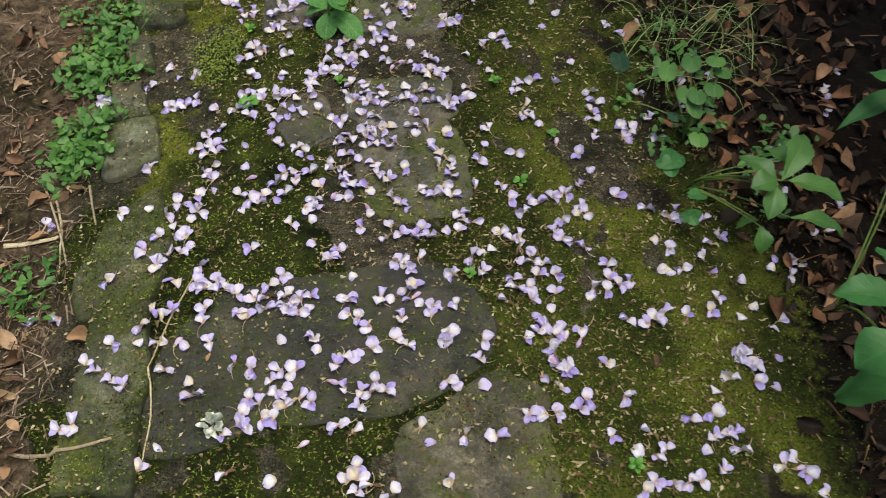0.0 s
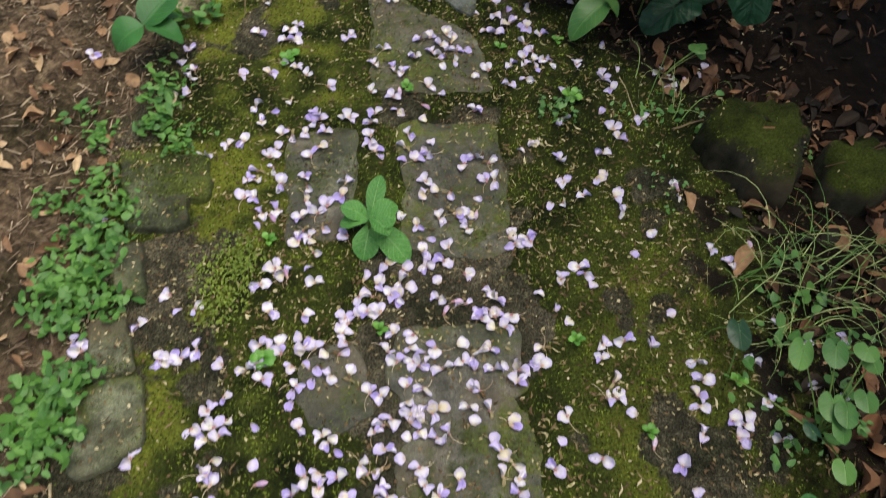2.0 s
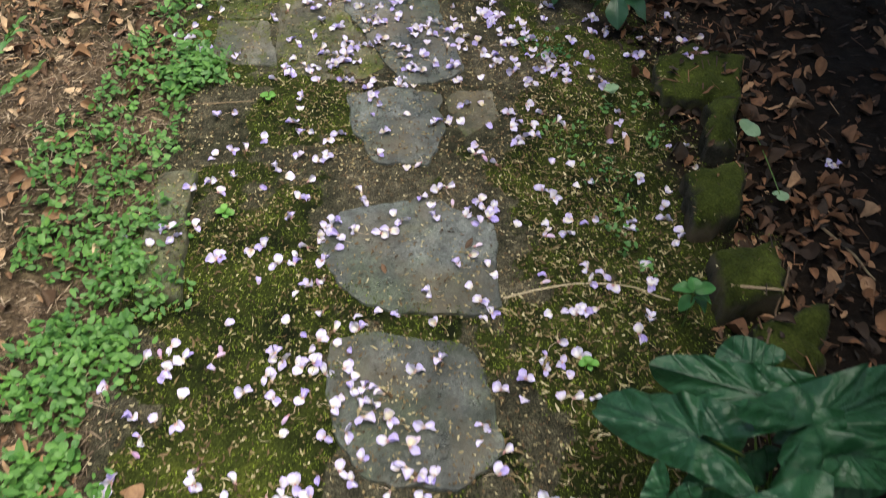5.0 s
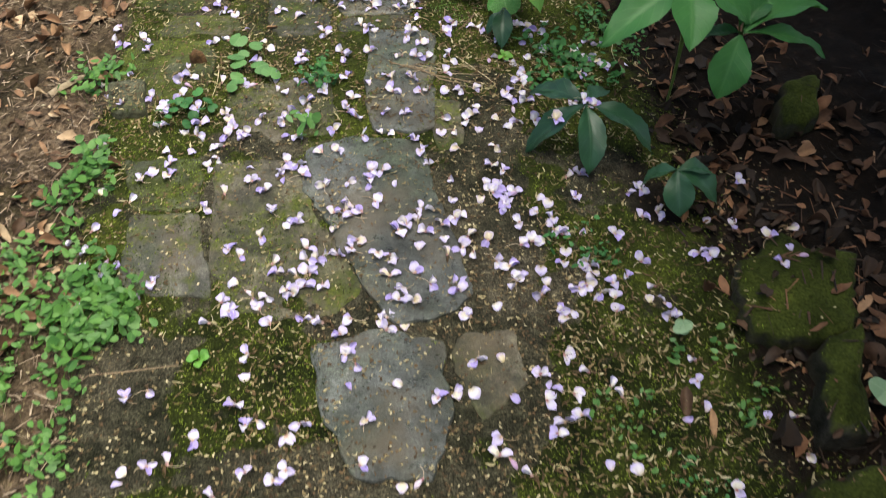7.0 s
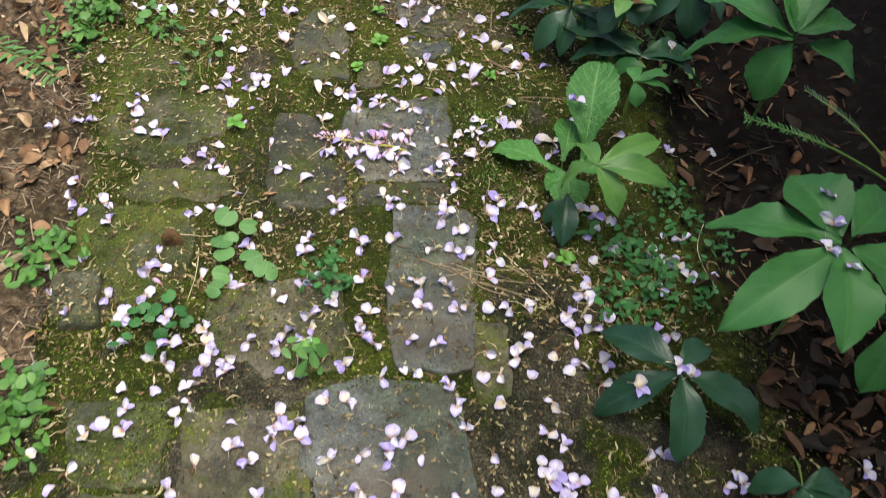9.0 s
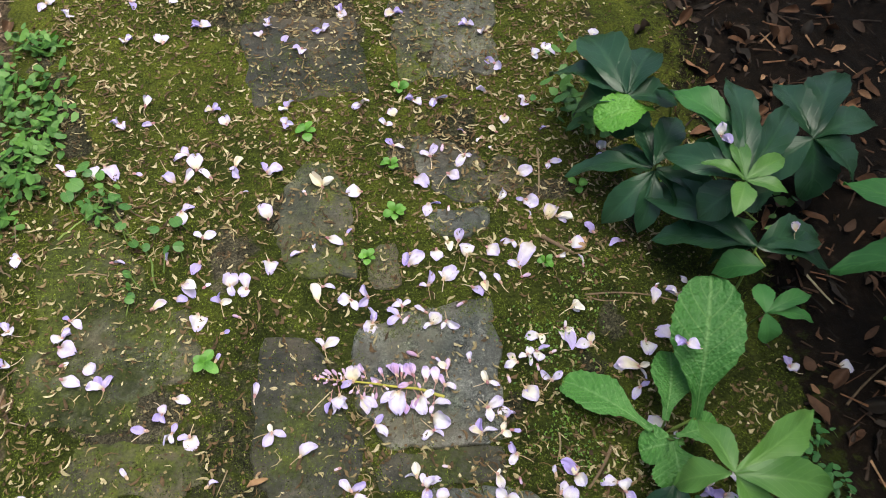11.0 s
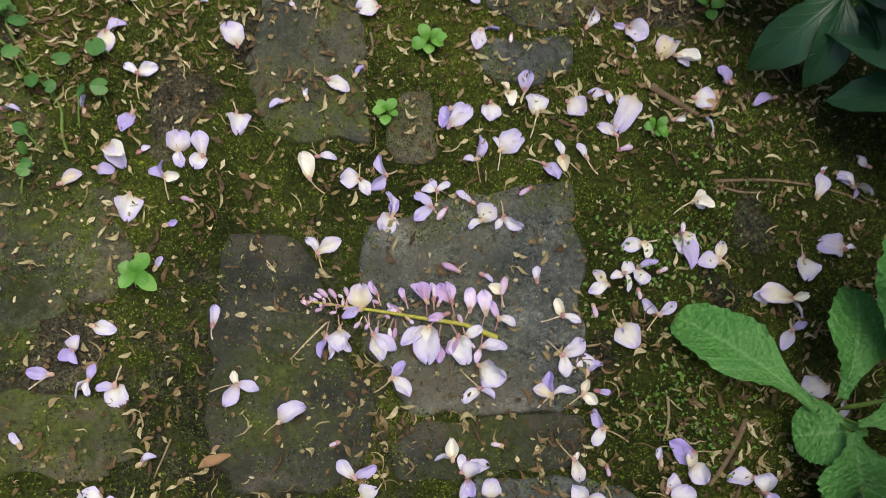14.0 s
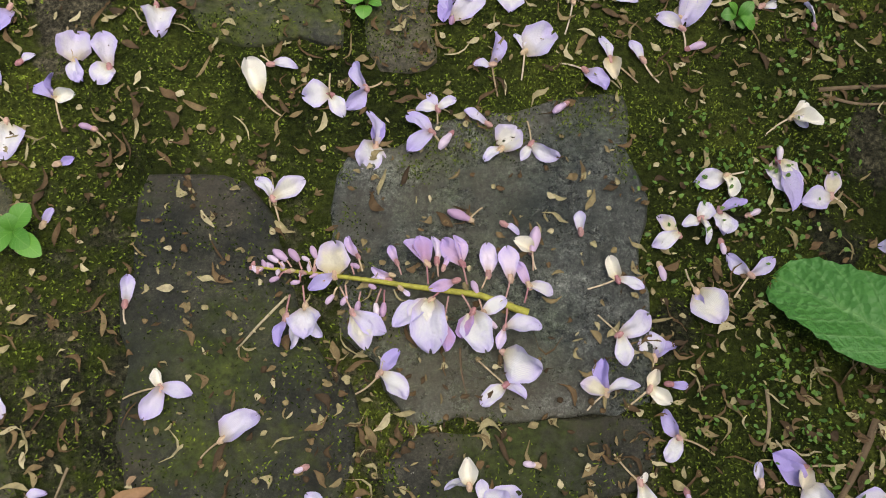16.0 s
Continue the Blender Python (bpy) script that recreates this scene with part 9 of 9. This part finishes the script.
spray([(-0.282, 3.887), (-0.311, 3.898), (-0.331, 3.901), (-0.357, 3.904), (-0.380, 3.907), (-0.408, 3.911), (-0.437, 3.914), (-0.447, 3.914)], [
    (-0.342, 3.917, [('m', 133, 19.1), ('M', 107, 16.8)], (-86, 13.0)),
    (-0.360, 3.918, [('m', 112, 10.8)], (-69, 8.5)),
    (-0.336, 3.919, [('m', 94, 15.0)], (-84, 10.0)),
    (-0.321, 3.917, [('M', 126, 18.6), ('m', 100, 17.3)], (-77, 13.3)),
    (-0.332, 3.914, [('m', 74, 7.3)], None),
    (-0.305, 3.911, [('M', 90, 19.0)], (-114, 9.8)),
    (-0.292, 3.908, [('M', 96, 19.1)], (-104, 12.4)),
    (-0.281, 3.904, [('m', 113, 15.2), ('n', -20, 14.9)], (-105, 11.4)),
    (-0.278, 3.925, [('p', 79, 15.3), ('c', 153, 13.4)], (-90, 12.0)),
    (-0.325, 3.906, [('m', -162, 15.8)], None),
    (-0.383, 3.921, [('m', 120, 13.9)], (-72, 9.5)),
    (-0.397, 3.910, [('B', 93, 20.0), ('w', -147, 16.6)], (-56, 3.6)),
    (-0.363, 3.910, [('m', 162, 12.6)], None),
    (-0.365, 3.907, [('m', 174, 10.0)], None),
    (-0.408, 3.920, [('p', 113, 7.6)], (-98, 7.1)),
    (-0.424, 3.883, [('w', -108, 15.8), ('w', -69, 17.1)], (82, 14.1)),
    (-0.413, 3.890, [('B', -87, 19.0), ('w', -60, 19.7)], (99, 13.2)),
    (-0.385, 3.886, [('n', -68, 21.5), ('w', -31, 21.1)], (117, 17.9)),
    (-0.340, 3.894, [('w', -143, 26.4), ('B', -124, 18.0), ('W', -90, 30.0)], (45, 7.1)),
    (-0.332, 3.882, [('n', -114, 17.5), ('m', -87, 18.0)], (79, 15.3)),
    (-0.315, 3.887, [('M', -112, 16.2), ('W', -73, 24.0)], (119, 12.5)),
    (-0.309, 3.887, [('n', 30, 16.1)], (104, 8.2)),
    (-0.296, 3.878, [('m', -108, 12.6), ('n', 5, 21.1)], (82, 14.1)),
    (-0.397, 3.897, [('p', -129, 6.4)], (68, 5.4)),
    (-0.389, 3.896, [('p', -121, 5.8)], (98, 7.1)),
    (-0.376, 3.903, [('p', -27, 4.5)], None),
    (-0.382, 3.893, [('p', -99, 6.1)], (81, 6.1)),
    (-0.372, 3.892, [('p', -82, 7.1)], (72, 9.5)),
    (-0.367, 3.892, [('p', -97, 8.1)], (90, 8.0)),
    (-0.357, 3.901, [('m', -39, 6.4)], None),
    (-0.429, 3.907, [('p', -158, 5.4)], (53, 5.0)),
    (-0.417, 3.905, [('p', -169, 5.1)], (81, 6.1)),
    (-0.425, 3.918, [('p', 143, 10.0)], (-53, 5.0)),
    (-0.418, 3.918, [('p', 131, 9.2)], (-68, 5.4)),
    (-0.412, 3.918, [('p', 153, 4.5)], (-68, 5.4)),
    (-0.430, 3.917, [('p', 153, 6.7)], (-45, 4.2)),
    (-0.387, 3.916, [('p', -22, 5.4)], (-72, 6.3)),
    (-0.350, 3.928, [('p', -58, 9.4)], None),
    (-0.312, 3.899, [('p', 113, 7.6)], None),
    (-0.301, 3.878, [('p', 135, 5.7)], None),
])


# ---- unseen shrubs, added to shade the beds ----
def shrub(x, y, tall, wide, count, label, kind="leaf_dark"):
    rng = np.random.default_rng(int(x * 100 + y * 10 + 900))
    ob = thing("shrub", (x, y, float(height(x, y))), label, "shrub", "shrubs beside the path")
    stems = []
    for k in range(7):
        a = k * 0.9 + rng.random()
        r = wide * rng.uniform(0.3, 0.8)
        q = np.linspace(0, 1, 8)[:, None]
        stems.append(tube(np.array([0.03 * np.cos(a), 0.03 * np.sin(a), 0]) * (1 - q) + np.array([r * np.cos(a), r * np.sin(a), tall * rng.uniform(0.7, 1.0)]) * q ** np.array([1.6, 1.6, 0.9]), np.linspace(0.016, 0.004, 8), 6))
    v, f = joined(stems)
    part_of("limbs", mesh_of("limbs", v, f, [M["twig"]]), ob)
    leaves, uvs = [], []
    for k in range(count):
        d = rng.normal(0, 1, 3)
        d /= np.linalg.norm(d)
        r = rng.uniform(0.55, 1.0) * (0.75 + 0.5 * float(vnoise(d[0] * 3 + x, d[1] * 3 + d[2] * 2)))
        c = np.array([wide * d[0] * r, wide * d[1] * r, tall * (0.66 + 0.34 * d[2] * r)])
        if c[2] < 0.05:
            continue
        t = np.array([d[0], d[1], d[2] * 0.4 - 0.25]) + rng.normal(0, 0.4, 3)
        t *= rng.uniform(0.07, 0.115) / np.linalg.norm(t)
        lv, lf, luv = leaf_grid(c, c + t, 0.048, "oval", 0.1, rng, 3, 3)
        leaves.append((lv, lf))
        uvs.append(luv)
    v, f = joined(leaves)
    part_of("crown", mesh_of("crown", v, f, [M[kind]], uv=np.vstack(uvs)), ob)


# These stand out of view, added to keep overhead light off the right bed.
for sx, sy, tall in ((1.95, 0.0, 2.4), (1.85, 1.0, 2.3), (1.32, 2.0, 2.5), (1.15, 3.0, 2.4), (1.28, 3.95, 2.4), (1.45, 4.9, 2.2)):
    shrub(sx, sy, tall, 0.82, 4400, "unseen dark evergreen shrub added to shade the bed")

# Crowns stay out of view, added to cut sky light on the left bed.
shrub(-1.66, 2.55, 1.35, 0.50, 2200, "leafy green box shrub behind the weeds of the earth bed", "leaf_mid")
shrub(-1.72, 1.75, 1.30, 0.46, 2000, "yellow-green conifer shrub behind the bark mulch", "leaf_conifer")


def sprig(root, tip, label, kind, needle, count, broad):
    """A small branch with needles or narrow leaves along it."""
    rng = np.random.default_rng(int(abs(tip[0]) * 1000))
    a, b = np.array(root), np.array(tip)
    ob = thing("sprig", a, label, "sprig")
    q = np.linspace(0, 1, 12)
    line = (b - a) * q[:, None] + np.array([0, 0, 0.015]) * np.sin(np.pi * q)[:, None]
    v, f = tube(line, np.linspace(0.0022, 0.0008, 12), 6)
    part_of("stem", mesh_of("stem", v, f, [M["stalk"]]), ob)
    d = (b - a) / np.linalg.norm(b - a)
    s = np.cross(d, (0, 0, 1.0))
    for k in range(count):
        t = 0.5 + 0.5 * k / count
        c = (b - a) * t + np.array([0, 0, 0.015]) * math.sin(math.pi * t)
        way = s * (1 if k % 2 else -1) + d * rng.uniform(0.5, 1.0) + [0, 0, rng.normal(0.1, 0.25)]
        way *= needle * rng.uniform(0.8, 1.1) / np.linalg.norm(way)
        lv, lf, uv = leaf_grid(c, c + way, broad, "lance", 0.03, rng, 6, 3)
        part_of("leaf", mesh_of("leaf", lv, lf, [M[kind]], uv=uv), ob)


sprig((0.376, 3.631, 0.260), (0.154, 3.681, 0.330), "yew sprig with light green needle tips", "leaf_mid", 0.011, 44, 0.0022)
sprig((0.434, 3.689, 0.200), (0.268, 3.770, 0.300), "dark yew sprig with fine needles", "leaf_dark", 0.011, 44, 0.002)
sprig((-1.161, 2.823, 0.000), (-0.787, 2.643, 0.420), "leafy box twig hanging over the bed", "leaf_bright", 0.026, 26, 0.01)
sprig((-1.161, 2.823, 0.000), (-0.733, 2.562, 0.400), "leafy box twig hanging over the bed", "leaf_bright", 0.024, 24, 0.01)
sprig((-1.200, 4.176, 0.000), (-0.732, 3.728, 0.300), "soft blurred fern-like green sprig", "leaf_bright", 0.03, 30, 0.006)

sprig((-1.250, 1.620, 0.000), (-0.710, 1.082, 0.160), "yellow-green conifer spray over the bark mulch", "leaf_conifer", 0.013, 40, 0.0045)
sprig((-1.220, 1.700, 0.000), (-0.753, 1.133, 0.160), "yellow-green conifer spray over the bark mulch", "leaf_conifer", 0.013, 40, 0.0045)
sprig((-1.250, 1.550, 0.000), (-0.758, 1.076, 0.120), "yellow-green conifer spray over the bark mulch", "leaf_conifer", 0.013, 34, 0.0045)
